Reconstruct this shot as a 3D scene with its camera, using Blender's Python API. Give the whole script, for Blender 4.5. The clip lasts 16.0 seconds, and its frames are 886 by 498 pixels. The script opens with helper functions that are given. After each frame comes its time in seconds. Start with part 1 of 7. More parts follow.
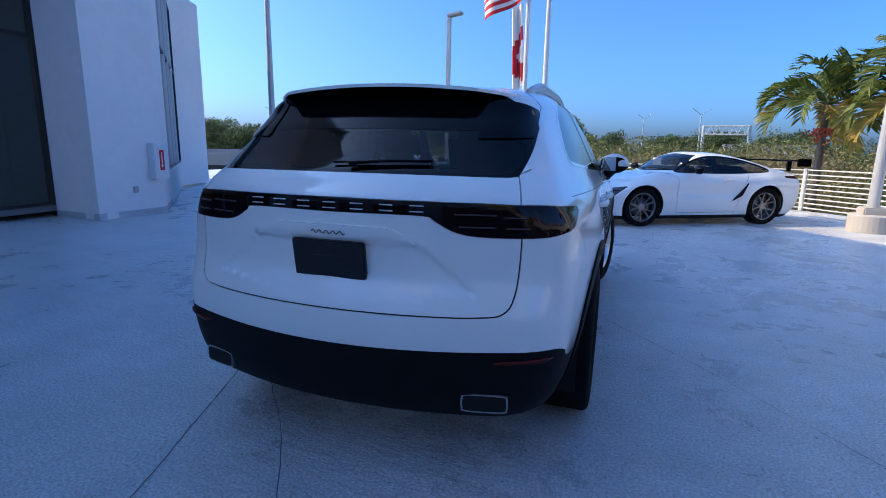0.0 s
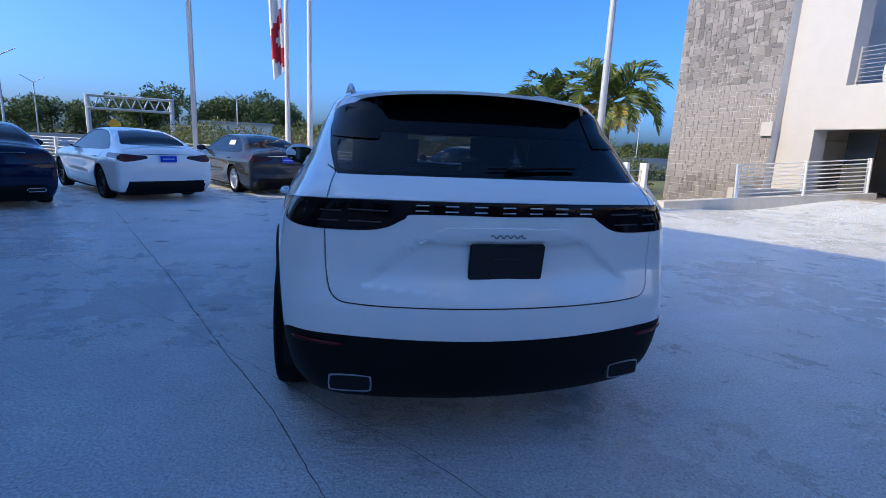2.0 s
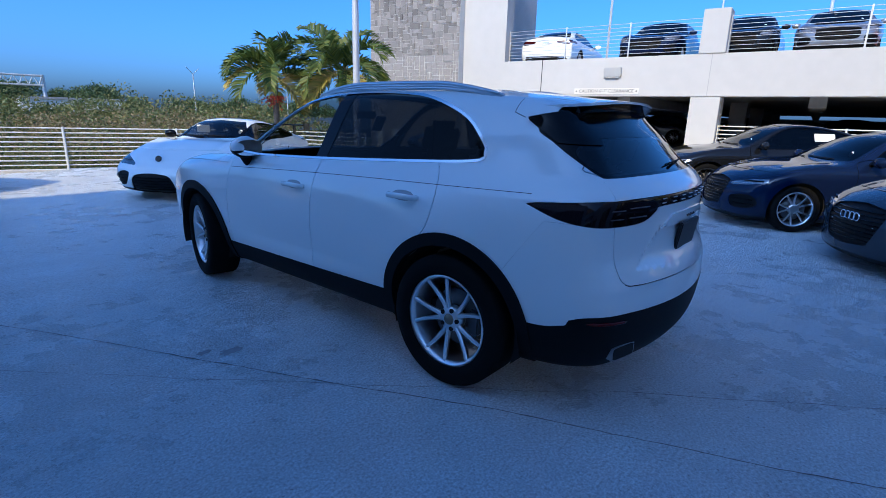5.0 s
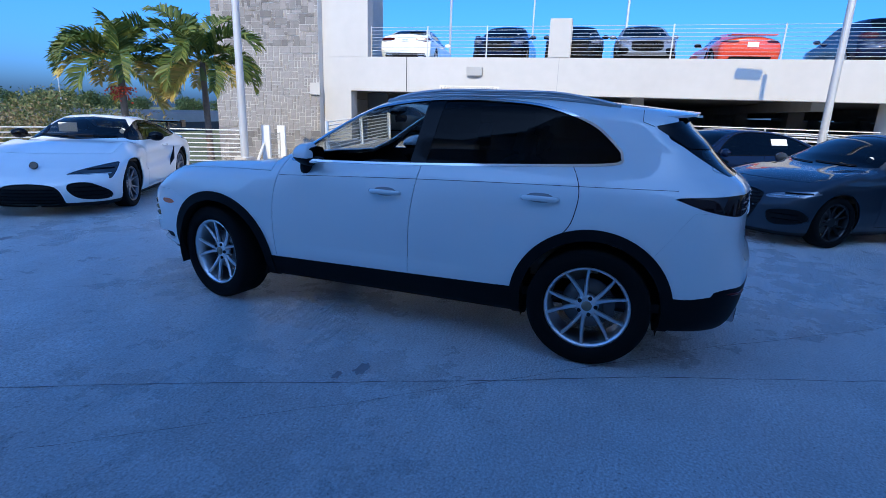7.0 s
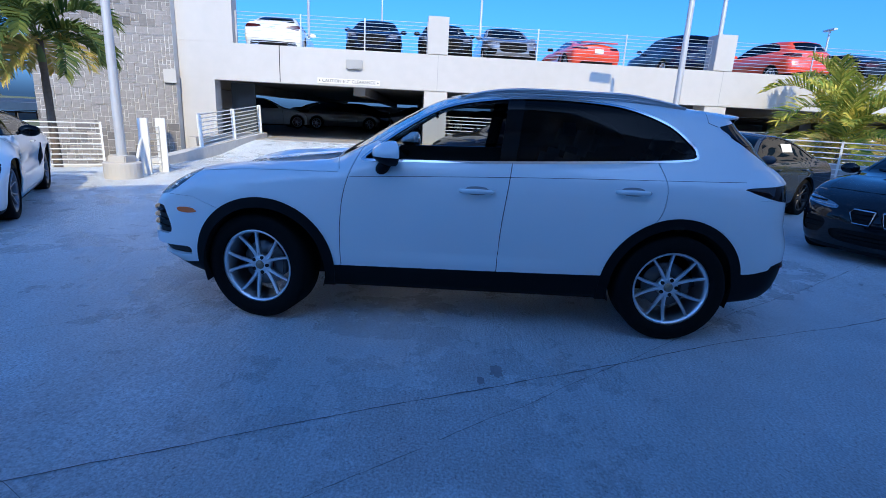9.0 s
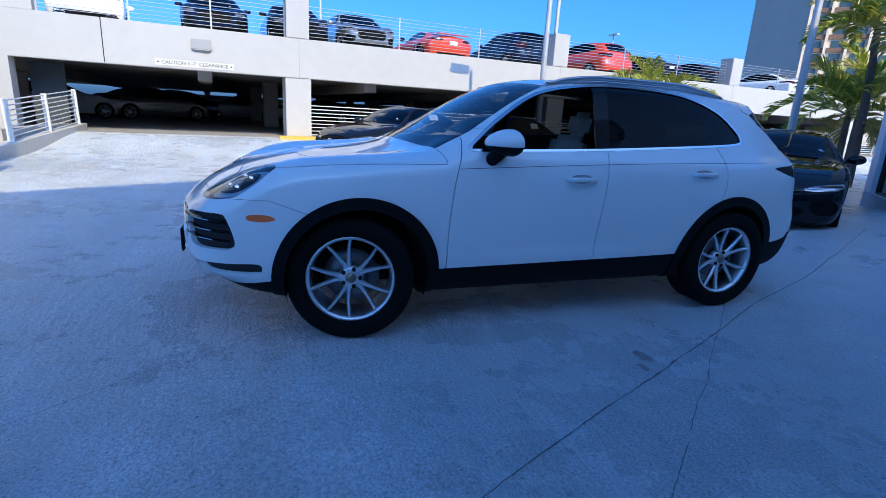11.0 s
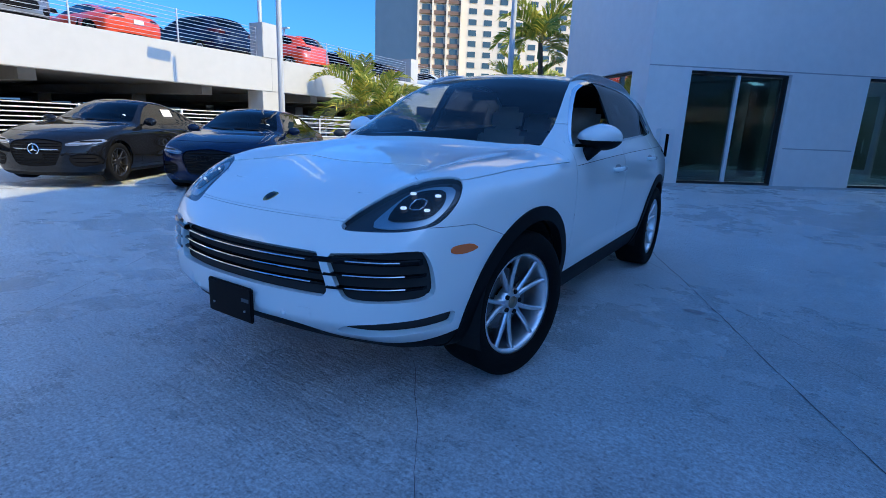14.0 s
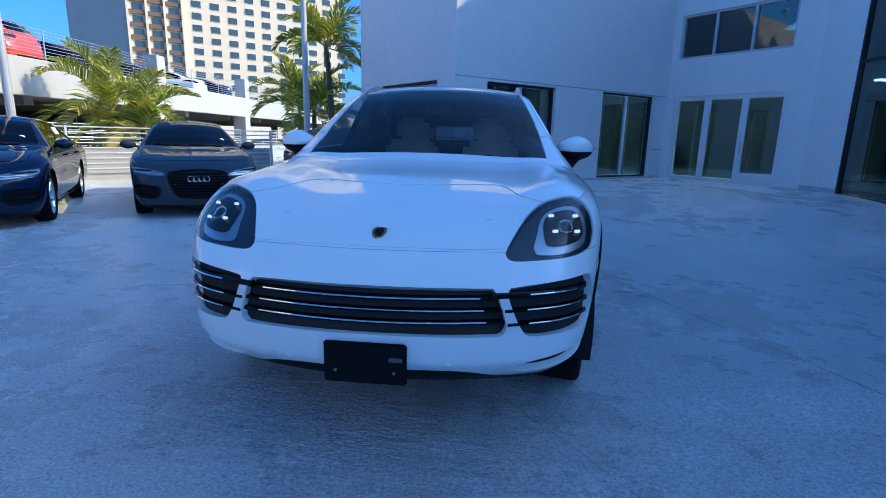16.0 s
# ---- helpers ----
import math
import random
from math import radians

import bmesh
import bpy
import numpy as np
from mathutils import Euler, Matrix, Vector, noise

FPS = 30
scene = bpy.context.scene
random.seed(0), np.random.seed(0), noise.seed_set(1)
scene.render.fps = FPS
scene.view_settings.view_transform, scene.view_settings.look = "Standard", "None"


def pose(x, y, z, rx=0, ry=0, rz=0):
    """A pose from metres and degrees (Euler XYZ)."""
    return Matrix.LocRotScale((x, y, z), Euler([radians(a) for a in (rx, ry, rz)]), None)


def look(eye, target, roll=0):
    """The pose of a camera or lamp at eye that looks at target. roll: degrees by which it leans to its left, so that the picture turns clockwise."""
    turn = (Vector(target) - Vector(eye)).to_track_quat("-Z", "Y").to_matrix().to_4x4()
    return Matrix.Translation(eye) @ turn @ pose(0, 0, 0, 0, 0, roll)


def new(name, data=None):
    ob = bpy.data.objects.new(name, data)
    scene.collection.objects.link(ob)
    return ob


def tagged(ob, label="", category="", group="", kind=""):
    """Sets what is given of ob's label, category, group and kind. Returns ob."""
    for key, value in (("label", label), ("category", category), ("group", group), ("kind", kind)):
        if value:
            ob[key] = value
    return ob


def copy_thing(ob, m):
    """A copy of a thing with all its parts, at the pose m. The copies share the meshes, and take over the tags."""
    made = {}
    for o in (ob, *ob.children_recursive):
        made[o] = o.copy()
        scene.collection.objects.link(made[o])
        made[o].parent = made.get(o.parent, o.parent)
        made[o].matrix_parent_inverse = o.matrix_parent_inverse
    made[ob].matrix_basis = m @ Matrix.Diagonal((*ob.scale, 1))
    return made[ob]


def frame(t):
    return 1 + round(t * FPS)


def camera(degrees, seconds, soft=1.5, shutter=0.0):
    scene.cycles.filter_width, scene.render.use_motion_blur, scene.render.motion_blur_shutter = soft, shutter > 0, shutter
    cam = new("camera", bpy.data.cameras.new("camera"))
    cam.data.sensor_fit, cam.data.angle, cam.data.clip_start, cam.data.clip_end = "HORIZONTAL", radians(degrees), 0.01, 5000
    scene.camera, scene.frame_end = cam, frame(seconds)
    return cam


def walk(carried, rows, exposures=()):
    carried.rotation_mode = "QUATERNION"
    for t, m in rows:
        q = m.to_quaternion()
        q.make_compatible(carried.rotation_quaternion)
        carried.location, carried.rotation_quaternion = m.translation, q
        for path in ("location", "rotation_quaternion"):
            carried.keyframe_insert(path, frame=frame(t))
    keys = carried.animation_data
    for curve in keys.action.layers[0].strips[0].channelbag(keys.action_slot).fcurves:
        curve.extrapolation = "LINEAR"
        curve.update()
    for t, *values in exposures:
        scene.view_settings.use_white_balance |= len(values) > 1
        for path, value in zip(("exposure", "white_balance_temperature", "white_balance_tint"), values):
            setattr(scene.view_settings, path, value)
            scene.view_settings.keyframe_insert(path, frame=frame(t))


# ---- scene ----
cam = camera(82.0, 16.0, soft=0.5)
PATH = [
    (0, (0.089, -0.074, 1.341), (-0.575, 1.772, 0.949), 1.0),
    (0.5, (-0.353, -0.233, 1.353), (-0.769, 1.682, 0.951), 2.0),
    (1, (-0.781, -0.274, 1.342), (-0.933, 1.68, 0.942), 2.5),
    (1.5, (-1.224, -0.324, 1.349), (-1.105, 1.632, 0.951), 2.8),
    (2, (-1.671, -0.339, 1.37), (-1.276, 1.579, 0.966), 2.7),
    (2.5, (-2.117, -0.264, 1.383), (-1.484, 1.586, 0.963), 2.7),
    (3, (-2.576, -0.151, 1.423), (-1.713, 1.6, 0.988), 2.8),
    (3.5, (-2.948, 0.063, 1.445), (-1.881, 1.693, 0.994), 2.6),
    (4, (-3.351, 0.286, 1.465), (-2.126, 1.796, 0.994), 2.3),
    (4.2, (-3.505, 0.38, 1.478), (-2.224, 1.839, 0.997), 2.1),
    (6.3, (-4.821, 1.8, 1.531), (-3.101, 2.686, 1.026), 1.5),
    (6.5, (-4.945, 1.963, 1.547), (-3.193, 2.785, 1.042), 1.5),
    (7, (-5.136, 2.381, 1.534), (-3.32, 3.043, 1.023), 2.0),
    (7.5, (-5.29, 2.802, 1.53), (-3.42, 3.305, 1.029), 2.4),
    (8, (-5.398, 3.222, 1.523), (-3.494, 3.576, 1.024), 2.2),
    (8.5, (-5.44, 3.642, 1.51), (-3.515, 3.841, 1.007), 2.5),
    (9, (-5.455, 4.094, 1.494), (-3.521, 4.14, 0.986), 2.9),
    (9.2, (-5.427, 4.271, 1.466), (-3.494, 4.26, 0.953), 3.0),
    (11.3, (-4.794, 6.201, 1.365), (-3.016, 5.447, 0.848), 2.9),
    (11.5, (-4.68, 6.35, 1.355), (-2.937, 5.52, 0.829), 2.7),
    (12, (-4.401, 6.655, 1.308), (-2.741, 5.66, 0.8), 2.4),
    (12.5, (-4.126, 6.993, 1.285), (-2.572, 5.829, 0.801), 2.2),
    (13, (-3.782, 7.282, 1.267), (-2.354, 5.962, 0.799), 2.2),
    (13.5, (-3.43, 7.586, 1.264), (-2.164, 6.108, 0.802), 2.3),
    (14, (-3.053, 7.797, 1.257), (-1.971, 6.181, 0.789), 2.3),
    (14.5, (-2.676, 7.985, 1.26), (-1.802, 6.245, 0.803), 2.3),
    (15, (-2.295, 8.13, 1.266), (-1.645, 6.293, 0.813), 2.2),
    (15.5, (-1.905, 8.183, 1.276), (-1.491, 6.279, 0.826), 2.2),
    (16, (-1.534, 8.225, 1.284), (-1.317, 6.284, 0.855), 1.4),
]
walk(cam, [(t, look(eye, target, roll)) for t, eye, target, roll in PATH], exposures=[(0.0, 1.30, 4600, 5), (4.0, 1.05, 4210, 3), (9.0, 1.11, 4030, 3), (11.5, 1.13, 4090, 2), (16.0, 1.27, 4140, -2)])

# ---- world and sun ----
SUN_AZ, SUN_EL = 8.0, 38.0     # degrees: the way the light travels, from +x towards +y, and its height
world = bpy.data.worlds.new("world")
scene.world = world
world.use_nodes = True
_nt = world.node_tree
_sky = _nt.nodes.new("ShaderNodeTexSky")
_sky.sky_type = "NISHITA"
_sky.sun_disc = False
_sky.sun_elevation = radians(SUN_EL)
_sky.sun_rotation = radians(270 - SUN_AZ)
_sky.air_density, _sky.dust_density, _sky.ozone_density = 0.7, 3.0, 6.0
_nt.nodes["Background"].inputs["Strength"].default_value = 0.095
_nt.links.new(_sky.outputs[0], _nt.nodes["Background"].inputs["Color"])
_sl = bpy.data.lights.new("sun", "SUN")
_sl.energy, _sl.angle, _sl.color = 2.8, radians(0.53), (1.0, 0.57, 0.18)
sun = new("sun", _sl)
_away = Vector((math.cos(radians(SUN_AZ)) * math.cos(radians(SUN_EL)), math.sin(radians(SUN_AZ)) * math.cos(radians(SUN_EL)), -math.sin(radians(SUN_EL))))
sun.matrix_world = Matrix.Translation((-30, -4, 40)) @ _away.to_track_quat("-Z", "Y").to_matrix().to_4x4()

# ---- materials ----
MATS = {}


def mat(name, color, rough=0.5, metal=0.0, coat=0.0, grain=0.0, scale=20.0, bump=0.0, bscale=60.0, alpha=1.0, trans=0.0, ior=1.45, emit=None, spread=0.0, spec=0.5):
    """A principled material: two noises vary its colour and roughness, a third gives relief."""
    if name in MATS:
        return MATS[name]
    m = bpy.data.materials.new(name)
    m.use_nodes = True
    nt = m.node_tree
    b = nt.nodes["Principled BSDF"]
    b.inputs["Roughness"].default_value = rough
    b.inputs["Metallic"].default_value = metal
    b.inputs["Coat Weight"].default_value = coat
    b.inputs["Coat Roughness"].default_value = 0.02
    b.inputs["Coat IOR"].default_value = 1.65 if max(color) > 0.1 else 1.42
    b.inputs["IOR"].default_value = ior
    b.inputs["Specular IOR Level"].default_value = spec
    b.inputs["Transmission Weight"].default_value = trans
    b.inputs["Alpha"].default_value = alpha
    b.inputs["Base Color"].default_value = (*color, 1)
    if emit:
        b.inputs["Emission Color"].default_value = (*emit[0], 1)
        b.inputs["Emission Strength"].default_value = emit[1]
    tc = nt.nodes.new("ShaderNodeTexCoord")
    if grain:
        n1 = nt.nodes.new("ShaderNodeTexNoise")
        n1.inputs["Scale"].default_value = scale
        n1.inputs["Detail"].default_value = 6
        n2 = nt.nodes.new("ShaderNodeTexNoise")
        n2.inputs["Scale"].default_value = scale * 0.11
        n2.inputs["Detail"].default_value = 4
        add = nt.nodes.new("ShaderNodeMath")
        add.operation = "ADD"
        mr = nt.nodes.new("ShaderNodeMapRange")
        mr.inputs["From Min"].default_value, mr.inputs["From Max"].default_value = 0.6, 1.4
        mr.inputs["To Min"].default_value, mr.inputs["To Max"].default_value = 1 - grain, 1 + grain
        mul = nt.nodes.new("ShaderNodeMix")
        mul.data_type, mul.blend_type = "RGBA", "MULTIPLY"
        mul.inputs[0].default_value = 1.0
        mul.inputs[6].default_value = (*color, 1)
        for n in (n1, n2):
            nt.links.new(tc.outputs["Object"], n.inputs["Vector"])
        nt.links.new(n1.outputs[0], add.inputs[0])
        nt.links.new(n2.outputs[0], add.inputs[1])
        nt.links.new(add.outputs[0], mr.inputs[0])
        nt.links.new(mr.outputs[0], mul.inputs[7])
        out = mul.outputs[2]
        if spread:
            oi = nt.nodes.new("ShaderNodeObjectInfo")
            mr2 = nt.nodes.new("ShaderNodeMapRange")
            mr2.inputs["To Min"].default_value, mr2.inputs["To Max"].default_value = 1 - spread, 1 + spread
            mul2 = nt.nodes.new("ShaderNodeMix")
            mul2.data_type, mul2.blend_type = "RGBA", "MULTIPLY"
            mul2.inputs[0].default_value = 1.0
            nt.links.new(oi.outputs["Random"], mr2.inputs[0])
            nt.links.new(out, mul2.inputs[6])
            nt.links.new(mr2.outputs[0], mul2.inputs[7])
            out = mul2.outputs[2]
        nt.links.new(out, b.inputs["Base Color"])
    if bump:
        n3 = nt.nodes.new("ShaderNodeTexNoise")
        n3.inputs["Scale"].default_value = bscale
        n3.inputs["Detail"].default_value = 8
        nt.links.new(tc.outputs["Object"], n3.inputs["Vector"])
        bp = nt.nodes.new("ShaderNodeBump")
        bp.inputs["Strength"].default_value = bump
        bp.inputs["Distance"].default_value = 0.01
        nt.links.new(n3.outputs[0], bp.inputs["Height"])
        nt.links.new(bp.outputs[0], b.inputs["Normal"])
    MATS[name] = m
    return m


def glass(name, tint, see=0.5, rough=0.0, ior=1.52, power=4.5):
    """A thin pane: part of the light passes, tinted, part is mirrored by the angle; a lower power mirrors more at a slant."""
    if name in MATS:
        return MATS[name]
    m = bpy.data.materials.new(name)
    m.use_nodes = True
    nt = m.node_tree
    for n in list(nt.nodes):
        if n.type != "OUTPUT_MATERIAL":
            nt.nodes.remove(n)
    tr = nt.nodes.new("ShaderNodeBsdfTransparent")
    tr.inputs[0].default_value = (*[c * see for c in tint], 1)
    gl = nt.nodes.new("ShaderNodeBsdfGlossy")
    gl.inputs["Roughness"].default_value = rough
    f0 = ((ior - 1) / (ior + 1)) ** 2 * 1.2
    lw = nt.nodes.new("ShaderNodeLayerWeight")
    lw.inputs[0].default_value = 0.5
    pw, ma = nt.nodes.new("ShaderNodeMath"), nt.nodes.new("ShaderNodeMath")
    pw.operation, ma.operation = "POWER", "MULTIPLY_ADD"
    pw.inputs[1].default_value = power
    ma.inputs[1].default_value, ma.inputs[2].default_value = 1 - f0, f0
    nt.links.new(lw.outputs["Facing"], pw.inputs[0])
    nt.links.new(pw.outputs[0], ma.inputs[0])
    mx = nt.nodes.new("ShaderNodeMixShader")
    nt.links.new(ma.outputs[0], mx.inputs[0])
    nt.links.new(tr.outputs[0], mx.inputs[1])
    nt.links.new(gl.outputs[0], mx.inputs[2])
    nt.links.new(mx.outputs[0], nt.nodes["Material Output"].inputs[0])
    MATS[name] = m
    return m


WHITE_PAINT = mat("white_car_paint", (0.85, 0.89, 0.89), 0.35, coat=1.0)
BLACK_PLASTIC = mat("black_plastic", (0.006, 0.006, 0.0065), 0.6, spec=0.18, bump=0.05, bscale=400)
BLACK_GLOSS = mat("gloss_black", (0.003, 0.003, 0.0035), 0.08, spec=0.22)
GAP_DARK = mat("gap_dark", (0.006, 0.006, 0.006), 0.8)
RUBBER = mat("rubber", (0.006, 0.006, 0.006), 0.8, spec=0.15, bump=0.2, bscale=300)
ALLOY = mat("alloy", (0.80, 0.81, 0.83), 0.34, metal=1.0)
CHROME = mat("chrome", (0.78, 0.79, 0.80), 0.08, metal=1.0)
STEEL = mat("steel", (0.45, 0.45, 0.46), 0.35, metal=1.0)
WHITE_WALL = mat("white_stucco", (0.80, 0.80, 0.80), 0.85, grain=0.05, scale=6, bump=0.25, bscale=90)
GARAGE_WHITE = mat("garage_paint", (0.47, 0.46, 0.435), 0.8, grain=0.05, scale=3, bump=0.1, bscale=40)
CAR_GLASS = glass("car_glass", (0.90, 0.95, 0.96), 0.82, ior=1.45)
REAR_GLASS = glass("rear_car_glass", (0.6, 0.66, 0.74), 0.30, ior=1.45)
TINT_GLASS = glass("tinted_car_glass", (0.45, 0.52, 0.65), 0.08, ior=1.22)
SIDE_GLASS = glass("side_car_glass", (0.8, 0.85, 0.88), 0.6)


# ---- building helpers ----
def part(name, bm, material, parent=None, label="", smooth=False):
    """Links a bmesh as one mesh object under a thing or a part."""
    me = bpy.data.meshes.new(name)
    bm.to_mesh(me)
    bm.free()
    if material:
        me.materials.append(material)
    if smooth:
        for p in me.polygons:
            p.use_smooth = True
    ob = new(name, me)
    if parent:
        ob.parent = parent
    if label:
        ob["label"] = label
    return ob


def add_box(bm, x0, y0, z0, x1, y1, z1, m=None, bevel=0.0):
    r = bmesh.ops.create_cube(bm, size=1)
    vs = r["verts"]
    for v in vs:
        v.co = Vector((x0 + (v.co.x + 0.5) * (x1 - x0), y0 + (v.co.y + 0.5) * (y1 - y0), z0 + (v.co.z + 0.5) * (z1 - z0)))
    if bevel:
        es = list({e for v in vs for e in v.link_edges})
        vs = list({v for f in bmesh.ops.bevel(bm, geom=es, offset=bevel, segments=2, affect="EDGES")["faces"] for v in f.verts} | {v for v in vs if v.is_valid})
    if m is not None:
        bmesh.ops.transform(bm, matrix=m, verts=vs)
    return vs


def box(*a, **k):
    bm = bmesh.new()
    add_box(bm, *a, **k)
    return bm


def add_tube(bm, p, q, r, n=10, r2=None, caps=True):
    """A straight round bar from p to q."""
    p, q = Vector(p), Vector(q)
    d = q - p
    m = Matrix.Translation((p + q) / 2) @ d.to_track_quat("Z", "Y").to_matrix().to_4x4()
    return bmesh.ops.create_cone(bm, cap_ends=caps, segments=n, radius1=r, radius2=r if r2 is None else r2, depth=d.length, matrix=m)["verts"]


def tube(p, q, r, n=10, r2=None):
    bm = bmesh.new()
    add_tube(bm, p, q, r, n, r2)
    return bm


def add_prism(bm, pts, z0, z1):
    """A flat outline pts (x, y) raised from z0 to z1."""
    a = [bm.verts.new((x, y, z0)) for x, y in pts]
    b = [bm.verts.new((x, y, z1)) for x, y in pts]
    n = len(pts)
    bm.faces.new(a[::-1])
    bm.faces.new(b)
    for i in range(n):
        bm.faces.new((a[i], a[(i + 1) % n], b[(i + 1) % n], b[i]))
    bmesh.ops.recalc_face_normals(bm, faces=bm.faces[:])


def prism(pts, z0, z1):
    bm = bmesh.new()
    add_prism(bm, pts, z0, z1)
    return bm


def sweep(bm, path, r, n=8):
    """A round bar along a bent path."""
    path = [Vector(p) for p in path]
    rings = []
    for i, p in enumerate(path):
        d = (path[min(i + 1, len(path) - 1)] - path[max(i - 1, 0)]).normalized()
        m = d.to_track_quat("Z", "Y").to_matrix()
        rr = r[i] if isinstance(r, (list, tuple)) else r
        rings.append([bm.verts.new(p + m @ Vector((rr * math.cos(2 * math.pi * k / n), rr * math.sin(2 * math.pi * k / n), 0))) for k in range(n)])
    for a, b in zip(rings, rings[1:]):
        for k in range(n):
            bm.faces.new((a[k], a[(k + 1) % n], b[(k + 1) % n], b[k]))
    bm.faces.new(rings[0][::-1])
    bm.faces.new(rings[-1])
    return bm


def lathe(profile, n=48, axis="x"):
    """A turned shape: profile is (distance along the axis, radius)."""
    bm = bmesh.new()
    rings = []
    for a, r in profile:
        ring = []
        for k in range(n):
            c, s = r * math.cos(2 * math.pi * k / n), r * math.sin(2 * math.pi * k / n)
            ring.append(bm.verts.new((a, c, s) if axis == "x" else (c, s, a)))
        rings.append(ring)
    for a, b in zip(rings, rings[1:]):
        for k in range(n):
            bm.faces.new((a[k], a[(k + 1) % n], b[(k + 1) % n], b[k]))
    bmesh.ops.recalc_face_normals(bm, faces=bm.faces[:])
    return bm


def empty(name, m=None):
    ob = new(name)
    ob.empty_display_size = 0.2
    if m is not None:
        ob.matrix_world = m
    return ob


def structure(ob, label, category=""):
    return tagged(ob, label, category, kind="structure")


# ---- curved bodies ----
def curve1(pts, n=600):
    """A smooth curve through (u, v) knots, without overshoot."""
    p = np.array(pts, float)
    u, v = p[:, 0], p[:, 1]
    h, d = np.diff(u), np.diff(v) / np.diff(u)
    m = np.zeros(len(u))
    m[0], m[-1] = d[0], d[-1]
    for i in range(1, len(u) - 1):
        m[i] = 0 if d[i - 1] * d[i] <= 0 else (h[i - 1] + h[i]) / (h[i - 1] / d[i] + h[i] / d[i - 1])
    xs = np.linspace(u[0], u[-1], n)
    k = np.clip(np.searchsorted(u, xs, side="right") - 1, 0, len(u) - 2)
    s = (xs - u[k]) / h[k]
    ys = (1 + 2 * s) * (1 - s) ** 2 * v[k] + s * (1 - s) ** 2 * h[k] * m[k] + s * s * (3 - 2 * s) * v[k + 1] + s * s * (s - 1) * h[k] * m[k + 1]
    a, b = m[0], m[-1]

    def f(x):
        x = np.asarray(x, float)
        return np.interp(x, xs, ys) + np.minimum(x - xs[0], 0) * a + np.maximum(x - xs[-1], 0) * b
    return f


def smax(a, b, k):
    h = np.clip(0.5 + 0.5 * (a - b) / k, 0, 1)
    return b + (a - b) * h + k * h * (1 - h)


def outline(pts, round_steps=6):
    """A closed outline, rounded by a Catmull-Rom curve; a knot given twice stays sharp."""
    p = [np.array(q, float) for q in pts]
    n, out = len(p), []
    for i in range(n):
        a, b, c, d = p[i - 1], p[i], p[(i + 1) % n], p[(i + 2) % n]
        if np.allclose(b, c):
            continue
        ta = np.zeros(2) if np.allclose(a, b) else (c - a) / 2
        tb = np.zeros(2) if np.allclose(c, d) else (d - b) / 2
        if np.allclose(a, b):
            ta = (c - b) * 0.6
        if np.allclose(c, d):
            tb = (c - b) * 0.6
        for j in range(round_steps):
            s = j / round_steps
            out.append((2 * s ** 3 - 3 * s * s + 1) * b + (s ** 3 - 2 * s * s + s) * ta + (3 * s * s - 2 * s ** 3) * c + (s ** 3 - s * s) * tb)
    return np.array(out)


def inside(poly, q):
    """Signed distance of the points q (n, 2) to a closed outline; below nought inside."""
    d = np.full(len(q), 1e9)
    sign = np.ones(len(q))
    for i in range(len(poly)):
        a, b = poly[i - 1], poly[i]
        e = b - a
        w = q - a
        t = np.clip((w @ e) / max(e @ e, 1e-12), 0, 1)
        r = w - t[:, None] * e
        d = np.minimum(d, (r * r).sum(1))
        c1, c2 = q[:, 1] >= a[1], q[:, 1] < b[1]
        c3 = e[0] * w[:, 1] > e[1] * w[:, 0]
        flip = (c1 & c2 & c3) | (~c1 & ~c2 & ~c3)
        sign[flip] *= -1
    return sign * np.sqrt(d)


def skin(field, lo, hi, h):
    """A closed mesh of triangles on field = 0, inside the box lo..hi, with cells h wide."""
    ax = [np.arange(lo[i], hi[i] + h, h) for i in range(3)]
    g = np.stack(np.meshgrid(*ax, indexing="ij"), -1)
    f = field(g.reshape(-1, 3)).reshape(g.shape[:3])
    neg = f < 0
    c = [slice(None, -1), slice(1, None)]
    cnt = sum(neg[c[i], c[j], c[k]].astype(int) for i in (0, 1) for j in (0, 1) for k in (0, 1))
    act = (cnt > 0) & (cnt < 8)
    idx = np.full(act.shape, -1)
    idx[act] = np.arange(act.sum())
    V = np.stack([ax[i][w] + h / 2 for i, w in enumerate(np.nonzero(act))], 1)
    quads = []
    for d in range(3):
        a, b = [slice(None)] * 3, [slice(None)] * 3
        a[d], b[d] = slice(None, -1), slice(1, None)
        cross = neg[tuple(a)] != neg[tuple(b)]
        w = np.nonzero(cross)
        out = neg[tuple(a)][w]
        e, u = [(1, 2), (2, 0), (0, 1)][d]
        ok = (w[e] > 0) & (w[u] > 0) & (w[e] < len(ax[e]) - 1) & (w[u] < len(ax[u]) - 1)
        w = [x[ok] for x in w]
        out = out[ok]
        q = []
        for de, du in ((-1, -1), (0, -1), (0, 0), (-1, 0)):
            k = [x.copy() for x in w]
            k[e] += de
            k[u] += du
            q.append(idx[tuple(k)])
        q = np.stack(q, 1)
        q[~out] = q[~out][:, ::-1]
        quads.append(q)
    Q = np.concatenate(quads)
    T = np.concatenate([Q[:, [0, 1, 2]], Q[:, [0, 2, 3]]])
    for _ in range(3):                                # even the points out, then set them on the skin
        s, n = np.zeros_like(V), np.zeros(len(V))
        for i in range(3):
            np.add.at(s, T[:, i], V[T[:, (i + 1) % 3]])
            np.add.at(n, T[:, i], 1)
        V = 0.5 * V + 0.5 * s / np.maximum(n, 1)[:, None]
        V = settle(field, V, 2)
    return settle(field, V, 3), T


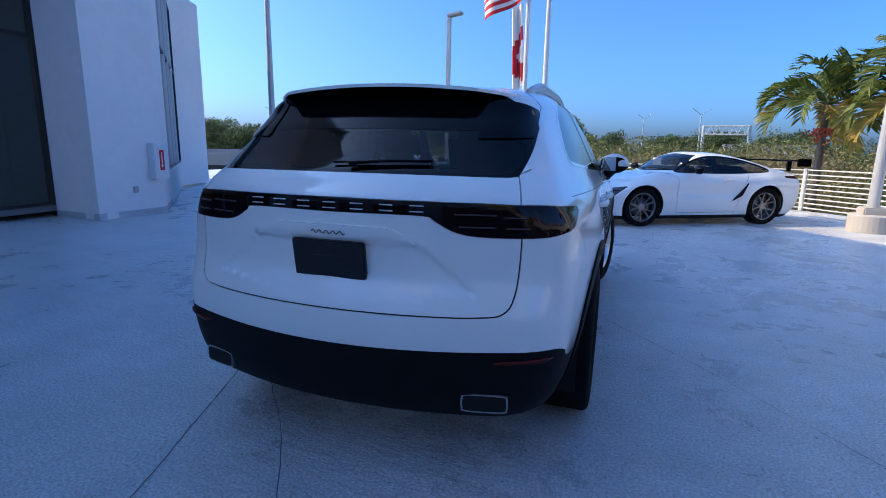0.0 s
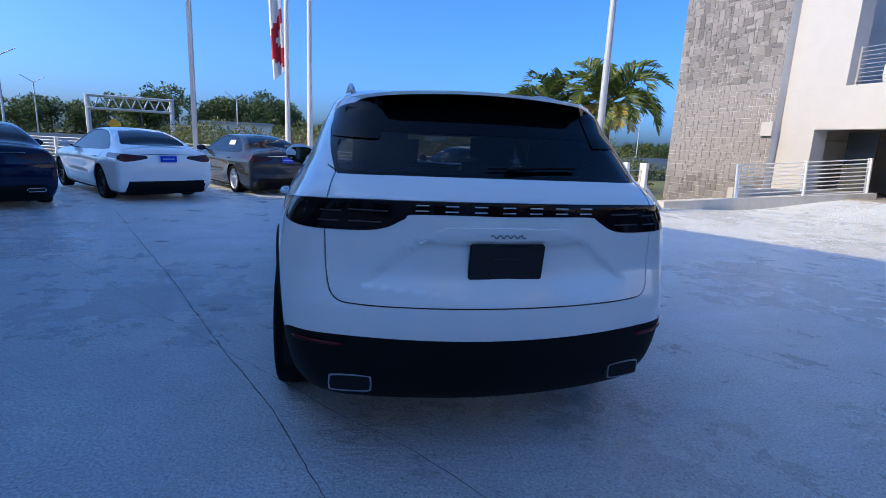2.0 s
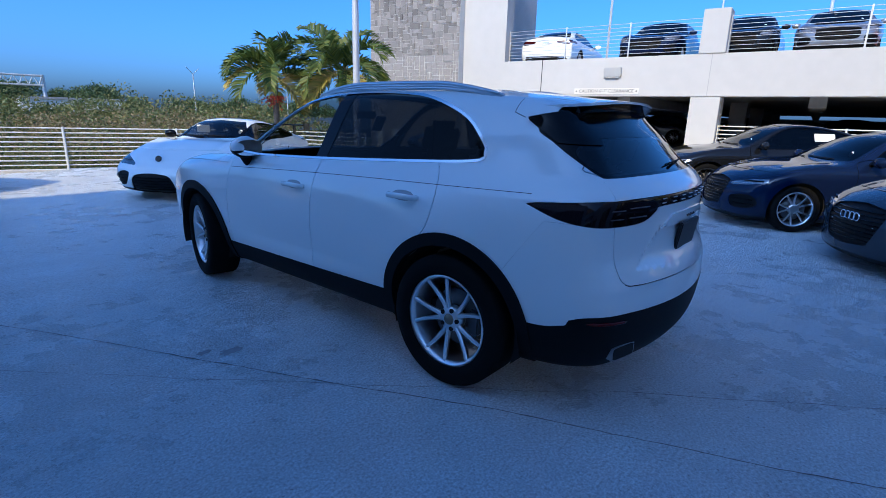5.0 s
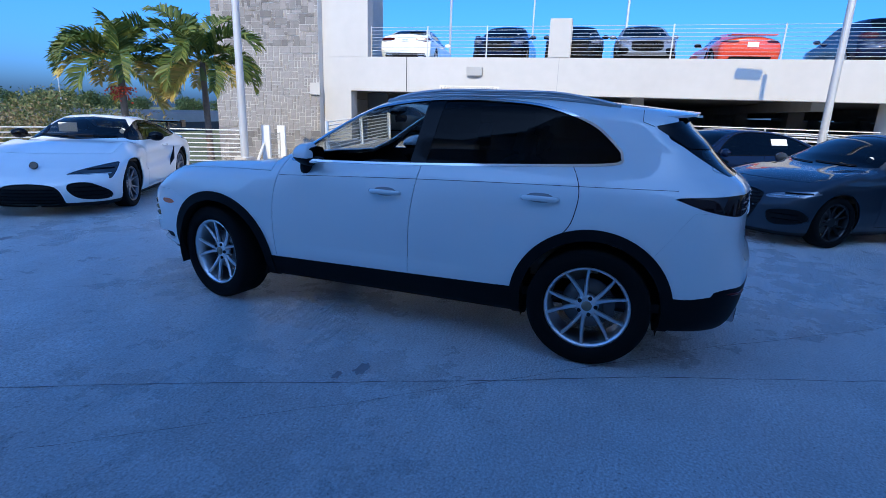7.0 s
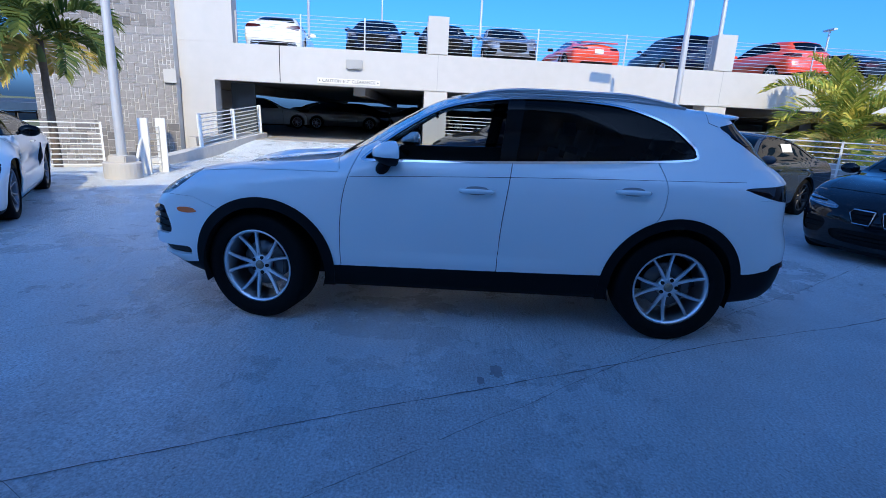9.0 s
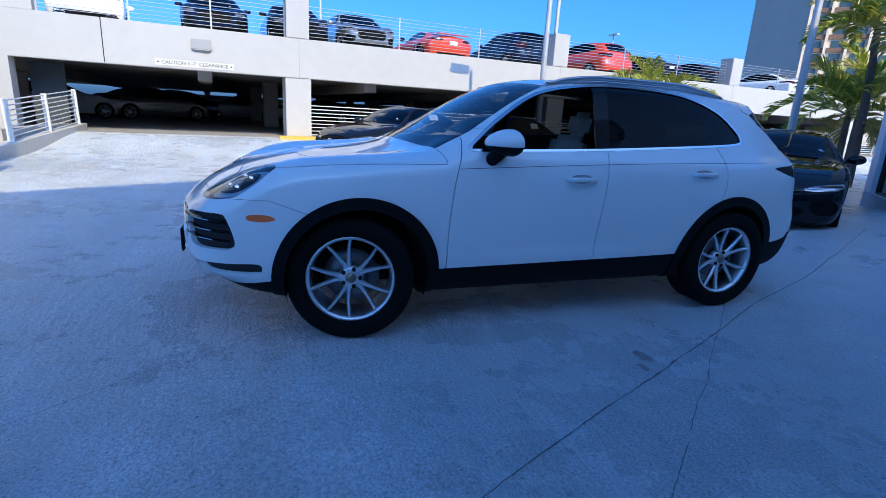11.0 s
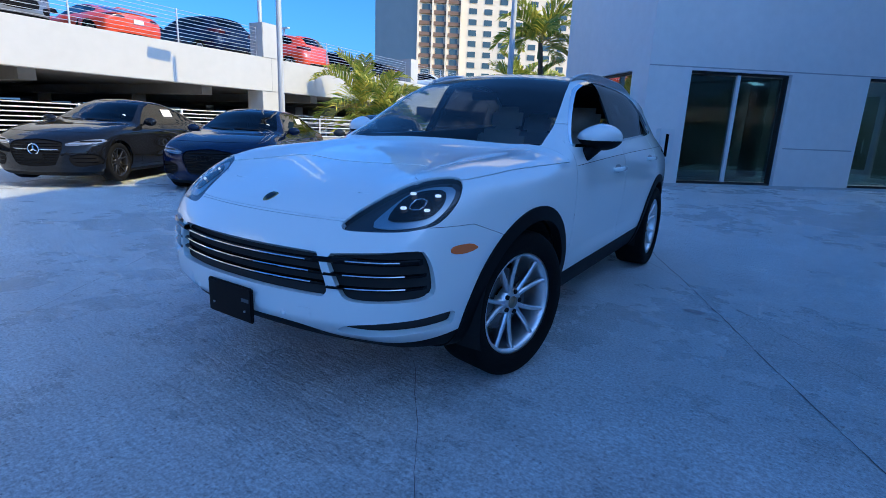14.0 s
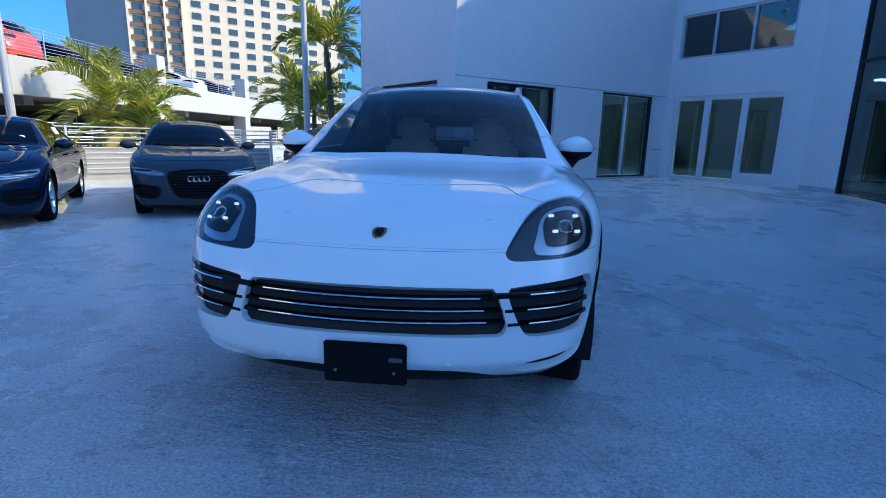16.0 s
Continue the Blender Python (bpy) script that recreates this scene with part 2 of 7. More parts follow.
def slope(field, V, e=0.003):
    return np.stack([(field(V + d) - field(V - d)) / (2 * e) for d in np.eye(3) * e], 1)


def settle(field, V, times=2, level=0.0):
    for _ in range(times):
        n = slope(field, V)
        V = V - np.clip(((field(V) - level) / np.maximum((n * n).sum(1), 0.2)), -0.05, 0.05)[:, None] * n
    return V


def cut(V, T, s):
    """Cuts the triangles along s = 0. Returns the points, the triangles inside, those outside, and the points on the cut."""
    s = np.where(np.abs(s) < 1e-5, 1e-5, s)
    neg = s[T] < 0
    k = neg.sum(1)
    t_in, t_out = [T[k == 3]], [T[k == 0]]
    V = list(V)
    made = {}

    def mid(a, b):
        key = (a, b) if a < b else (b, a)
        if key not in made:
            w = s[a] / (s[a] - s[b])
            V.append(V[a] + (V[b] - V[a]) * w)
            made[key] = len(V) - 1
        return made[key]
    ni, no = [], []
    for tri, ng, c in zip(T[(k == 1) | (k == 2)], neg[(k == 1) | (k == 2)], k[(k == 1) | (k == 2)]):
        lone = int(np.argmax(ng)) if c == 1 else int(np.argmin(ng))
        a, b, d = int(tri[lone]), int(tri[(lone + 1) % 3]), int(tri[(lone + 2) % 3])
        p, q = mid(a, b), mid(a, d)
        one, two = [(a, p, q)], [(p, b, d), (p, d, q)]
        (ni if c == 1 else no).extend(one)
        (no if c == 1 else ni).extend(two)
    t_in.append(np.array(ni, int).reshape(-1, 3))
    t_out.append(np.array(no, int).reshape(-1, 3))
    return np.array(V), np.concatenate(t_in), np.concatenate(t_out), np.array(list(made.values()), int)


def clean(V, T):
    used, T = np.unique(T, return_inverse=True)
    return V[used], T.reshape(-1, 3)


class Shell:
    """A body's skin, from which panels are cut one after the other."""

    def __init__(self, field, lo=None, hi=None, h=None, given=None):
        self.field = field
        self.V, self.T = given or skin(field, lo, hi, h)

    def take(self, s, gap=0.0):
        """Cuts out what lies where s(V) < 0 and gives it back as (V, T). gap: how far both edges draw back from the cut."""
        v = s(self.V)
        V, ti, to, on = cut(self.V, self.T, v)
        if len(on):
            V[on] = settle(self.field, V[on], 2)
        A, B = V, V.copy()
        if gap and len(on):
            g = slope(s, V[on], 0.004)
            g /= np.maximum(np.linalg.norm(g, axis=1), 1e-6)[:, None]
            A = V.copy()
            A[on] -= g * gap
            B[on] += g * gap
        self.V, self.T = clean(B, to)
        return clean(A, ti)


def panel(name, V, T, material, parent, field, inset=0.0, flange=0.012, label=""):
    """A mesh object of a cut panel: smooth by the body's own curvature, with its edges turned in."""
    if len(T) == 0:
        return None
    n = slope(field, V)
    n /= np.maximum(np.linalg.norm(n, axis=1), 1e-6)[:, None]
    V = V - n * inset
    verts, norms, faces = [V], [n], [T]
    if flange:
        e = np.concatenate([T[:, [0, 1]], T[:, [1, 2]], T[:, [2, 0]]])
        key = np.sort(e, 1)
        _, first, count = np.unique(key, axis=0, return_index=True, return_counts=True)
        rim = e[first[count == 1]]
        if len(rim):
            a, b = V[rim[:, 0]], V[rim[:, 1]]
            na, nb = n[rim[:, 0]], n[rim[:, 1]]
            out = np.cross(b - a, na)
            out /= np.maximum(np.linalg.norm(out, axis=1), 1e-9)[:, None]
            k, m = len(V), len(rim)
            verts += [a, b, b - nb * flange, a - na * flange]
            norms += [out] * 4
            i = np.arange(m)
            faces += [np.stack([k + i + m, k + i, k + i + 3 * m], 1), np.stack([k + i + m, k + i + 3 * m, k + i + 2 * m], 1)]
    V, n, T = np.concatenate(verts), np.concatenate(norms), np.concatenate(faces)
    me = bpy.data.meshes.new(name)
    me.from_pydata(V.tolist(), [], T.tolist())
    me.materials.append(material)
    me.polygons.foreach_set("use_smooth", np.ones(len(T), bool))
    me.normals_split_custom_set_from_vertices(n.tolist())
    me.update()
    ob = new(name, me)
    ob.parent = parent
    if label:
        ob["label"] = label
    return ob


def both(name, V, T, material, parent, field, **k):
    """The panel's two sides as objects of their own."""
    side = V[T].mean(1)[:, 0] < 0
    return [panel(name, *clean(V, T[w]), material, parent, field, **k) for w in (side, ~side) if w.any()]


# ---- cars: local y points ahead from the rear axle, x to the right, z up from the ground ----
def car_field(c):
    W, R, N, H = curve1(c["width"]), curve1(c["rear"]), curve1(c["nose"]), curve1(c["top"])
    g = lambda f, u: np.sqrt(1 + ((f(u + 0.01) - f(u - 0.01)) / 0.02) ** 2)
    rb, fb, wb, crown, base, wheelbase = c["rear_bow"], c["nose_bow"], c["screen_bow"], c["crown"], c["base"], c["wheelbase"]
    flare, belt, tr, tf = c.get("flare", 0.02), c["belt"], c.get("tail_taper", 0.10), c.get("nose_taper", 0.05)
    mid = wheelbase / 2
    sc = c.get("scallop", 0.015)
    fender = c.get("fender", 0.02)
    rise = c.get("lamp_rise", 0.0)

    def field(P):
        x, y, z = np.abs(P[:, 0]), P[:, 1], P[:, 2]
        arch = np.exp(-(y / 0.5) ** 2) + np.exp(-((y - wheelbase) / 0.5) ** 2)
        w = W(z) + flare * arch * np.exp(-((z - 0.75) / 0.28) ** 2)
        w = w - sc * np.exp(-((y - mid) / 0.8) ** 4) * np.exp(-((z - 0.56) / np.where(z < 0.56, 0.06, 0.16)) ** 2)
        up = np.clip((z - belt + 0.15) / 0.3, 0, 1)
        w = w - tr * np.clip(0.5 - y, 0, 3) ** 2 * (c.get("low_taper", 0.25) + (1 - c.get("low_taper", 0.25)) * up) - tf * np.clip(y - wheelbase + 0.2, 0, 3) ** 2
        side = (x - w) / g(W, z)
        ye = y + wb * x * x
        hump = crown + (c.get("bonnet_crown", 0.03) - crown) * np.clip((y - wheelbase + 0.75) / 0.4, 0, 1)
        top = (z - H(ye) + hump * x * x - fender * np.exp(-((y - wheelbase) / 0.7) ** 2) * np.exp(-((x - 0.75) / 0.15) ** 2)) / g(H, ye)
        top = top - rise * np.exp(-((y - wheelbase - 0.55) / 0.4) ** 2) * np.exp(-((x - 0.75) / 0.22) ** 2)
        dent = c.get("plate_recess", 0.0) / (1 + np.exp((x - np.interp(z, [0.74, 0.80, 0.975, 0.99], [0.0, 0.58, 0.36, 0.30])) / 0.010)) / (1 + np.exp((z - 0.985) / 0.005)) / (1 + np.exp((0.80 - z) / 0.02))
        rear = (R(z) + rb * x * x + dent - y) / g(R, z)
        nose = (y - N(z) + fb * x * x) / g(N, z)
        f = smax(side, top, c.get("shoulder", 0.08))
        f = smax(f, rear, c.get("rear_round", 0.12))
        f = smax(f, nose, c.get("nose_round", 0.16))
        return smax(f, base - z, 0.06)
    return field


def side_mask(pts, least=0.45, grow=0.0):
    poly = outline(pts)
    return lambda V: np.maximum(inside(poly, V[:, 1:3]) - grow, least - np.abs(V[:, 0]))


def end_mask(pts, y0, front, grow=0.0):
    """An outline seen from the front or from behind, (|x|, z), on the part of the body past y0."""
    poly = outline(pts)
    k = 1 if front else -1
    return lambda V: np.maximum(inside(poly, np.stack([np.abs(V[:, 0]), V[:, 2]], 1)) - grow, k * (y0 - V[:, 1]))


def wheel(parent, x, y, r, rim_r, spokes, width, style="double", rim_mat=None, cap=True):
    """A wheel under its car: tyre, rim with spokes, disc, bolts."""
    k = -1 if x < 0 else 1
    hub = empty("wheel")
    hub.parent = parent
    hub.location = (x, y, r)
    w = width / 2
    prof = [(-w * 0.8, rim_r), (-w, rim_r + 0.02), (-w * 1.03, r - 0.06), (-w, r - 0.025), (-w * 0.93, r - 0.008), (-w * 0.8, r), (w * 0.8, r), (w * 0.93, r - 0.008), (w, r - 0.025), (w * 1.03, r - 0.06), (w * 0.98, rim_r + 0.025), (w * 0.85, rim_r)]
    part("tyre", lathe(prof, 64), RUBBER, hub, "black rubber tyre", smooth=True)
    rm = rim_mat or ALLOY
    q = w * 0.86 * k
    prof = [(-q * 0.9, rim_r - 0.02), (q * 0.3, rim_r - 0.03), (q * 0.8, rim_r - 0.018), (q * 1.0, rim_r - 0.008), (q * 1.03, rim_r + 0.006), (q * 0.9, rim_r + 0.004)]
    rim = part("rim", lathe(prof, 64), rm, hub, smooth=True)
    n = spokes
    for i in range(n):
        a = 2 * math.pi * i / n
        offs = (-0.5, 0.5) if style == "double" else (0,)
        for o in offs:
            a2 = a + o * (2 * math.pi / n) * 0.42
            bm = bmesh.new()
            root, tip = 0.048, rim_r - 0.014
            w0, w1 = (0.030, 0.021) if style == "double" else (0.045, 0.03)
            for j in range(5):
                t = j / 4
                rr = root + (tip - root) * t
                ww = w0 + (w1 - w0) * t
                an = a + (a2 - a) * (0.55 + 0.55 * t) if style == "double" else a
                cx = q * (0.62 + 0.30 * t * t + 0.05 * math.sin(t * 3.1))
                ring = []
                for du, dx in ((-1, -0.55), (-0.55, 0), (0.55, 0), (1, -0.55), (0.8, -1.6), (-0.8, -1.6)):
                    yy = rr * math.cos(an) - du * ww / 2 * math.sin(an)
                    zz = rr * math.sin(an) + du * ww / 2 * math.cos(an)
                    ring.append(bm.verts.new((cx + dx * 0.018 * k, yy, zz)))
                if j:
                    for u in range(6):
                        bm.faces.new((prev[u], prev[(u + 1) % 6], ring[(u + 1) % 6], ring[u]))
                prev = ring
            bmesh.ops.recalc_face_normals(bm, faces=bm.faces[:])
            part("spoke", bm, rm, hub)
    part("hub", lathe([(q * 0.2, 0.075), (q * 0.60, 0.072), (q * 0.66, 0.05), (q * 0.66, 0.034), (q * 0.66, 0.0)], 32), rm, hub, smooth=True)
    if cap:
        part("hub_cap", lathe([(q * 0.66, 0.033), (q * 0.72, 0.030), (q * 0.74, 0.0)], 24), mat("cap_grey", (0.25, 0.22, 0.16), 0.3, metal=0.6), hub, "round hub cap with a small crest", smooth=True)
        for i in range(5):
            a = 2 * math.pi * (i + 0.5) / 5
            p = Vector((q * 0.6, 0.056 * math.cos(a), 0.056 * math.sin(a)))
            part("wheel_bolt", tube(p, p + Vector((0.012 * k, 0, 0)), 0.0135, 8), GAP_DARK, hub)
    part("brake_disc", lathe([(-q * 0.15, 0.07), (-q * 0.12, 0.165), (q * 0.02, 0.165), (q * 0.05, 0.07)], 40), mat("brake_steel", (0.16, 0.16, 0.165), 0.4, metal=0.8), hub, smooth=True)
    bm = bmesh.new()
    add_box(bm, min(-q * 0.3, q * 0.25), -0.17, -0.07, max(-q * 0.3, q * 0.25), -0.10, 0.07, bevel=0.01)
    part("brake_caliper", bm, mat("caliper", (0.1, 0.1, 0.105), 0.5), hub)
    return hub


def arch_liner(parent, y, r, k, w=0.94, z=0.385):
    bm = bmesh.new()
    n = 20
    rings = []
    for i in range(n + 1):
        a = math.pi * (i / n) * 1.2 - math.pi * 0.1
        rings.append([bm.verts.new((k * xx, y + r * math.cos(a), z + r * math.sin(a))) for xx in (w - 0.36, w)])
    for a, b in zip(rings, rings[1:]):
        bm.faces.new((a[0], a[1], b[1], b[0]))
    bm.faces.new([q[0] for q in rings])
    return part("arch_liner", bm, GAP_DARK, parent)


# the white SUV that stands in the middle
SUV = dict(
    width=[(0.22, 0.86), (0.40, 0.945), (0.60, 0.978), (0.85, 0.985), (1.0, 0.972), (1.10, 0.945), (1.20, 0.888), (1.45, 0.765), (1.60, 0.685), (1.78, 0.58)],
    rear=[(0.22, -0.82), (0.30, -0.93), (0.38, -0.975), (0.50, -1.0), (0.62, -1.01), (0.70, -1.005), (0.78, -0.980), (0.86, -0.955), (1.0, -0.945), (1.13, -0.94), (1.20, -0.89), (1.25, -0.82), (1.40, -0.665), (1.52, -0.555), (1.58, -0.535), (1.75, -0.40)],
    nose=[(0.22, 3.58), (0.32, 3.77), (0.40, 3.895), (0.47, 3.942), (0.55, 3.945), (0.70, 3.945), (0.80, 3.91), (0.87, 3.865), (1.0, 3.72), (1.2, 3.34)],
    top=[(-0.75, 1.575), (-0.4, 1.62), (0.0, 1.66), (0.5, 1.692), (1.0, 1.695), (1.35, 1.685), (1.6, 1.648), (1.8, 1.572), (2.0, 1.465), (2.38, 1.235), (2.53, 1.15), (2.65, 1.125), (3.0, 1.08), (3.3, 1.03), (3.5, 0.985), (3.7, 0.925), (3.9, 0.835)],
    rear_bow=0.24, nose_bow=0.30, lamp_rise=0.06, screen_bow=0.13, crown=0.11, base=0.24, wheelbase=2.895, belt=1.2, flare=0.022, tail_taper=0.075, low_taper=0.62, nose_taper=0.15, nose_round=0.14, rear_round=0.15, fender=0.035, plate_recess=0.016)

DLO = [(2.20, 1.178), (2.20, 1.178), (1.95, 1.37), (1.65, 1.54), (1.3, 1.612), (1.0, 1.632), (0.7, 1.628), (0.39, 1.597), (0.10, 1.50), (-0.06, 1.375), (-0.095, 1.318), (-0.04, 1.278), (0.5, 1.243), (1.2, 1.208), (1.7, 1.19)]


def suv_masks():
    m = {}
    circle = lambda y0, rx, rz: (lambda V: np.maximum((np.sqrt(((V[:, 1] - y0) / rx) ** 2 + ((V[:, 2] - 0.385) / rz) ** 2) - 1) * rx, 0.5 - np.abs(V[:, 0])))
    m["arch_r"], m["arch_f"] = circle(0, 0.435, 0.435), circle(2.895, 0.435, 0.435)
    m["clad_r"], m["clad_f"] = circle(0, 0.505, 0.505), circle(2.895, 0.505, 0.505)
    m["dlo"] = side_mask(DLO)
    m["trim"] = side_mask(DLO, grow=0.015)
    _ws = end_mask([(-0.9, 1.10), (-0.4, 1.10), (0.3, 1.10), (0.77, 1.10), (0.77, 1.10), (0.762, 1.175), (0.762, 1.175), (0.72, 1.34), (0.62, 1.58), (0.55, 1.615), (0.2, 1.635), (-0.4, 1.635), (-0.9, 1.635)], 0.9, True)
    m["screen"] = lambda V: np.maximum(_ws(V), V[:, 1] - 2.458 + 0.12 * V[:, 0] ** 2)
    black = [(-0.9, 1.236), (-0.45, 1.236), (0.0, 1.236), (0.4, 1.234), (0.65, 1.231), (0.69, 1.238), (0.712, 1.315), (0.714, 1.39), (0.703, 1.45), (0.64, 1.507), (0.575, 1.557), (0.46, 1.578), (0.0, 1.590), (-0.45, 1.590), (-0.9, 1.590)]
    m["rear_black"] = end_mask(black, -0.2, False)
    m["rear_glass"] = end_mask([(-0.9, 1.25), (-0.45, 1.25), (0.0, 1.25), (0.4, 1.247), (0.62, 1.243), (0.67, 1.25), (0.692, 1.32), (0.66, 1.37), (0.58, 1.402), (0.45, 1.413), (0.0, 1.416), (-0.45, 1.416), (-0.9, 1.416)], -0.2, False)
    band = outline([(-0.4, 1.142), (0.5, 1.142), (0.8, 1.137), (1.0, 1.132), (1.38, 1.105), (1.36, 1.095), (1.2, 1.045), (1.0, 1.02), (0.8, 1.014), (0.60, 1.018), (0.50, 1.035), (0.42, 1.07), (0.34, 1.09), (-0.4, 1.092)])
    m["band"] = lambda V: np.maximum(inside(band, np.stack([np.abs(V[:, 0]) + np.clip(V[:, 1] + 0.9, 0, 2), V[:, 2]], 1)), V[:, 1] + 0.3)
    m["tailgate"] = end_mask([(-0.9, 0.717), (-0.45, 0.717), (0.0, 0.717), (0.42, 0.718), (0.60, 0.722), (0.69, 0.738), (0.725, 0.81), (0.735, 1.0), (0.728, 1.12), (0.708, 1.20), (0.690, 1.238), (0.66, 1.3), (-0.5, 1.3)], -0.62, False)
    m["lamp"] = end_mask([(0.503, 0.845), (0.505, 0.868), (0.543, 0.924), (0.595, 0.982), (0.665, 1.024), (0.767, 1.043), (0.829, 1.025), (0.864, 0.97), (0.865, 0.91), (0.841, 0.868), (0.775, 0.848), (0.692, 0.840), (0.588, 0.834), (0.527, 0.834)], 3.20, True)
    m["grille"] = end_mask([(-0.6, 0.752), (-0.3, 0.752), (0.0, 0.752), (0.408, 0.748), (0.463, 0.738), (0.488, 0.69), (0.513, 0.60), (0.498, 0.572), (0.458, 0.566), (0.0, 0.572), (-0.3, 0.572), (-0.6, 0.572)], 3.3, True)
    m["intake"] = end_mask([(0.510, 0.735), (0.535, 0.748), (0.655, 0.760), (0.815, 0.772), (0.841, 0.758), (0.857, 0.70), (0.860, 0.60), (0.845, 0.568), (0.805, 0.562), (0.615, 0.560), (0.570, 0.590), (0.540, 0.65)], 3.42, True)
    m["slit"] = end_mask([(0.52, 0.412), (0.52, 0.412), (0.60, 0.452), (0.74, 0.474), (0.875, 0.482), (0.875, 0.482), (0.885, 0.43), (0.83, 0.41), (0.70, 0.398), (0.58, 0.395)], 3.45, True)
    zl = curve1([(2.2, 1.085), (2.6, 1.08), (3.0, 1.066), (3.2, 1.05), (3.33, 1.036), (3.45, 1.02), (3.55, 0.97), (3.65, 0.89), (3.75, 0.79)])
    m["hood"] = lambda V: np.maximum(np.maximum(zl(V[:, 1]) - V[:, 2], V[:, 1] - 3.790 + 0.22 * V[:, 0] ** 2), 2.462 - 0.12 * V[:, 0] ** 2 - V[:, 1])
    m["door_f"] = side_mask([(2.20, 1.30), (2.20, 1.30), (2.31, 1.0), (2.345, 0.7), (2.34, 0.38), (2.34, 0.38), (1.24, 0.38), (1.24, 0.38), (1.225, 0.8), (1.16, 1.30), (1.16, 1.30)], 0.6)
    m["door_r"] = side_mask([(1.16, 1.30), (1.16, 1.30), (1.225, 0.8), (1.24, 0.38), (1.24, 0.38), (0.4, 0.38), (0.4, 0.38), (0.38, 0.70), (0.18, 0.86), (0.125, 1.0), (0.125, 1.14), (0.20, 1.30), (0.20, 1.30)], 0.6)
    sill = curve1([(-1.4, 0.583), (-1.0, 0.58), (-0.78, 0.568), (-0.68, 0.535), (-0.55, 0.505), (-0.3, 0.50), (0.5, 0.452), (1.5, 0.435), (2.4, 0.425), (2.9, 0.42), (3.2, 0.40), (3.4, 0.370), (3.6, 0.338), (3.75, 0.345), (3.85, 0.372), (4.0, 0.385)])
    m["clad"] = lambda V: V[:, 2] - sill(V[:, 1]) - np.where(V[:, 1] < -0.7, 0.03 * V[:, 0] ** 2, 0) - np.where(V[:, 1] > 3.5, 0.05 * np.exp(-(V[:, 0] / 0.46) ** 6), 0)
    m["bumper_f"] = lambda V: np.maximum(2.9 - V[:, 1], V[:, 2] - 0.86 + 0.35 * np.maximum(0, 3.4 - V[:, 1]))
    m["bumper_r"] = lambda V: np.maximum(V[:, 1] + 0.38 + (V[:, 2] - 0.80) * 0.7, V[:, 2] - 1.03)
    return m


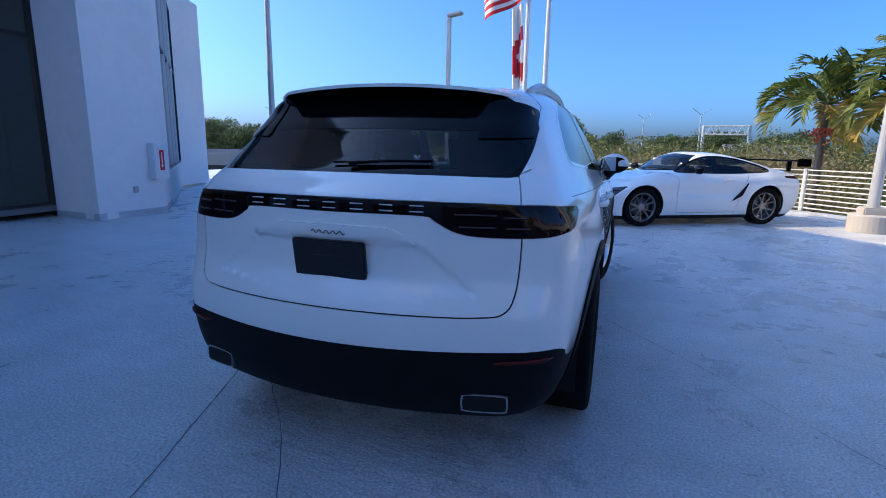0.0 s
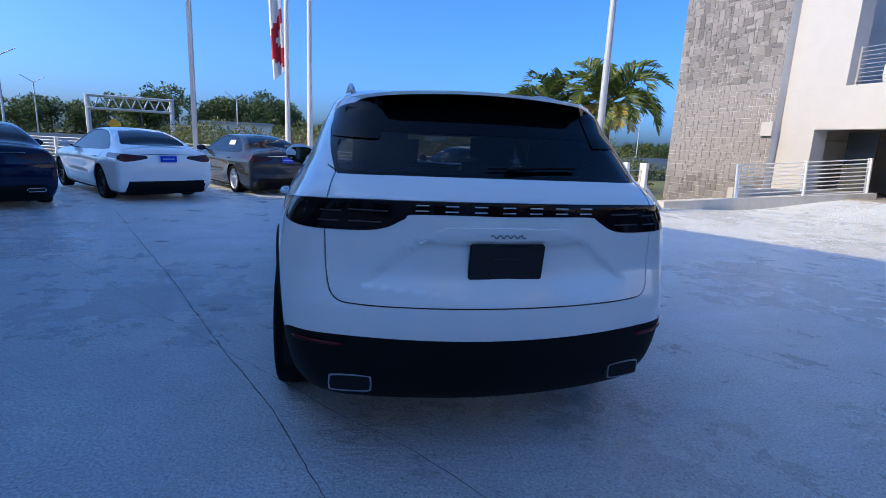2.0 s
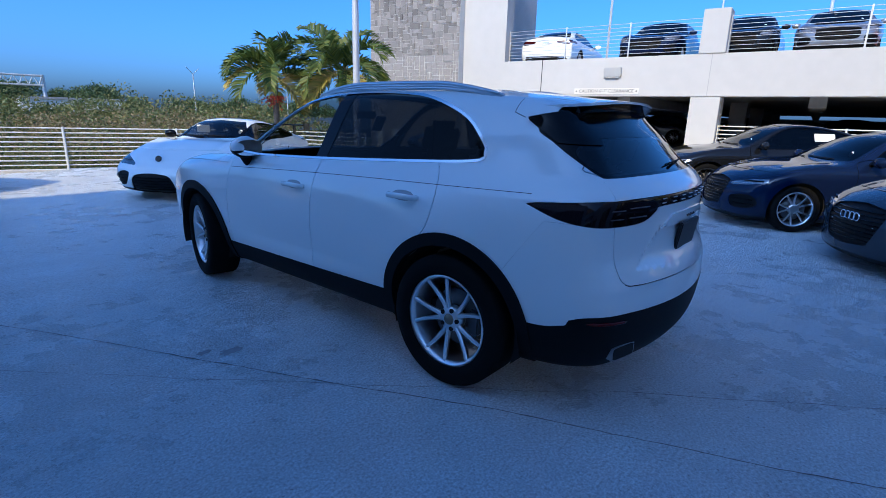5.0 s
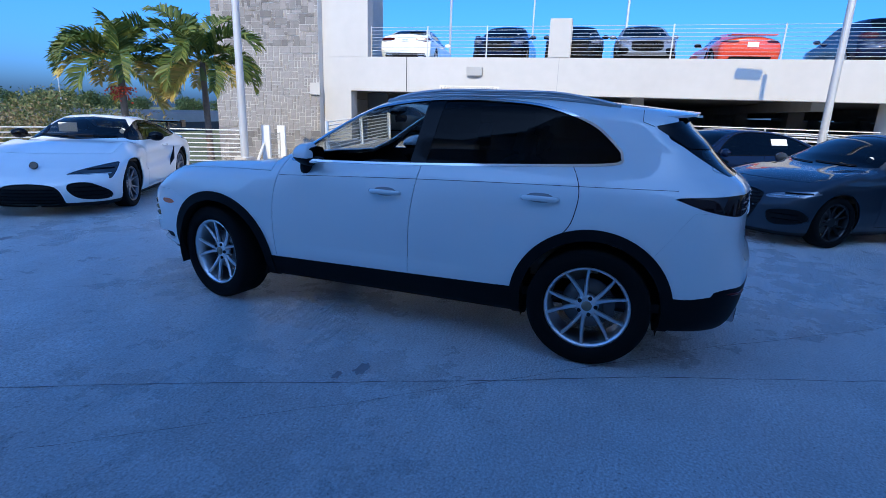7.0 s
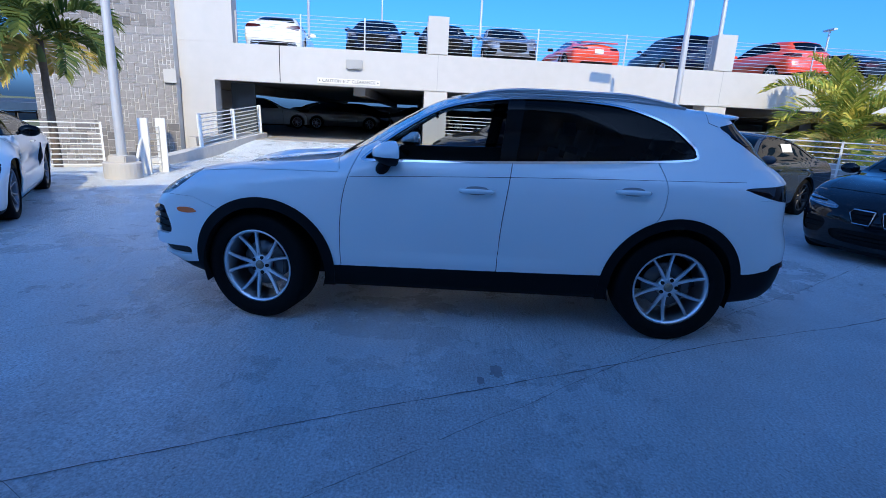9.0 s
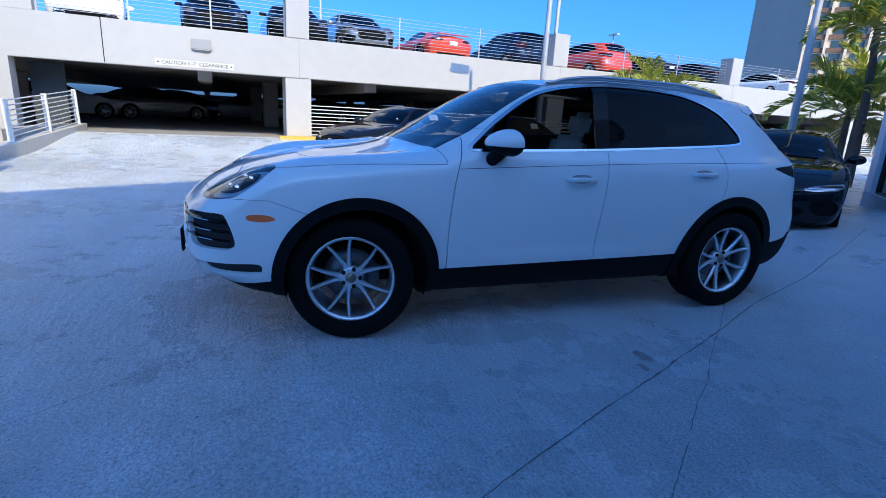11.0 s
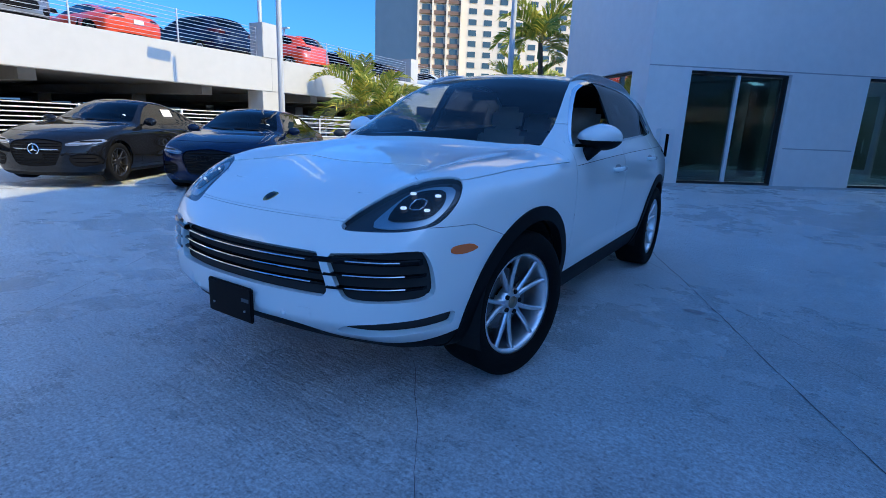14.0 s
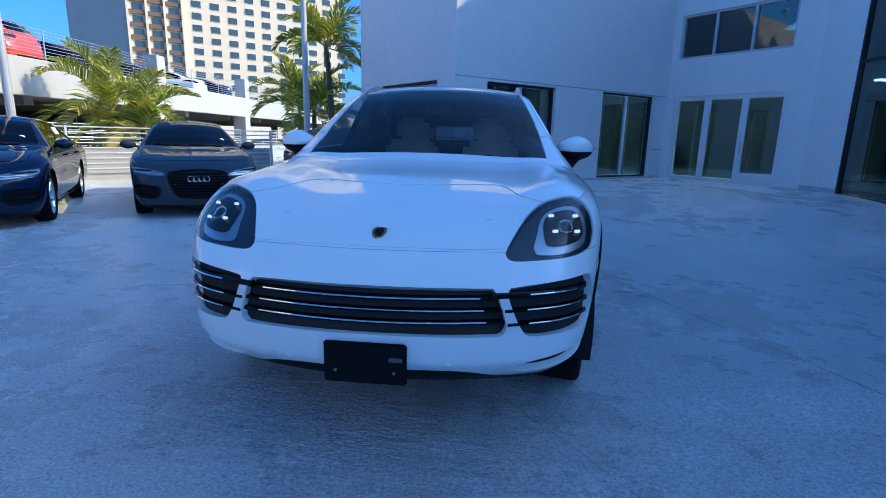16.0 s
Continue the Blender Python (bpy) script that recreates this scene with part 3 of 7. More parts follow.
def build_suv(m):
    suv = empty("suv", m)
    tagged(suv, "white midsize luxury SUV parked on grey concrete, driver's window down", "SUV")
    F = car_field(SUV)
    k = suv_masks()
    s = Shell(F, (-1.1, -1.2, 0.12), (1.1, 4.0, 1.80), 0.024)
    whole = (s.V.copy(), s.T.copy())
    s.take(k["arch_r"])
    s.take(k["arch_f"])
    # side glass, pillars and bright trim
    V, T = s.take(k["dlo"])
    w = Shell(F, given=(V, T))
    pv = w.take(side_mask([(1.08, 1.7), (1.08, 1.7), (1.16, 1.15), (1.16, 1.15), (1.27, 1.15), (1.27, 1.15), (1.20, 1.7), (1.20, 1.7)]))
    both("door_pillar", *pv, BLACK_GLOSS, suv, F, inset=0.004, label="gloss black pillar trim between the doors")
    qv = w.take(lambda V: V[:, 1] - 0.235 - (V[:, 2] - 1.26) * 0.35)
    both("quarter_glass", *qv, TINT_GLASS, suv, F, inset=0.006, flange=0.004, label="dark tinted quarter glass")
    rv = w.take(lambda V: V[:, 1] - 1.2)
    both("rear_door_glass", *rv, TINT_GLASS, suv, F, inset=0.006, flange=0.004, label="dark tinted rear door glass")
    V, T = clean(w.V, w.T[w.V[w.T].mean(1)[:, 0] > 0])
    panel("front_door_glass", V, T, SIDE_GLASS, suv, F, inset=0.006, flange=0.004)
    tv = s.take(k["trim"], 0.0)
    both("window_trim", *tv, CHROME, suv, F, inset=-0.003, label="bright metal strip round the side windows")
    # black cladding
    both("rear_arch_cladding", *s.take(k["clad_r"]), BLACK_PLASTIC, suv, F, inset=-0.010, flange=0.05)
    both("front_arch_cladding", *s.take(k["clad_f"]), BLACK_PLASTIC, suv, F, inset=-0.010, flange=0.05)
    panel("lower_cladding", *s.take(k["clad"]), BLACK_PLASTIC, suv, F, inset=-0.002, flange=0.02, label="matt black sill and lower bumper cladding")
    # glass at the ends
    panel("windscreen", *s.take(k["screen"]), CAR_GLASS, suv, F, inset=0.004, flange=0.006, label="clear windscreen")
    panel("rear_window", *s.take(k["rear_glass"]), REAR_GLASS, suv, F, inset=0.004, flange=0.004, label="dark tinted rear window")
    panel("rear_window_surround", *s.take(k["rear_black"]), BLACK_GLOSS, suv, F, inset=0.003, label="gloss black spoiler and window surround")
    panel("tail_light_band", *s.take(k["band"], 0.001), mat("smoked_lens", (0.008, 0.004, 0.005), 0.06, spec=0.3), suv, F, inset=0.002, label="full-width smoked tail light band")
    # lamps and openings of the nose
    both("headlight_lens", *s.take(k["lamp"], 0.002), glass("lens", (0.95, 0.97, 0.98), 0.92), suv, F, inset=0.002, flange=0.03, label="clear headlight lens")
    s.take(k["grille"])
    s.take(k["intake"])
    s.take(k["slit"])
    # painted panels with shut lines
    both("front_door", *s.take(k["door_f"], 0.0028), WHITE_PAINT, suv, F)
    both("rear_door", *s.take(k["door_r"], 0.0028), WHITE_PAINT, suv, F)
    panel("tailgate", *s.take(k["tailgate"], 0.003), WHITE_PAINT, suv, F)
    panel("bonnet", *s.take(k["hood"], 0.0025), WHITE_PAINT, suv, F)
    panel("front_bumper", *s.take(k["bumper_f"], 0.0012), WHITE_PAINT, suv, F, flange=0.03)
    panel("rear_bumper", *s.take(k["bumper_r"], 0.0004), WHITE_PAINT, suv, F)
    panel("body_shell", s.V, s.T, WHITE_PAINT, suv, F)
    # dark inner shell behind gaps, windows cut through it
    i = Shell(lambda P: F(P) + 0.035, (-1.1, -1.2, 0.12), (1.1, 4.0, 1.80), 0.05)
    for n in ("arch_r", "arch_f", "dlo", "screen", "rear_glass"):
        i.take(k[n])
    panel("inner_shell", i.V, i.T, mat("cabin_lining", (0.035, 0.034, 0.033), 0.9), suv, i.field, flange=0)
    for y in (0, 2.895):
        for x in (-1, 1):
            arch_liner(suv, y, 0.44, x)
    for x in (-1, 1):
        wheel(suv, x * 0.862, 0, 0.382, 0.262, 5, 0.265)
        turned = wheel(suv, x * 0.840, 2.895, 0.382, 0.262, 5, 0.265)
        turned.matrix_basis = Matrix.Translation((x * 0.70, 2.895, 0.382)) @ Matrix.Rotation(radians(-12), 4, "Z") @ Matrix.Translation((x * 0.14, 0, 0))
    suv_details(suv, F, k, whole)
    return suv


def root(F, p, q):
    """Where the line from p (outside) to q (inside) meets the body."""
    p, q = np.array(p, float), np.array(q, float)
    a, b = 0.0, 1.0
    for _ in range(30):
        m = (a + b) / 2
        if F((p + (q - p) * m)[None])[0] > 0:
            a = m
        else:
            b = m
    return Vector(p + (q - p) * b)


def ribbon(bm, path, h, d):
    """A flat bar along a path, h high and d deep towards -y."""
    prev = None
    for p in path:
        v = [bm.verts.new(Vector(p) + Vector((0, -dy, dz))) for dy, dz in ((0, -h * 0.3), (0, h * 0.3), (d * 0.3, h / 2), (d, h / 2), (d, -h / 2), (d * 0.3, -h / 2))]
        if prev:
            for u in range(6):
                bm.faces.new((prev[u], prev[(u + 1) % 6], v[(u + 1) % 6], v[u]))
        else:
            bm.faces.new(v[::-1])
        prev = v
    bm.faces.new(prev)
    bmesh.ops.recalc_face_normals(bm, faces=bm.faces[:])
    return bm


def seat(parent, x, y, material, lean=14, z=0.42, name="front_seat"):
    """A padded car seat: cushion, backrest, headrest."""
    st = empty(name)
    st.parent = parent
    st.location = (x, y, z)
    bm = box(-0.26, -0.02, 0.0, 0.26, 0.50, 0.22, bevel=0.06)
    part("cushion", bm, material, st, smooth=True)
    t = Matrix.Rotation(radians(lean), 4, "X")
    bm = box(-0.25, -0.10, 0.14, 0.25, 0.06, 0.80, bevel=0.06)
    for v in bm.verts:
        if abs(v.co.x) > 0.18:
            v.co.y += 0.04
    bmesh.ops.transform(bm, matrix=t, verts=bm.verts[:])
    part("backrest", bm, material, st, smooth=True)
    bm = box(-0.16, -0.11, 0.80, 0.16, 0.02, 1.04, bevel=0.055)
    bmesh.ops.transform(bm, matrix=t, verts=bm.verts[:])
    part("headrest", bm, material, st, smooth=True)
    return st


def suv_details(suv, F, k, whole):
    drape = lambda name, mask, material, inset=-0.002, flange=0.004, label="", two=True: (both if two else panel)(name, *Shell(F, given=whole).take(mask), material, suv, F, inset=inset, flange=flange, label=label)
    nose = lambda x, z: root(F, (x, 4.3, z), (x, 2.9, z))
    tail = lambda x, z: root(F, (x, -1.5, z), (x, 0.2, z))
    flank = lambda y, z, sx: root(F, (sx * 1.3, y, z), (sx * 0.3, y, z))
    # headlights: dark bowl, bright inner frame, four lamps
    drape("headlight_bowl", k["lamp"], mat("lamp_bowl", (0.045, 0.05, 0.06), 0.3, metal=0.3), inset=0.032)
    inner = end_mask([(0.612, 0.875), (0.625, 0.93), (0.647, 0.985), (0.703, 1.017), (0.794, 1.026), (0.839, 0.995), (0.851, 0.933), (0.827, 0.883), (0.751, 0.865), (0.657, 0.862)], 3.2, True)
    drape("headlight_reflector", inner, mat("lamp_silver", (0.55, 0.57, 0.60), 0.35, metal=1.0), inset=0.026, label="silver reflector frame")
    core = end_mask([(0.657, 0.91), (0.655, 0.974), (0.705, 1.004), (0.785, 1.010), (0.825, 0.975), (0.829, 0.926), (0.792, 0.899), (0.683, 0.892)], 3.2, True)
    drape("lamp_module", core, BLACK_GLOSS, inset=0.022)
    led = mat("running_lamp", (0.9, 0.95, 1.0), 0.2, emit=((1.0, 0.82, 0.72), 0.3))
    for sx in (-1, 1):
        for x, z in ((0.685, 0.975), (0.789, 0.973), (0.697, 0.924), (0.789, 0.921)):
            p = nose(sx * x, z)
            bm = box(-0.013, -0.007, -0.006, 0.013, 0.007, 0.006, bevel=0.003)
            bmesh.ops.transform(bm, matrix=Matrix.Translation((p.x, p.y - 0.024, p.z)) @ Matrix.Rotation(radians(-35 * sx), 4, "Z"), verts=bm.verts[:])
            part("headlight_lamp", bm, led, suv, "small bright running light")
        fr = [(0.713, 0.945), (0.720, 0.962), (0.740, 0.967), (0.763, 0.962), (0.770, 0.945), (0.763, 0.930), (0.740, 0.927), (0.720, 0.932), (0.713, 0.945)]
        bm = sweep(bmesh.new(), [nose(sx * x, z) + Vector((0, -0.014, -0.008)) for x, z in fr], 0.0035, 6)
        part("projector_frame", bm, CHROME, suv, "small bright frame round the lamp lens")
        # orange side lamp
    sig = [(3.37, 0.752), (3.40, 0.775), (3.48, 0.778), (3.525, 0.768), (3.515, 0.745), (3.44, 0.738)]
    drape("side_marker", side_mask(sig, 0.6), mat("orange_lens", (0.65, 0.16, 0.01), 0.12, coat=1.0), inset=-0.003, label="orange side marker lamp")
    # grille bars
    for z, w in ((0.708, 0.480), (0.662, 0.498), (0.616, 0.508)):
        path = [nose(w * (i / 14 * 2 - 1), z) + Vector((0, -0.012, 0)) for i in range(15)]
        part("grille_bar", ribbon(bmesh.new(), path, 0.018, 0.03), BLACK_GLOSS, suv)
        bm = bmesh.new()
        sweep(bm, [p + Vector((0, 0.002, 0.004)) for p in path[1:-1]], 0.0032, 6)
        part("grille_strip", bm, CHROME, suv, "thin chrome strip on the grille bar")
    for sx in (-1, 1):
        for j, z in enumerate((0.724, 0.668, 0.614)):
            a, b = (0.455, 0.825) if j == 0 else (0.492 + 0.012 * j, 0.835)
            path = [nose(sx * (a + (b - a) * i / 8), z - 0.004 * (8 - i) / 8) + Vector((0, 0.008 - 0.002 * i, 0)) for i in range(9)]
            part("intake_bar", ribbon(bmesh.new(), path, 0.013 if j else 0.024, 0.03), BLACK_GLOSS, suv)
            bm = bmesh.new()
            sweep(bm, [p + Vector((0, 0.003, 0.004)) for p in path[2 if j else 3:-1]], 0.003, 6)
            part("intake_strip", bm, CHROME, suv)
    # number plate carrier without a plate, crest, sensors, tow eye covers
    bm = box(-0.155, 3.945, 0.385, 0.155, 3.963, 0.545, bevel=0.006)
    pl = part("front_plate_holder", bm, BLACK_PLASTIC, suv, "empty black number plate holder")
    for x in (-0.11, 0.11):
        part("screw", tube((x, 3.96, 0.435), (x, 3.967, 0.435), 0.006, 8), STEEL, pl)
    part("label_strip", box(-0.14, 3.962, 0.478, -0.09, 3.965, 0.494), mat("faded_print", (0.10, 0.11, 0.12), 0.6), pl)
    for sx in (-1, 1):
        p = nose(sx * 0.305, 0.466)
        part("parking_sensor", lathe([(p.y - 0.002, 0.0135), (p.y + 0.0025, 0.013), (p.y + 0.003, 0.010), (p.y + 0.001, 0.0095), (p.y + 0.001, 0.0)], 20), WHITE_PAINT, suv).matrix_basis = Matrix.Translation((p.x, 0, p.z)) @ Matrix(((0, 1, 0, 0), (1, 0, 0, 0), (0, 0, 1, 0), (0, 0, 0, 1)))
        sq = outline([(0.375, 0.455), (0.375, 0.500), (0.38, 0.505), (0.435, 0.508), (0.44, 0.502), (0.44, 0.456), (0.435, 0.45), (0.38, 0.45)])
        drape_side = lambda V, sx=sx: np.maximum(inside(sq, np.stack([sx * V[:, 0], V[:, 2]], 1)), 3.3 - V[:, 1])
        drape("tow_eye_cover", drape_side, WHITE_PAINT, inset=-0.002, flange=0.006, two=False)
    shield = outline([(-0.026, 0.032), (0.0, 0.036), (0.026, 0.032), (0.029, 0.01), (0.022, -0.018), (0.0, -0.036), (-0.022, -0.018), (-0.029, 0.01)])
    crest = lambda V, c=0.0: np.maximum(inside(shield * (1 - c), np.stack([V[:, 0], (V[:, 1] - 3.72) * -1], 1)), 0.8 - V[:, 2])
    drape("crest", crest, mat("crest_gold", (0.45, 0.33, 0.12), 0.25, metal=1.0), inset=-0.004, two=False, label="small gold and black bonnet crest")
    drape("crest_field", lambda V: crest(V, 0.3), BLACK_GLOSS, inset=-0.0055, two=False)
    # door mirrors
    for sx in (-1, 1):
        mir = empty("door_mirror")
        mir.parent = suv
        mir.location = (sx * 0.985, 1.975, 1.225)
        for nm, lo, hi, mt in (("mirror_cap", -0.02, 0.09, WHITE_PAINT), ("mirror_housing", -0.085, -0.018, BLACK_PLASTIC)):
            bm = bmesh.new()
            bmesh.ops.create_uvsphere(bm, u_segments=28, v_segments=20, radius=1)
            geom = bm.verts[:] + bm.edges[:] + bm.faces[:]
            for zc, no in ((lo, (0, 0, -1)), (hi, (0, 0, 1))):
                geom = bm.verts[:] + bm.edges[:] + bm.faces[:]
                r = bmesh.ops.bisect_plane(bm, geom=geom, plane_co=(0, 0, zc / 0.088), plane_no=no, clear_outer=True)
                es = [e for e in r["geom_cut"] if isinstance(e, bmesh.types.BMEdge)]
                if es:
                    bmesh.ops.edgeloop_fill(bm, edges=es)
            for v in bm.verts:
                x, y, z = v.co
                t = 1 - 0.28 * max(0, -sx * x)
                v.co = Vector((x * 0.132, (y * 0.150 if y > 0 else y * 0.030) - sx * x * 0.03, z * 0.088 * t * (0.9 if z < 0 else 1)))
            part(nm, bm, mt, mir, smooth=False).data.polygons.foreach_set("use_smooth", [True] * len(mir.children[-1].data.polygons))
        face = outline([(-0.100, -0.02), (-0.092, 0.040), (-0.04, 0.058), (0.04, 0.058), (0.092, 0.040), (0.100, -0.02), (0.07, -0.052), (-0.07, -0.052)], 4)
        bm = prism([(a, b) for a, b in face], 0.034, 0.038)
        bmesh.ops.transform(bm, matrix=Matrix(((sx, 0, 0, 0), (0, 0, -1, 0), (0, 1, 0, 0), (0, 0, 0, 1))), verts=bm.verts[:])
        bmesh.ops.recalc_face_normals(bm, faces=bm.faces[:])
        part("mirror_glass", bm, mat("mirror", (0.9, 0.9, 0.9), 0.02, metal=1.0), mir)
        bm = bmesh.new()
        sweep(bm, [(-sx * 0.085, 0.11, -0.135), (-sx * 0.05, 0.085, -0.10), (0.0, 0.05, -0.05)], [0.040, 0.044, 0.040], 12)
        part("mirror_foot", bm, BLACK_PLASTIC, mir, smooth=True)
    # handles
    for sx in (-1, 1):
        for y, z in ((1.41, 1.005), (0.35, 1.05)):
            p = flank(y, z, sx)
            path = [(p.x - sx * 0.004, y + 0.115, z), (p.x + sx * 0.030, y + 0.09, z + 0.001), (p.x + sx * 0.034, y, z + 0.003), (p.x + sx * 0.030, y - 0.09, z + 0.001), (p.x - sx * 0.004, y - 0.115, z)]
            bm = sweep(bmesh.new(), path, [0.012, 0.0145, 0.015, 0.0145, 0.012], 10)
            for v in bm.verts:
                v.co.z = z + (v.co.z - z) * 1.15
            part("door_handle", bm, WHITE_PAINT, suv, smooth=True)
            cup = outline([(y - 0.085, z - 0.012), (y - 0.07, z + 0.022), (y, z + 0.032), (y + 0.07, z + 0.022), (y + 0.085, z - 0.012), (y, z - 0.026)])
            # no hollow is cut: a grey patch paints the cup's shade on the door
            drape("handle_cup", lambda V, sx=sx, cup=cup: np.maximum(inside(cup, V[:, 1:3]), 0.6 - sx * V[:, 0]), mat("cup_shadow", (0.30, 0.31, 0.32), 0.4, coat=0.6), inset=-0.0012, flange=0, two=False)
        # shoulder crease: its shade drawn as a thin dark line on the flank
        bm = bmesh.new()
        sweep(bm, [flank(2.28 - 2.72 * i / 30, 1.060 + 0.085 * i / 30 + 0.012 * math.sin(math.pi * i / 30), sx) - Vector((sx * 0.0012, 0, 0)) for i in range(31)], 0.0022, 6)
        part("shoulder_crease", bm, GAP_DARK, suv)
        # roof rail
        rail = empty("roof_rail")
        rail.parent = suv
        top = lambda y: root(F, (sx * 0.60, y, 2.0), (sx * 0.60, y, 1.2))
        path = []
        for i in range(19):
            t = i / 18
            y = 1.56 - 1.62 * t
            p = top(y)
            path.append(p + Vector((0, 0, 0.002 + 0.042 * min(1, 4 * t, 4 * (1 - t)) ** 0.7)))
        bm = sweep(bmesh.new(), path, 0.0135, 8)
        for f in (0.35, 0.7):
            sweep(bm, [p.lerp(top(p.y), f) for p in path], 0.011, 8)
        part("bar", bm, mat("rail_alloy", (0.55, 0.57, 0.60), 0.3, metal=1.0), rail, smooth=True)
        for t in (0.05, 0.95):
            p = top(1.56 - 1.62 * t)
            part("rail_foot", box(p.x - 0.012, p.y - 0.07, p.z - 0.02, p.x + 0.012, p.y + 0.07, p.z + 0.014, bevel=0.005), MATS["rail_alloy"], rail)
    # tail: plate, lettering bars, lamps, wiper, exhaust, reflectors
    grip = [(-0.5, 0.975), (0.315, 0.975), (0.352, 0.978), (0.31, 1.012), (0.255, 1.032), (0.20, 1.040), (-0.5, 1.042)]
    drape("tailgate_grip", end_mask(grip, -0.5, False), WHITE_PAINT, inset=-0.010, flange=0.02, two=False)
    y = tail(0, 0.9).y
    bm = box(-0.16, -0.012, -0.078, 0.16, 0.012, 0.078, bevel=0.006)
    bmesh.ops.transform(bm, matrix=Matrix.Translation((0, y - 0.012, 0.902)) @ Matrix.Rotation(radians(8), 4, "X"), verts=bm.verts[:])
    rp = part("rear_plate", bm, mat("plate_black", (0.012, 0.012, 0.014), 0.45), suv, "blank black number plate insert")
    for zz in (0.915, 0.935):
        part("plate_line", box(-0.06, y - 0.027, zz, 0.06, y - 0.0255, zz + 0.003), mat("plate_grey", (0.03, 0.03, 0.033), 0.5), rp)
    LETTER = mat("letter_silver", (0.72, 0.74, 0.77), 0.35, metal=0.2)
    for i in range(7):
        x = -0.354 + 0.118 * i
        p = tail(x, 1.115)
        lb = empty("lettering_bar")
        lb.parent = suv
        lb.location = p
        part("bar", box(-0.027, -0.004, 0.009, 0.027, 0.002, 0.013), LETTER, lb, "chrome lettering reduced to bars")
        part("bar", box(-0.027, -0.004, -0.013, 0.027, 0.002, -0.009), LETTER, lb)
    p = tail(0, 1.010)
    bm = bmesh.new()
    sweep(bm, [(-0.075 + 0.15 * i / 24, p.y - 0.012, 1.010 + 0.007 * math.sin(i * 1.3)) for i in range(25)], 0.0022, 6)
    part("script_bar", bm, mat("dark_chrome", (0.12, 0.12, 0.13), 0.2, metal=1.0), suv, "dark script badge reduced to a wavy bar")
    red = mat("lamp_red", (0.07, 0.005, 0.005), 0.3, spec=0.3)
    silver = mat("lamp_clear", (0.06, 0.05, 0.052), 0.3, spec=0.3)
    for sx in (-1, 1):
        for z, a, b, mt in ((1.098, 0.58, 0.74, silver), (1.052, 0.60, 0.74, silver), (1.090, 0.77, 0.86, silver), (1.050, 0.78, 0.87, silver)):
            pts = []
            for i in range(9):
                u = a + (b - a) * i / 8
                q = root(F, (sx * (u + 0.25 * max(0, u - 0.55)), -1.6, z), (sx * u * 0.55, 0.4, z))
                pts.append(q + Vector((0, -0.001, 0)))
            part("light_strip", sweep(bmesh.new(), pts, 0.003, 6), mt, suv, "slim light strip in the tail light")
        bm = sweep(bmesh.new(), [tail(sx * (0.66 + 0.21 * i / 8), 0.548 + 0.010 * i / 8) + Vector((sx * 0.002, -0.003, 0)) for i in range(9)], [0.003] + [0.009] * 7 + [0.003], 8)
        part("rear_reflector", bm, mat("reflector_red", (0.06, 0.004, 0.005), 0.25, spec=0.3), suv, "dark red reflector strip", smooth=True)
        ex = empty("exhaust_tip")
        ex.parent = suv
        p = tail(sx * 0.63, 0.375)
        ex.location = (sx * 0.63, p.y - 0.004, 0.372)
        ex.rotation_euler = (0, 0, sx * 0.24)
        for nm, gx, gz, y0, y1, mt in (("rim", 0.090, 0.036, -0.010, 0.12, STEEL), ("bore", 0.0835, 0.030, -0.0115, -0.006, GAP_DARK)):
            o = outline([(-gx, -gz * 0.5), (-gx, gz * 0.5), (-gx * 0.8, gz), (gx * 0.8, gz), (gx, gz * 0.5), (gx, -gz * 0.5), (gx * 0.8, -gz), (-gx * 0.8, -gz)], 4)
            bm = prism([(a, b) for a, b in o], y0, y1)
            bmesh.ops.transform(bm, matrix=Matrix(((sx, 0, 0, 0), (0, 0, 1, 0), (0, 1, 0, 0), (0, 0, 0, 1))), verts=bm.verts[:])
            bmesh.ops.recalc_face_normals(bm, faces=bm.faces[:])
            part(nm, bm, mt, ex)
    # roof spoiler: white blade with a black underside
    drape("spoiler_fin", side_mask([(-0.27, 1.505), (-0.27, 1.505), (-0.80, 1.63), (-0.80, 1.63), (-0.80, 1.37), (-0.80, 1.37), (-0.47, 1.385), (-0.47, 1.385)], 0.5), BLACK_GLOSS, inset=-0.002, label="gloss black fin beside the rear window")
    for sx in (-1, 1):
        part("spoiler_seam", sweep(bmesh.new(), [flank(-0.20, z, sx) if z > 1.53 else flank(-0.20 - (1.53 - z) * 2.8, z, sx) for z in (1.60, 1.58, 1.55, 1.53, 1.515, 1.505)], 0.002, 6), GAP_DARK, suv)
    edge = []
    for i in range(25):
        x = -0.62 + 1.24 * i / 24
        z = 1.606 - 0.10 * x * x
        near, fade = tail(x, z), min(1.0, (0.62 - abs(x)) / 0.16)
        tip = near.lerp(Vector((x, -0.575 + 0.24 * x * x, z)), fade)
        front = root(F, (x, tip.y + 0.22, 2.0), (x, tip.y + 0.22, 1.2))
        back = tail(x, tip.z - 0.055)
        edge.append((front + Vector((0, 0, 0.002)), tip + Vector((0, 0, 0.002)), tip - Vector((0, 0, 0.012)), back + Vector((0, 0.012, 0))))
    for nm, ia, ib, mt in (("roof_spoiler", 0, 2, WHITE_PAINT), ("spoiler_underside", 2, 3, BLACK_GLOSS)):
        bm = bmesh.new()
        rows = [[bm.verts.new(p) for p in e[ia:ib + 1]] for e in (edge if ia == 0 else edge[2:-2])]
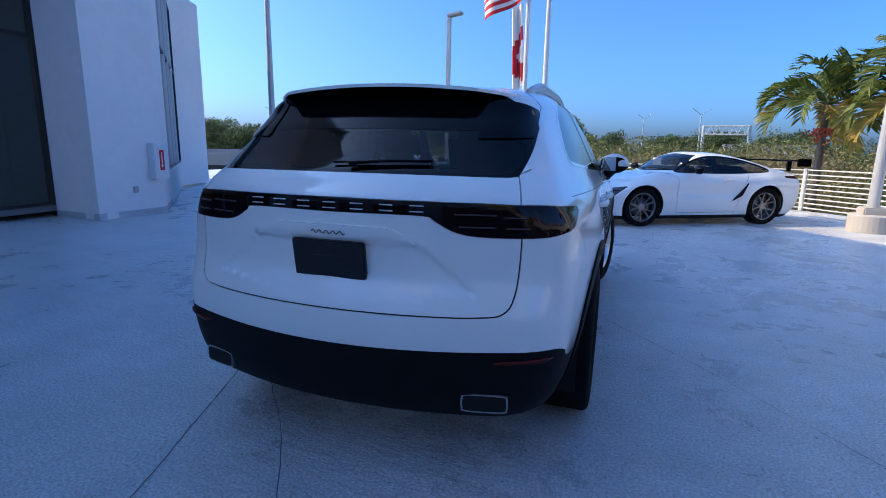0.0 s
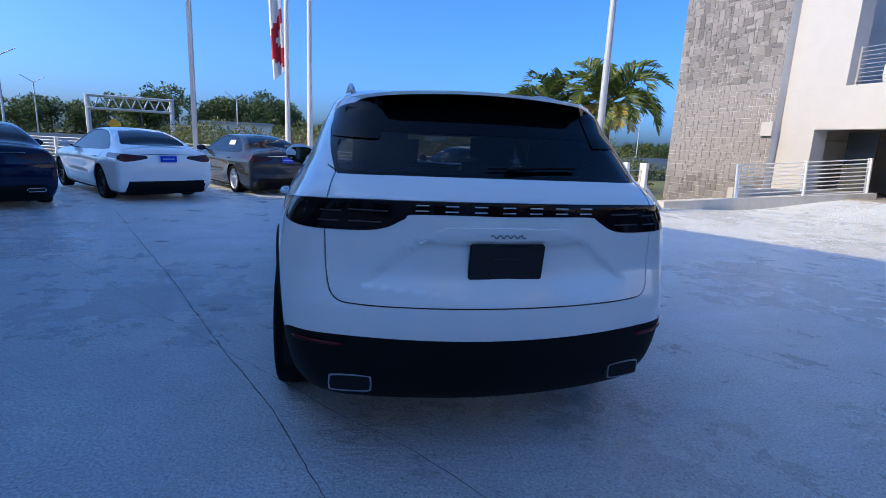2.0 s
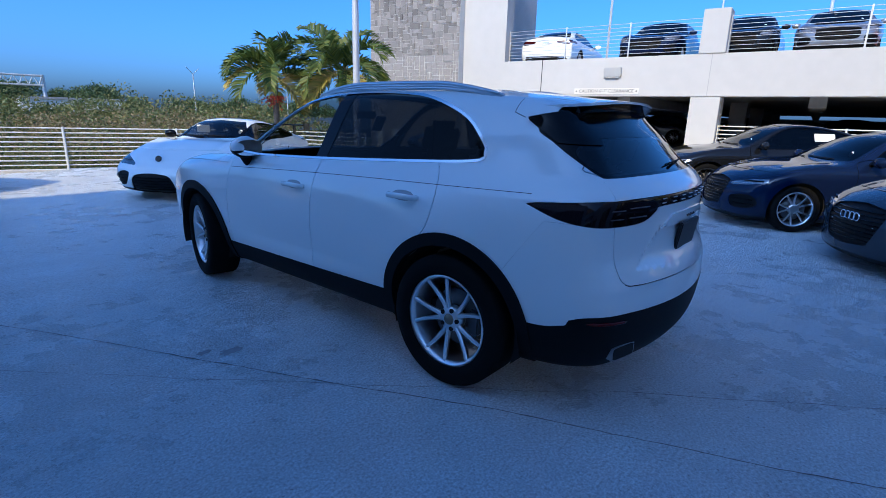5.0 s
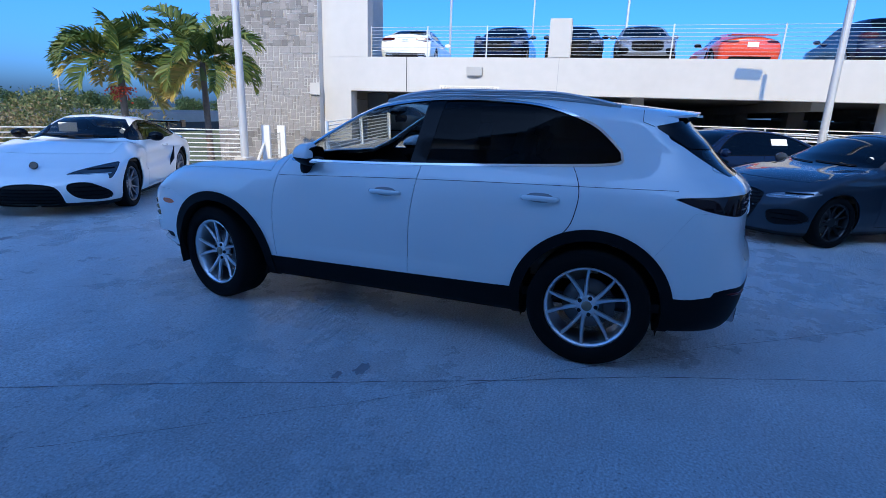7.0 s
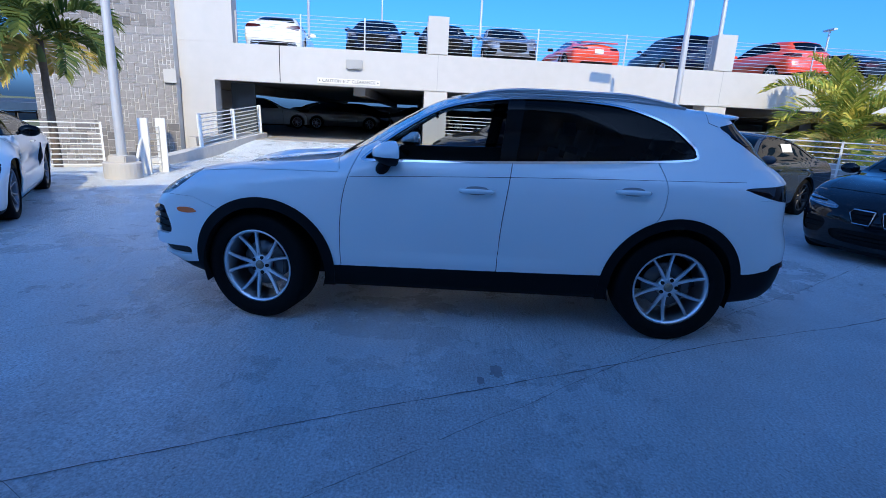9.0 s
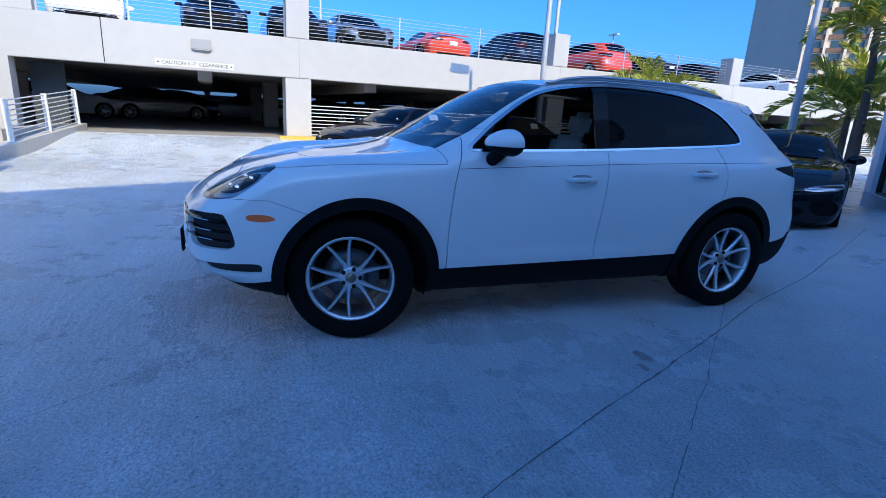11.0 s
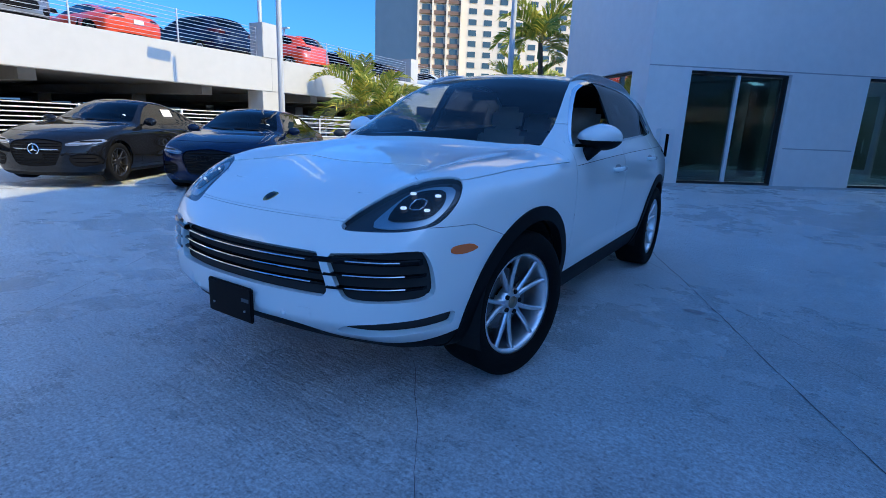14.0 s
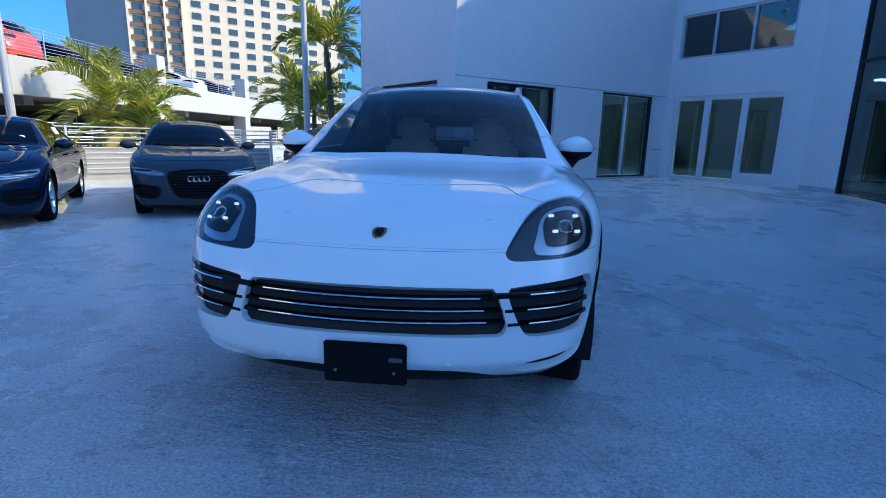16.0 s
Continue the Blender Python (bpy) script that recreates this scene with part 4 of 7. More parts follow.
        for r0, r1 in zip(rows, rows[1:]):
            for q in range(len(r0) - 1):
                bm.faces.new((r0[q], r1[q], r1[q + 1], r0[q + 1]))
        part(nm, bm, mt, suv, smooth=False)
    a, b = tail(0.02, 1.272), tail(0.36, 1.285)
    wp = empty("rear_wiper")
    wp.parent = suv
    part("wiper_arm", sweep(bmesh.new(), [a + Vector((0, -0.02, 0)), (a + b) / 2 + Vector((0, -0.022, 0.006)), b + Vector((0, -0.02, 0.004))], [0.008, 0.005, 0.003], 8), BLACK_PLASTIC, wp, smooth=True)
    part("wiper_blade", sweep(bmesh.new(), [tail(-0.06, 1.274) + Vector((0, -0.012, 0)), tail(0.16, 1.281) + Vector((0, -0.013, 0)), b + Vector((0, -0.014, 0.0))], 0.004, 6), RUBBER, wp)
    # cabin
    CREAM = mat("cream_leather", (0.62, 0.55, 0.46), 0.5, grain=0.06, scale=30, bump=0.08, bscale=120)
    DASH = mat("dash", (0.02, 0.02, 0.022), 0.6)
    part("cabin_floor", box(-0.82, -0.55, 0.36, 0.82, 2.3, 0.42), DASH, suv)
    seat(suv, -0.38, 0.83, CREAM, z=0.47)
    seat(suv, 0.38, 0.83, CREAM, z=0.47)
    for x in (-0.45, 0.45):
        seat(suv, x, -0.02, CREAM, lean=18, z=0.46, name="rear_seat")
    bm = box(-0.80, 1.78, 0.62, 0.80, 2.42, 1.06, bevel=0.09)
    part("dashboard", bm, DASH, suv, smooth=True)
    part("centre_console", box(-0.14, 0.75, 0.42, 0.14, 1.85, 0.72, bevel=0.04), DASH, suv)
    part("screen", box(-0.16, 1.765, 0.86, 0.16, 1.785, 0.98, bevel=0.005), BLACK_GLOSS, suv)
    sw = empty("steering_wheel")
    sw.parent = suv
    sw.matrix_local = Matrix.Translation((-0.38, 1.62, 0.98)) @ Matrix.Rotation(radians(-62), 4, "X")
    bm = bmesh.new()
    n, m2 = 36, 10
    vs = [[bm.verts.new(((0.18 + 0.017 * math.cos(b2)) * math.cos(a2), (0.18 + 0.017 * math.cos(b2)) * math.sin(a2), 0.017 * math.sin(b2))) for b2 in [2 * math.pi * j / m2 for j in range(m2)]] for a2 in [2 * math.pi * i / n for i in range(n)]]
    for i in range(n):
        for j in range(m2):
            bm.faces.new((vs[i][j], vs[(i + 1) % n][j], vs[(i + 1) % n][(j + 1) % m2], vs[i][(j + 1) % m2]))
    part("wheel_rim", bm, DASH, sw, smooth=True)
    for a2 in (90 - 90, 180, 270):
        d = Vector((math.cos(radians(a2)), math.sin(radians(a2)), 0))
        part("wheel_spoke", tube(d * 0.04, d * 0.175, 0.016, 8), STEEL, sw)
    part("wheel_boss", lathe([(-0.03, 0.0), (-0.03, 0.055), (0.02, 0.06), (0.03, 0.05), (0.035, 0.0)], 24, "z"), DASH, sw, smooth=True)
    part("room_mirror", box(-0.11, 1.72, 1.46, 0.11, 1.74, 1.52, bevel=0.01), BLACK_GLOSS, suv)
    p = flank(0.78, 1.44, -1)
    bm = box(-0.004, -0.045, -0.05, 0.0, 0.045, 0.05)
    bmesh.ops.transform(bm, matrix=Matrix.Translation((p.x + 0.03, p.y, p.z)) @ Matrix.Rotation(radians(28), 4, "Y"), verts=bm.verts[:])
    part("window_sticker", bm, mat("paper", (0.8, 0.8, 0.78), 0.8), suv, "small white paper sticker behind the glass")


def hole_width(q, z):
    """How far a closed outline (x, z) reaches out at the height z."""
    out = []
    for (x0, z0), (x1, z1) in zip(q, q[1:] + q[:1]):
        if (z0 - z) * (z1 - z) <= 0 and z0 != z1:
            out.append(x0 + (x1 - x0) * (z - z0) / (z1 - z0))
    return (min(out), max(out)) if len(out) > 1 else (0, 0)


def car_front(car, c, F, hw, paint):
    """Grille ribs, lamp strips, door handles, wipers and small stickers of a parked car."""
    wb = c["wheelbase"]
    nose = lambda x, z: root(F, (x, wb + 2.0, z), (x, wb * 0.6, z))
    flank = lambda y, z, sx: root(F, (sx * 1.4, y, z), (sx * 0.2, y, z))
    for q in c.get("holes", []):
        z0, z1 = min(p[1] for p in q), max(p[1] for p in q)
        wide = min(p[0] for p in q) < 0
        n = max(2, int((z1 - z0) / (0.042 if wide else 0.055)))
        for i in range(1, n):
            z = z0 + (z1 - z0) * i / n
            a, b = hole_width(q, z)
            if wide:
                a = -b
            if b - a < 0.08:
                continue
            for sx in ((1,) if wide else (-1, 1)):
                path = [nose(sx * (a + 0.015 + (b - a - 0.03) * k / 8), z) + Vector((0, -0.012, 0)) for k in range(9)]
                part("grille_rib", ribbon(bmesh.new(), path, 0.014, 0.016), BLACK_GLOSS, car)
    lamp = c["head"]
    lz0, lz1 = min(p[1] for p in lamp), max(p[1] for p in lamp)
    for sx in (-1, 1):
        for f, mt, lb in ((0.30, mat("lamp_silver", (0.55, 0.57, 0.60), 0.35, metal=1.0), "bright strip in the headlight"), (0.62, BLACK_GLOSS, "dark lamp module in the headlight")):
            z = lz0 + (lz1 - lz0) * f
            a, b = hole_width(lamp, z)
            if b - a > 0.1:
                path = [nose(sx * (a + 0.03 + (b - a - 0.06) * k / 8), z + 0.012 * (k / 8 - 0.5)) + Vector((0, 0.002, 0)) for k in range(9)]
                part("lamp_strip", sweep(bmesh.new(), path, 0.007 if f < 0.5 else 0.012, 6), mt, car, lb)
        for q in c.get("doors", []):
            ys = [p[0] for p in q]
            y, z = min(ys) + 0.25 * (max(ys) - min(ys)), c["belt"] - 0.12
            p = flank(y, z, sx)
            bm = sweep(bmesh.new(), [(p.x - sx * 0.004, y + 0.10, z), (p.x + sx * 0.026, y + 0.08, z), (p.x + sx * 0.028, y - 0.08, z), (p.x - sx * 0.004, y - 0.10, z)], [0.010, 0.013, 0.013, 0.010], 8)
            part("door_handle", bm, paint, car, smooth=True)
    # wipers at the foot of the windscreen, a round sticker in its corner
    cowl = min(p[1] for p in c["screen"])
    for x0, x1 in ((-0.50, 0.05), (0.05, 0.58)):
        path = [nose(x0 + (x1 - x0) * k / 8, cowl + 0.015 + 0.02 * k / 8) + Vector((0, 0.008, 0.004)) for k in range(9)]
        part("wiper", sweep(bmesh.new(), path, 0.007, 5), BLACK_PLASTIC, car)
    p = nose(-0.50, cowl + 0.10)
    bm = bmesh.new()
    bmesh.ops.create_circle(bm, cap_ends=True, segments=20, radius=0.045)
    bmesh.ops.transform(bm, matrix=Matrix.Translation((p.x, p.y - 0.03, p.z - 0.004)) @ Matrix.Rotation(radians(-62), 4, "X"), verts=bm.verts[:])
    part("screen_sticker", bm, mat("paper", (0.8, 0.8, 0.78), 0.8), car, "small round white sticker behind the windscreen")


def simple_car(name, c, paint, m, glassmat=None, label="", category="car", rim=None, group="", h=0.045):
    """A parked car seen from some way off: body, glass, lamps, grille, mirrors, wheels."""
    car = empty(name, m)
    tagged(car, label, category, group=group)
    F = car_field(c)
    lo, hi = (-1.1, c["rear"][0][1] - 0.5, 0.08), (1.1, max(p[1] for p in c["nose"]) + 0.2, max(p[1] for p in c["top"]) + 0.1)
    s = Shell(F, lo, hi, h)
    wb, r = c["wheelbase"], c["wheel_r"]
    ring = lambda y0, q: (lambda V: np.maximum(np.sqrt((V[:, 1] - y0) ** 2 + (V[:, 2] - r) ** 2) - q, 0.45 - np.abs(V[:, 0])))
    s.take(ring(0, r + 0.05))
    s.take(ring(wb, r + 0.05))
    g = glassmat or glass("parked_car_glass", (0.40, 0.50, 0.62), 0.10, ior=1.36)
    both("side_glass", *s.take(side_mask(c["dlo"], 0.4)), g, car, F, inset=0.005, flange=0.004)
    if c.get("trim", True):
        both("window_trim", *s.take(side_mask(c["dlo"], 0.4, 0.014)), BLACK_GLOSS, car, F, inset=-0.002)
    panel("windscreen", *s.take(end_mask(c["screen"], c["mid_y"], True)), g, car, F, inset=0.004, flange=0.004)
    panel("rear_window", *s.take(end_mask(c["back"], c["mid_y"], False)), g, car, F, inset=0.004, flange=0.004)
    both("headlight", *s.take(end_mask(c["head"], wb + 0.25, True)), mat("dark_lens", (0.035, 0.038, 0.042), 0.08, coat=1.0) if c.get("dark_lamps") else mat("clear_lens", (0.30, 0.31, 0.33), 0.15, metal=0.6, coat=1.0), car, F, inset=0.002)
    if c.get("tail"):
        both("tail_light", *s.take(end_mask(c["tail"], -0.4, False)), mat("red_lens", (0.035, 0.003, 0.004), 0.12), car, F, inset=0.0)
    for q in c.get("holes", []):
        (both if min(p[0] for p in q) > 0 else panel)("grille", *s.take(end_mask(q, wb + 0.3, True)), BLACK_PLASTIC, car, F, inset=0.02)
    panel("lower_trim", *s.take(lambda V: V[:, 2] - c.get("sill", 0.24) - np.where(V[:, 1] < -0.6, c.get("diffuser", 0.08) * (np.abs(V[:, 0]) < c.get("diffuser_width", 0.62)), 0)), BLACK_PLASTIC, car, F, flange=0.02)
    for q in c.get("doors", []):
        both("door", *s.take(side_mask(q, 0.5), 0.004), paint, car, F)
    panel("bonnet", *s.take(lambda V: np.maximum(np.maximum(c["belt"] - 0.14 - V[:, 2], V[:, 1] - wb - c.get("bonnet", 0.62) + 0.3 * V[:, 0] ** 2), np.maximum(c["cowl"] - 0.2 * V[:, 0] ** 2 - V[:, 1], np.abs(V[:, 0]) - 0.74)), 0.003), paint, car, F)
    panel("body", s.V, s.T, paint, car, F)
    i = Shell(lambda P: F(P) + 0.04, lo, hi, 0.08)
    for q in (ring(0, r + 0.05), ring(wb, r + 0.05), side_mask(c["dlo"], 0.4), end_mask(c["screen"], c["mid_y"], True), end_mask(c["back"], c["mid_y"], False)):
        i.take(q)
    panel("inner_shell", i.V, i.T, mat("headlining", (0.02, 0.02, 0.021), 0.9), car, i.field, flange=0)
    hw = max(p[1] for p in c["width"])
    for x in (-1, 1):
        for y in (0, wb):
            wheel(car, x * (hw - 0.125), y, r, r - 0.09, 5, 0.22, style=c.get("spokes", "double"), rim_mat=rim, cap=False)
        # door mirror
        bm = bmesh.new()
        bmesh.ops.create_uvsphere(bm, u_segments=16, v_segments=10, radius=1)
        for v in bm.verts:
            v.co = Vector((x * (hw + 0.06) + v.co.x * 0.12, c["cowl"] - 0.35 + v.co.y * (0.07 if v.co.y > 0 else 0.03), c["belt"] + 0.06 + v.co.z * 0.075))
        part("mirror", bm, c.get("mirror_mat", paint), car, smooth=True)
        part("mirror_arm", tube((x * (hw - 0.08), c["cowl"] - 0.35, c["belt"] + 0.02), (x * (hw + 0.02), c["cowl"] - 0.35, c["belt"] + 0.05), 0.02), BLACK_PLASTIC, car)
    car_front(car, c, F, hw, paint)
    # front seats and wheel, dim behind the glass
    for x in (-0.38, 0.38):
        bm = bmesh.new()
        add_box(bm, x - 0.24, wb * 0.36, 0.35, x + 0.24, wb * 0.54, 0.55, bevel=0.05)
        add_box(bm, x - 0.23, wb * 0.31, 0.5, x + 0.23, wb * 0.37, 1.02, bevel=0.05)
        add_box(bm, x - 0.13, wb * 0.31, 1.03, x + 0.13, wb * 0.345, 1.2, bevel=0.04)
        part("front_seat", bm, mat("dark_seat", (0.03, 0.03, 0.032), 0.7), car)
    return car


# ---- the deck and the land round it ----
def deck_z(x, y):
    """The deck lies flat round the SUV, rises to the showroom and up a ramp to the garage, and falls a little to the railing."""
    u = min(max((0.5 - y) / 4.5, 0.0), 1.0)
    q = min(max((x + 0.2) / 2.6, 0.0), 1.0)
    z = 0.26 * u * u * (3 - 2 * u) * (1 - q * q * (3 - 2 * q)) - 0.008 * min(max(y - 5.0, 0.0), 15.0)
    q = min(max((x + 2.5) / 2.5, 0.0), 1.0)
    z += 0.024 * min(max(y - 5.5, 0.0), 4.2) * q * q * (3 - 2 * q)
    t = min(max((x - 8.0) / 4.0, 0.0), 1.0)
    return z * (1 - t) + 0.42 * t * t * (3 - 2 * t)


EDGE = [(-30.0, 28.2), (-16.0, 22.3), (3.9, 13.9), (5.4, 11.75), (6.3, 11.3), (12.3, 11.0), (40.0, 11.0)]   # the deck's outer edge


def edge_y(x):
    return float(np.interp(x, [p[0] for p in EDGE], [p[1] for p in EDGE]))


def deck_material():
    m = bpy.data.materials.new("deck_concrete")
    m.use_nodes = True
    nt = m.node_tree
    b = nt.nodes["Principled BSDF"]
    tc = nt.nodes.new("ShaderNodeTexCoord")

    def noise_node(scale, detail=6, rough=0.6, stretch=None):
        n = nt.nodes.new("ShaderNodeTexNoise")
        n.inputs["Scale"].default_value, n.inputs["Detail"].default_value, n.inputs["Roughness"].default_value = scale, detail, rough
        if stretch:
            mp = nt.nodes.new("ShaderNodeMapping")
            mp.inputs["Scale"].default_value = stretch
            mp.inputs["Rotation"].default_value = (0, 0, 0.5)
            nt.links.new(tc.outputs["Object"], mp.inputs[0])
            nt.links.new(mp.outputs[0], n.inputs["Vector"])
        else:
            nt.links.new(tc.outputs["Object"], n.inputs["Vector"])
        return n.outputs[0]

    def ramp(src, a, b_, lo, hi):
        r = nt.nodes.new("ShaderNodeMapRange")
        r.inputs["From Min"].default_value, r.inputs["From Max"].default_value = a, b_
        r.inputs["To Min"].default_value, r.inputs["To Max"].default_value = lo, hi
        nt.links.new(src, r.inputs[0])
        return r.outputs[0]

    def times(p, q):
        mm = nt.nodes.new("ShaderNodeMath")
        mm.operation = "MULTIPLY"
        nt.links.new(p, mm.inputs[0])
        nt.links.new(q, mm.inputs[1])
        return mm.outputs[0]
    big, mid, fine, streak = noise_node(0.35, 5), noise_node(2.2, 8, 0.68), noise_node(70, 4, 0.7), noise_node(1.0, 6, 0.7, (0.25, 2.0, 1))
    grit = noise_node(38, 6, 0.8)
    v = times(times(ramp(big, 0.3, 0.7, 0.86, 1.10), ramp(mid, 0.3, 0.7, 0.85, 1.09)), times(times(ramp(fine, 0.35, 0.65, 0.66, 1.22), ramp(grit, 0.585, 0.65, 1.0, 0.42)), ramp(streak, 0.3, 0.7, 0.93, 1.05)))
    mul = nt.nodes.new("ShaderNodeMix")
    mul.data_type, mul.blend_type = "RGBA", "MULTIPLY"
    mul.inputs[0].default_value = 1
    mul.inputs[6].default_value = (0.72, 0.77, 0.80, 1)
    nt.links.new(v, mul.inputs[7])
    nt.links.new(mul.outputs[2], b.inputs["Base Color"])
    nt.links.new(times(ramp(mid, 0.3, 0.7, 0.85, 1.2), ramp(big, 0.3, 0.7, 0.22, 0.36)), b.inputs["Roughness"])
    bp = nt.nodes.new("ShaderNodeBump")
    bp.inputs["Strength"].default_value, bp.inputs["Distance"].default_value = 1.0, 0.012
    hsum = nt.nodes.new("ShaderNodeMath")
    hsum.operation = "ADD"
    nt.links.new(noise_node(34, 8, 0.7), hsum.inputs[0])
    nt.links.new(ramp(noise_node(7, 8, 0.75, (0.5, 1.6, 1)), 0.3, 0.7, 0.0, 1.6), hsum.inputs[1])
    nt.links.new(hsum.outputs[0], bp.inputs["Height"])
    nt.links.new(bp.outputs[0], b.inputs["Normal"])
    return m


DECK = deck_material()


def build_deck():
    bm = bmesh.new()
    xs = [-22 + i * 0.5 for i in range(73)]
    ys = [-26 + i * 0.5 for i in range(100)]
    g = {}
    for i, x in enumerate(xs):
        edge = edge_y(x) + 0.2
        for j, y in enumerate(ys):
            g[i, j] = bm.verts.new((x, min(y, edge), deck_z(x, min(y, edge))))
    for i in range(len(xs) - 1):
        for j in range(len(ys) - 1):
            q = [g[i, j], g[i + 1, j], g[i + 1, j + 1], g[i, j + 1]]
            if (q[0].co - q[3].co).length > 1e-4 or (q[1].co - q[2].co).length > 1e-4:
                bm.faces.new(q)
    bmesh.ops.remove_doubles(bm, verts=bm.verts[:], dist=1e-4)
    ob = part("pavement", bm, DECK, smooth=True)
    return structure(ob, "grey broom-finished concrete deck with cracks and joints", "pavement")


build_deck()
bm = bmesh.new()
bmesh.ops.create_grid(bm, x_segments=60, y_segments=60, size=700)
for v in bm.verts:
    v.co.z = -2.2 + 0.4 * noise.noise(v.co * 0.02)
GRASS = mat("dry_grass", (0.11, 0.12, 0.045), 0.95, grain=0.35, scale=0.8)
structure(part("ground", bm, GRASS), "dry green and brown verge land reaching to the horizon", "ground")

# ---- garage: s runs along its face, w into it ----
GM = Matrix.Translation((11.50, 9.98, 0)) @ Matrix.Rotation(radians(-84.6), 4, "Z")


def gpart(name, bm, material, parent=None, label=""):
    ob = part(name, bm, material, parent, label)
    if parent is None:
        ob.matrix_world = GM
    return ob


structure(gpart("garage_parapet", box(-3.12, 0, 2.23, 75, 0.35, 3.36, bevel=0.01), GARAGE_WHITE), "white painted concrete parapet of the parking garage", "parapet")
structure(gpart("garage_roof_deck", box(-3.0, 0.35, 2.35, 75, 40, 3.20), mat("garage_concrete", (0.32, 0.31, 0.29), 0.85, grain=0.15, scale=3)), "concrete roof deck of the parking garage", "roof deck")
structure(gpart("garage_floor", box(-3.0, 0.0, 0.0, 75, 40, 0.435), mat("garage_concrete", (0.32, 0.31, 0.29), 0.85)), "concrete floor inside the parking garage", "floor")
structure(gpart("garage_floor", box(-9.0, 6.3, 0.0, -3.0, 40, 0.435), MATS["garage_concrete"]), "concrete floor of the garage behind the tower", "floor")
structure(gpart("garage_roof_deck", box(-9.0, 6.3, 2.35, -3.0, 40, 3.20), MATS["garage_concrete"]), "concrete roof deck behind the tower", "roof deck")
structure(gpart("garage_back_wall", box(-3.0, 39.7, 0.42, 75, 40, 2.05), MATS["garage_concrete"]), "low concrete wall at the garage's back", "wall")
structure(gpart("garage_wall_white", box(-3.12, 0.003, 3.36, -1.42, 0.5, 9.5), GARAGE_WHITE), "white painted wall beside the stone tower", "wall")
for i in range(7):
    s0 = 5.0 + 9.55 * i
    structure(gpart("garage_column", box(s0 - 0.38, 0.03, 0.0, s0 + 0.38, 0.8, 2.25, bevel=0.01), GARAGE_WHITE), "white square concrete garage column", "column")
    ob = gpart("parapet_post", box(s0 - 0.33, -0.02, 3.36, s0 + 0.33, 0.62, 4.5, bevel=0.012), GARAGE_WHITE)
    tagged(ob, "white square post on the garage parapet", "post", group="parapet posts")
    for w0 in (8, 16, 24, 32):
        structure(gpart("garage_column", box(s0 - 0.3, w0, 0.42, s0 + 0.3, w0 + 0.6, 2.35), MATS["garage_concrete"]), "concrete column inside the garage", "column")

# ---- parked cars ----
SEDAN = dict(
    width=[(0.14, 0.82), (0.30, 0.90), (0.55, 0.93), (0.75, 0.93), (0.88, 0.905), (0.96, 0.86), (1.20, 0.70), (1.36, 0.59), (1.5, 0.50)],
    rear=[(0.18, -0.98), (0.35, -1.10), (0.55, -1.13), (0.75, -1.12), (0.95, -1.08), (1.05, -1.02), (1.15, -0.9)],
    nose=[(0.12, 3.70), (0.22, 3.78), (0.50, 3.80), (0.65, 3.77), (0.75, 3.68), (0.9, 3.45), (1.0, 3.2)],
    top=[(-1.2, 1.04), (-1.0, 1.075), (-0.6, 1.11), (-0.45, 1.14), (-0.1, 1.29), (0.3, 1.40), (0.8, 1.455), (1.25, 1.46), (1.6, 1.41), (2.1, 1.20), (2.42, 1.045), (2.6, 1.0), (3.0, 0.945), (3.4, 0.85), (3.7, 0.73), (3.9, 0.6)],
    rear_bow=0.10, rear_round=0.07, nose_bow=0.38, screen_bow=0.18, crown=0.14, base=0.13, wheelbase=2.93, wheel_r=0.335, belt=0.98, flare=0.015, scallop=0.02, tail_taper=0.018, nose_taper=0.04, fender=0.02, mid_y=1.2, cowl=2.35, sill=0.20, diffuser=0.22, diffuser_width=0.76, shoulder=0.05,
    dlo=[(2.05, 0.985), (2.05, 0.985), (1.75, 1.20), (1.5, 1.33), (1.2, 1.385), (0.8, 1.385), (0.4, 1.345), (0.1, 1.26), (-0.15, 1.14), (-0.28, 1.06), (-0.22, 1.03), (0.6, 1.0)],
    screen=[(-0.4, 1.03), (0.6, 1.03), (0.70, 1.05), (0.63, 1.20), (0.52, 1.37), (0.44, 1.40), (-0.4, 1.42)],
    back=[(-0.4, 1.12), (0.5, 1.115), (0.62, 1.13), (0.58, 1.22), (0.48, 1.35), (0.38, 1.385), (-0.4, 1.40)],
    head=[(0.42, 0.655), (0.42, 0.655), (0.55, 0.70), (0.74, 0.735), (0.90, 0.752), (0.90, 0.752), (0.885, 0.70), (0.80, 0.665), (0.60, 0.635), (0.47, 0.632)],
    tail=[(0.38, 0.865), (0.40, 0.915), (0.60, 0.935), (0.86, 0.955), (0.915, 0.93), (0.90, 0.85), (0.80, 0.80), (0.62, 0.815), (0.45, 0.85)],
    holes=[[(-0.3, 0.66), (0.30, 0.66), (0.38, 0.62), (0.34, 0.40), (0.28, 0.36), (-0.3, 0.36)], [(0.50, 0.46), (0.80, 0.48), (0.84, 0.36), (0.56, 0.32)]],
    doors=[[(2.08, 1.05), (2.2, 0.8), (2.24, 0.26), (2.24, 0.26), (1.12, 0.26), (1.12, 0.26), (1.10, 0.7), (1.05, 1.05)], [(1.05, 1.05), (1.10, 0.7), (1.12, 0.26), (1.12, 0.26), (0.42, 0.26), (0.40, 0.45), (0.15, 0.70), (0.0, 0.8), (-0.05, 1.05)]])
NAVY = mat("navy_paint", (0.006, 0.011, 0.04), 0.5, coat=1.0, spec=0.0)
BLACK_CAR = mat("black_paint", (0.008, 0.009, 0.012), 0.5, coat=1.0, spec=0.0)
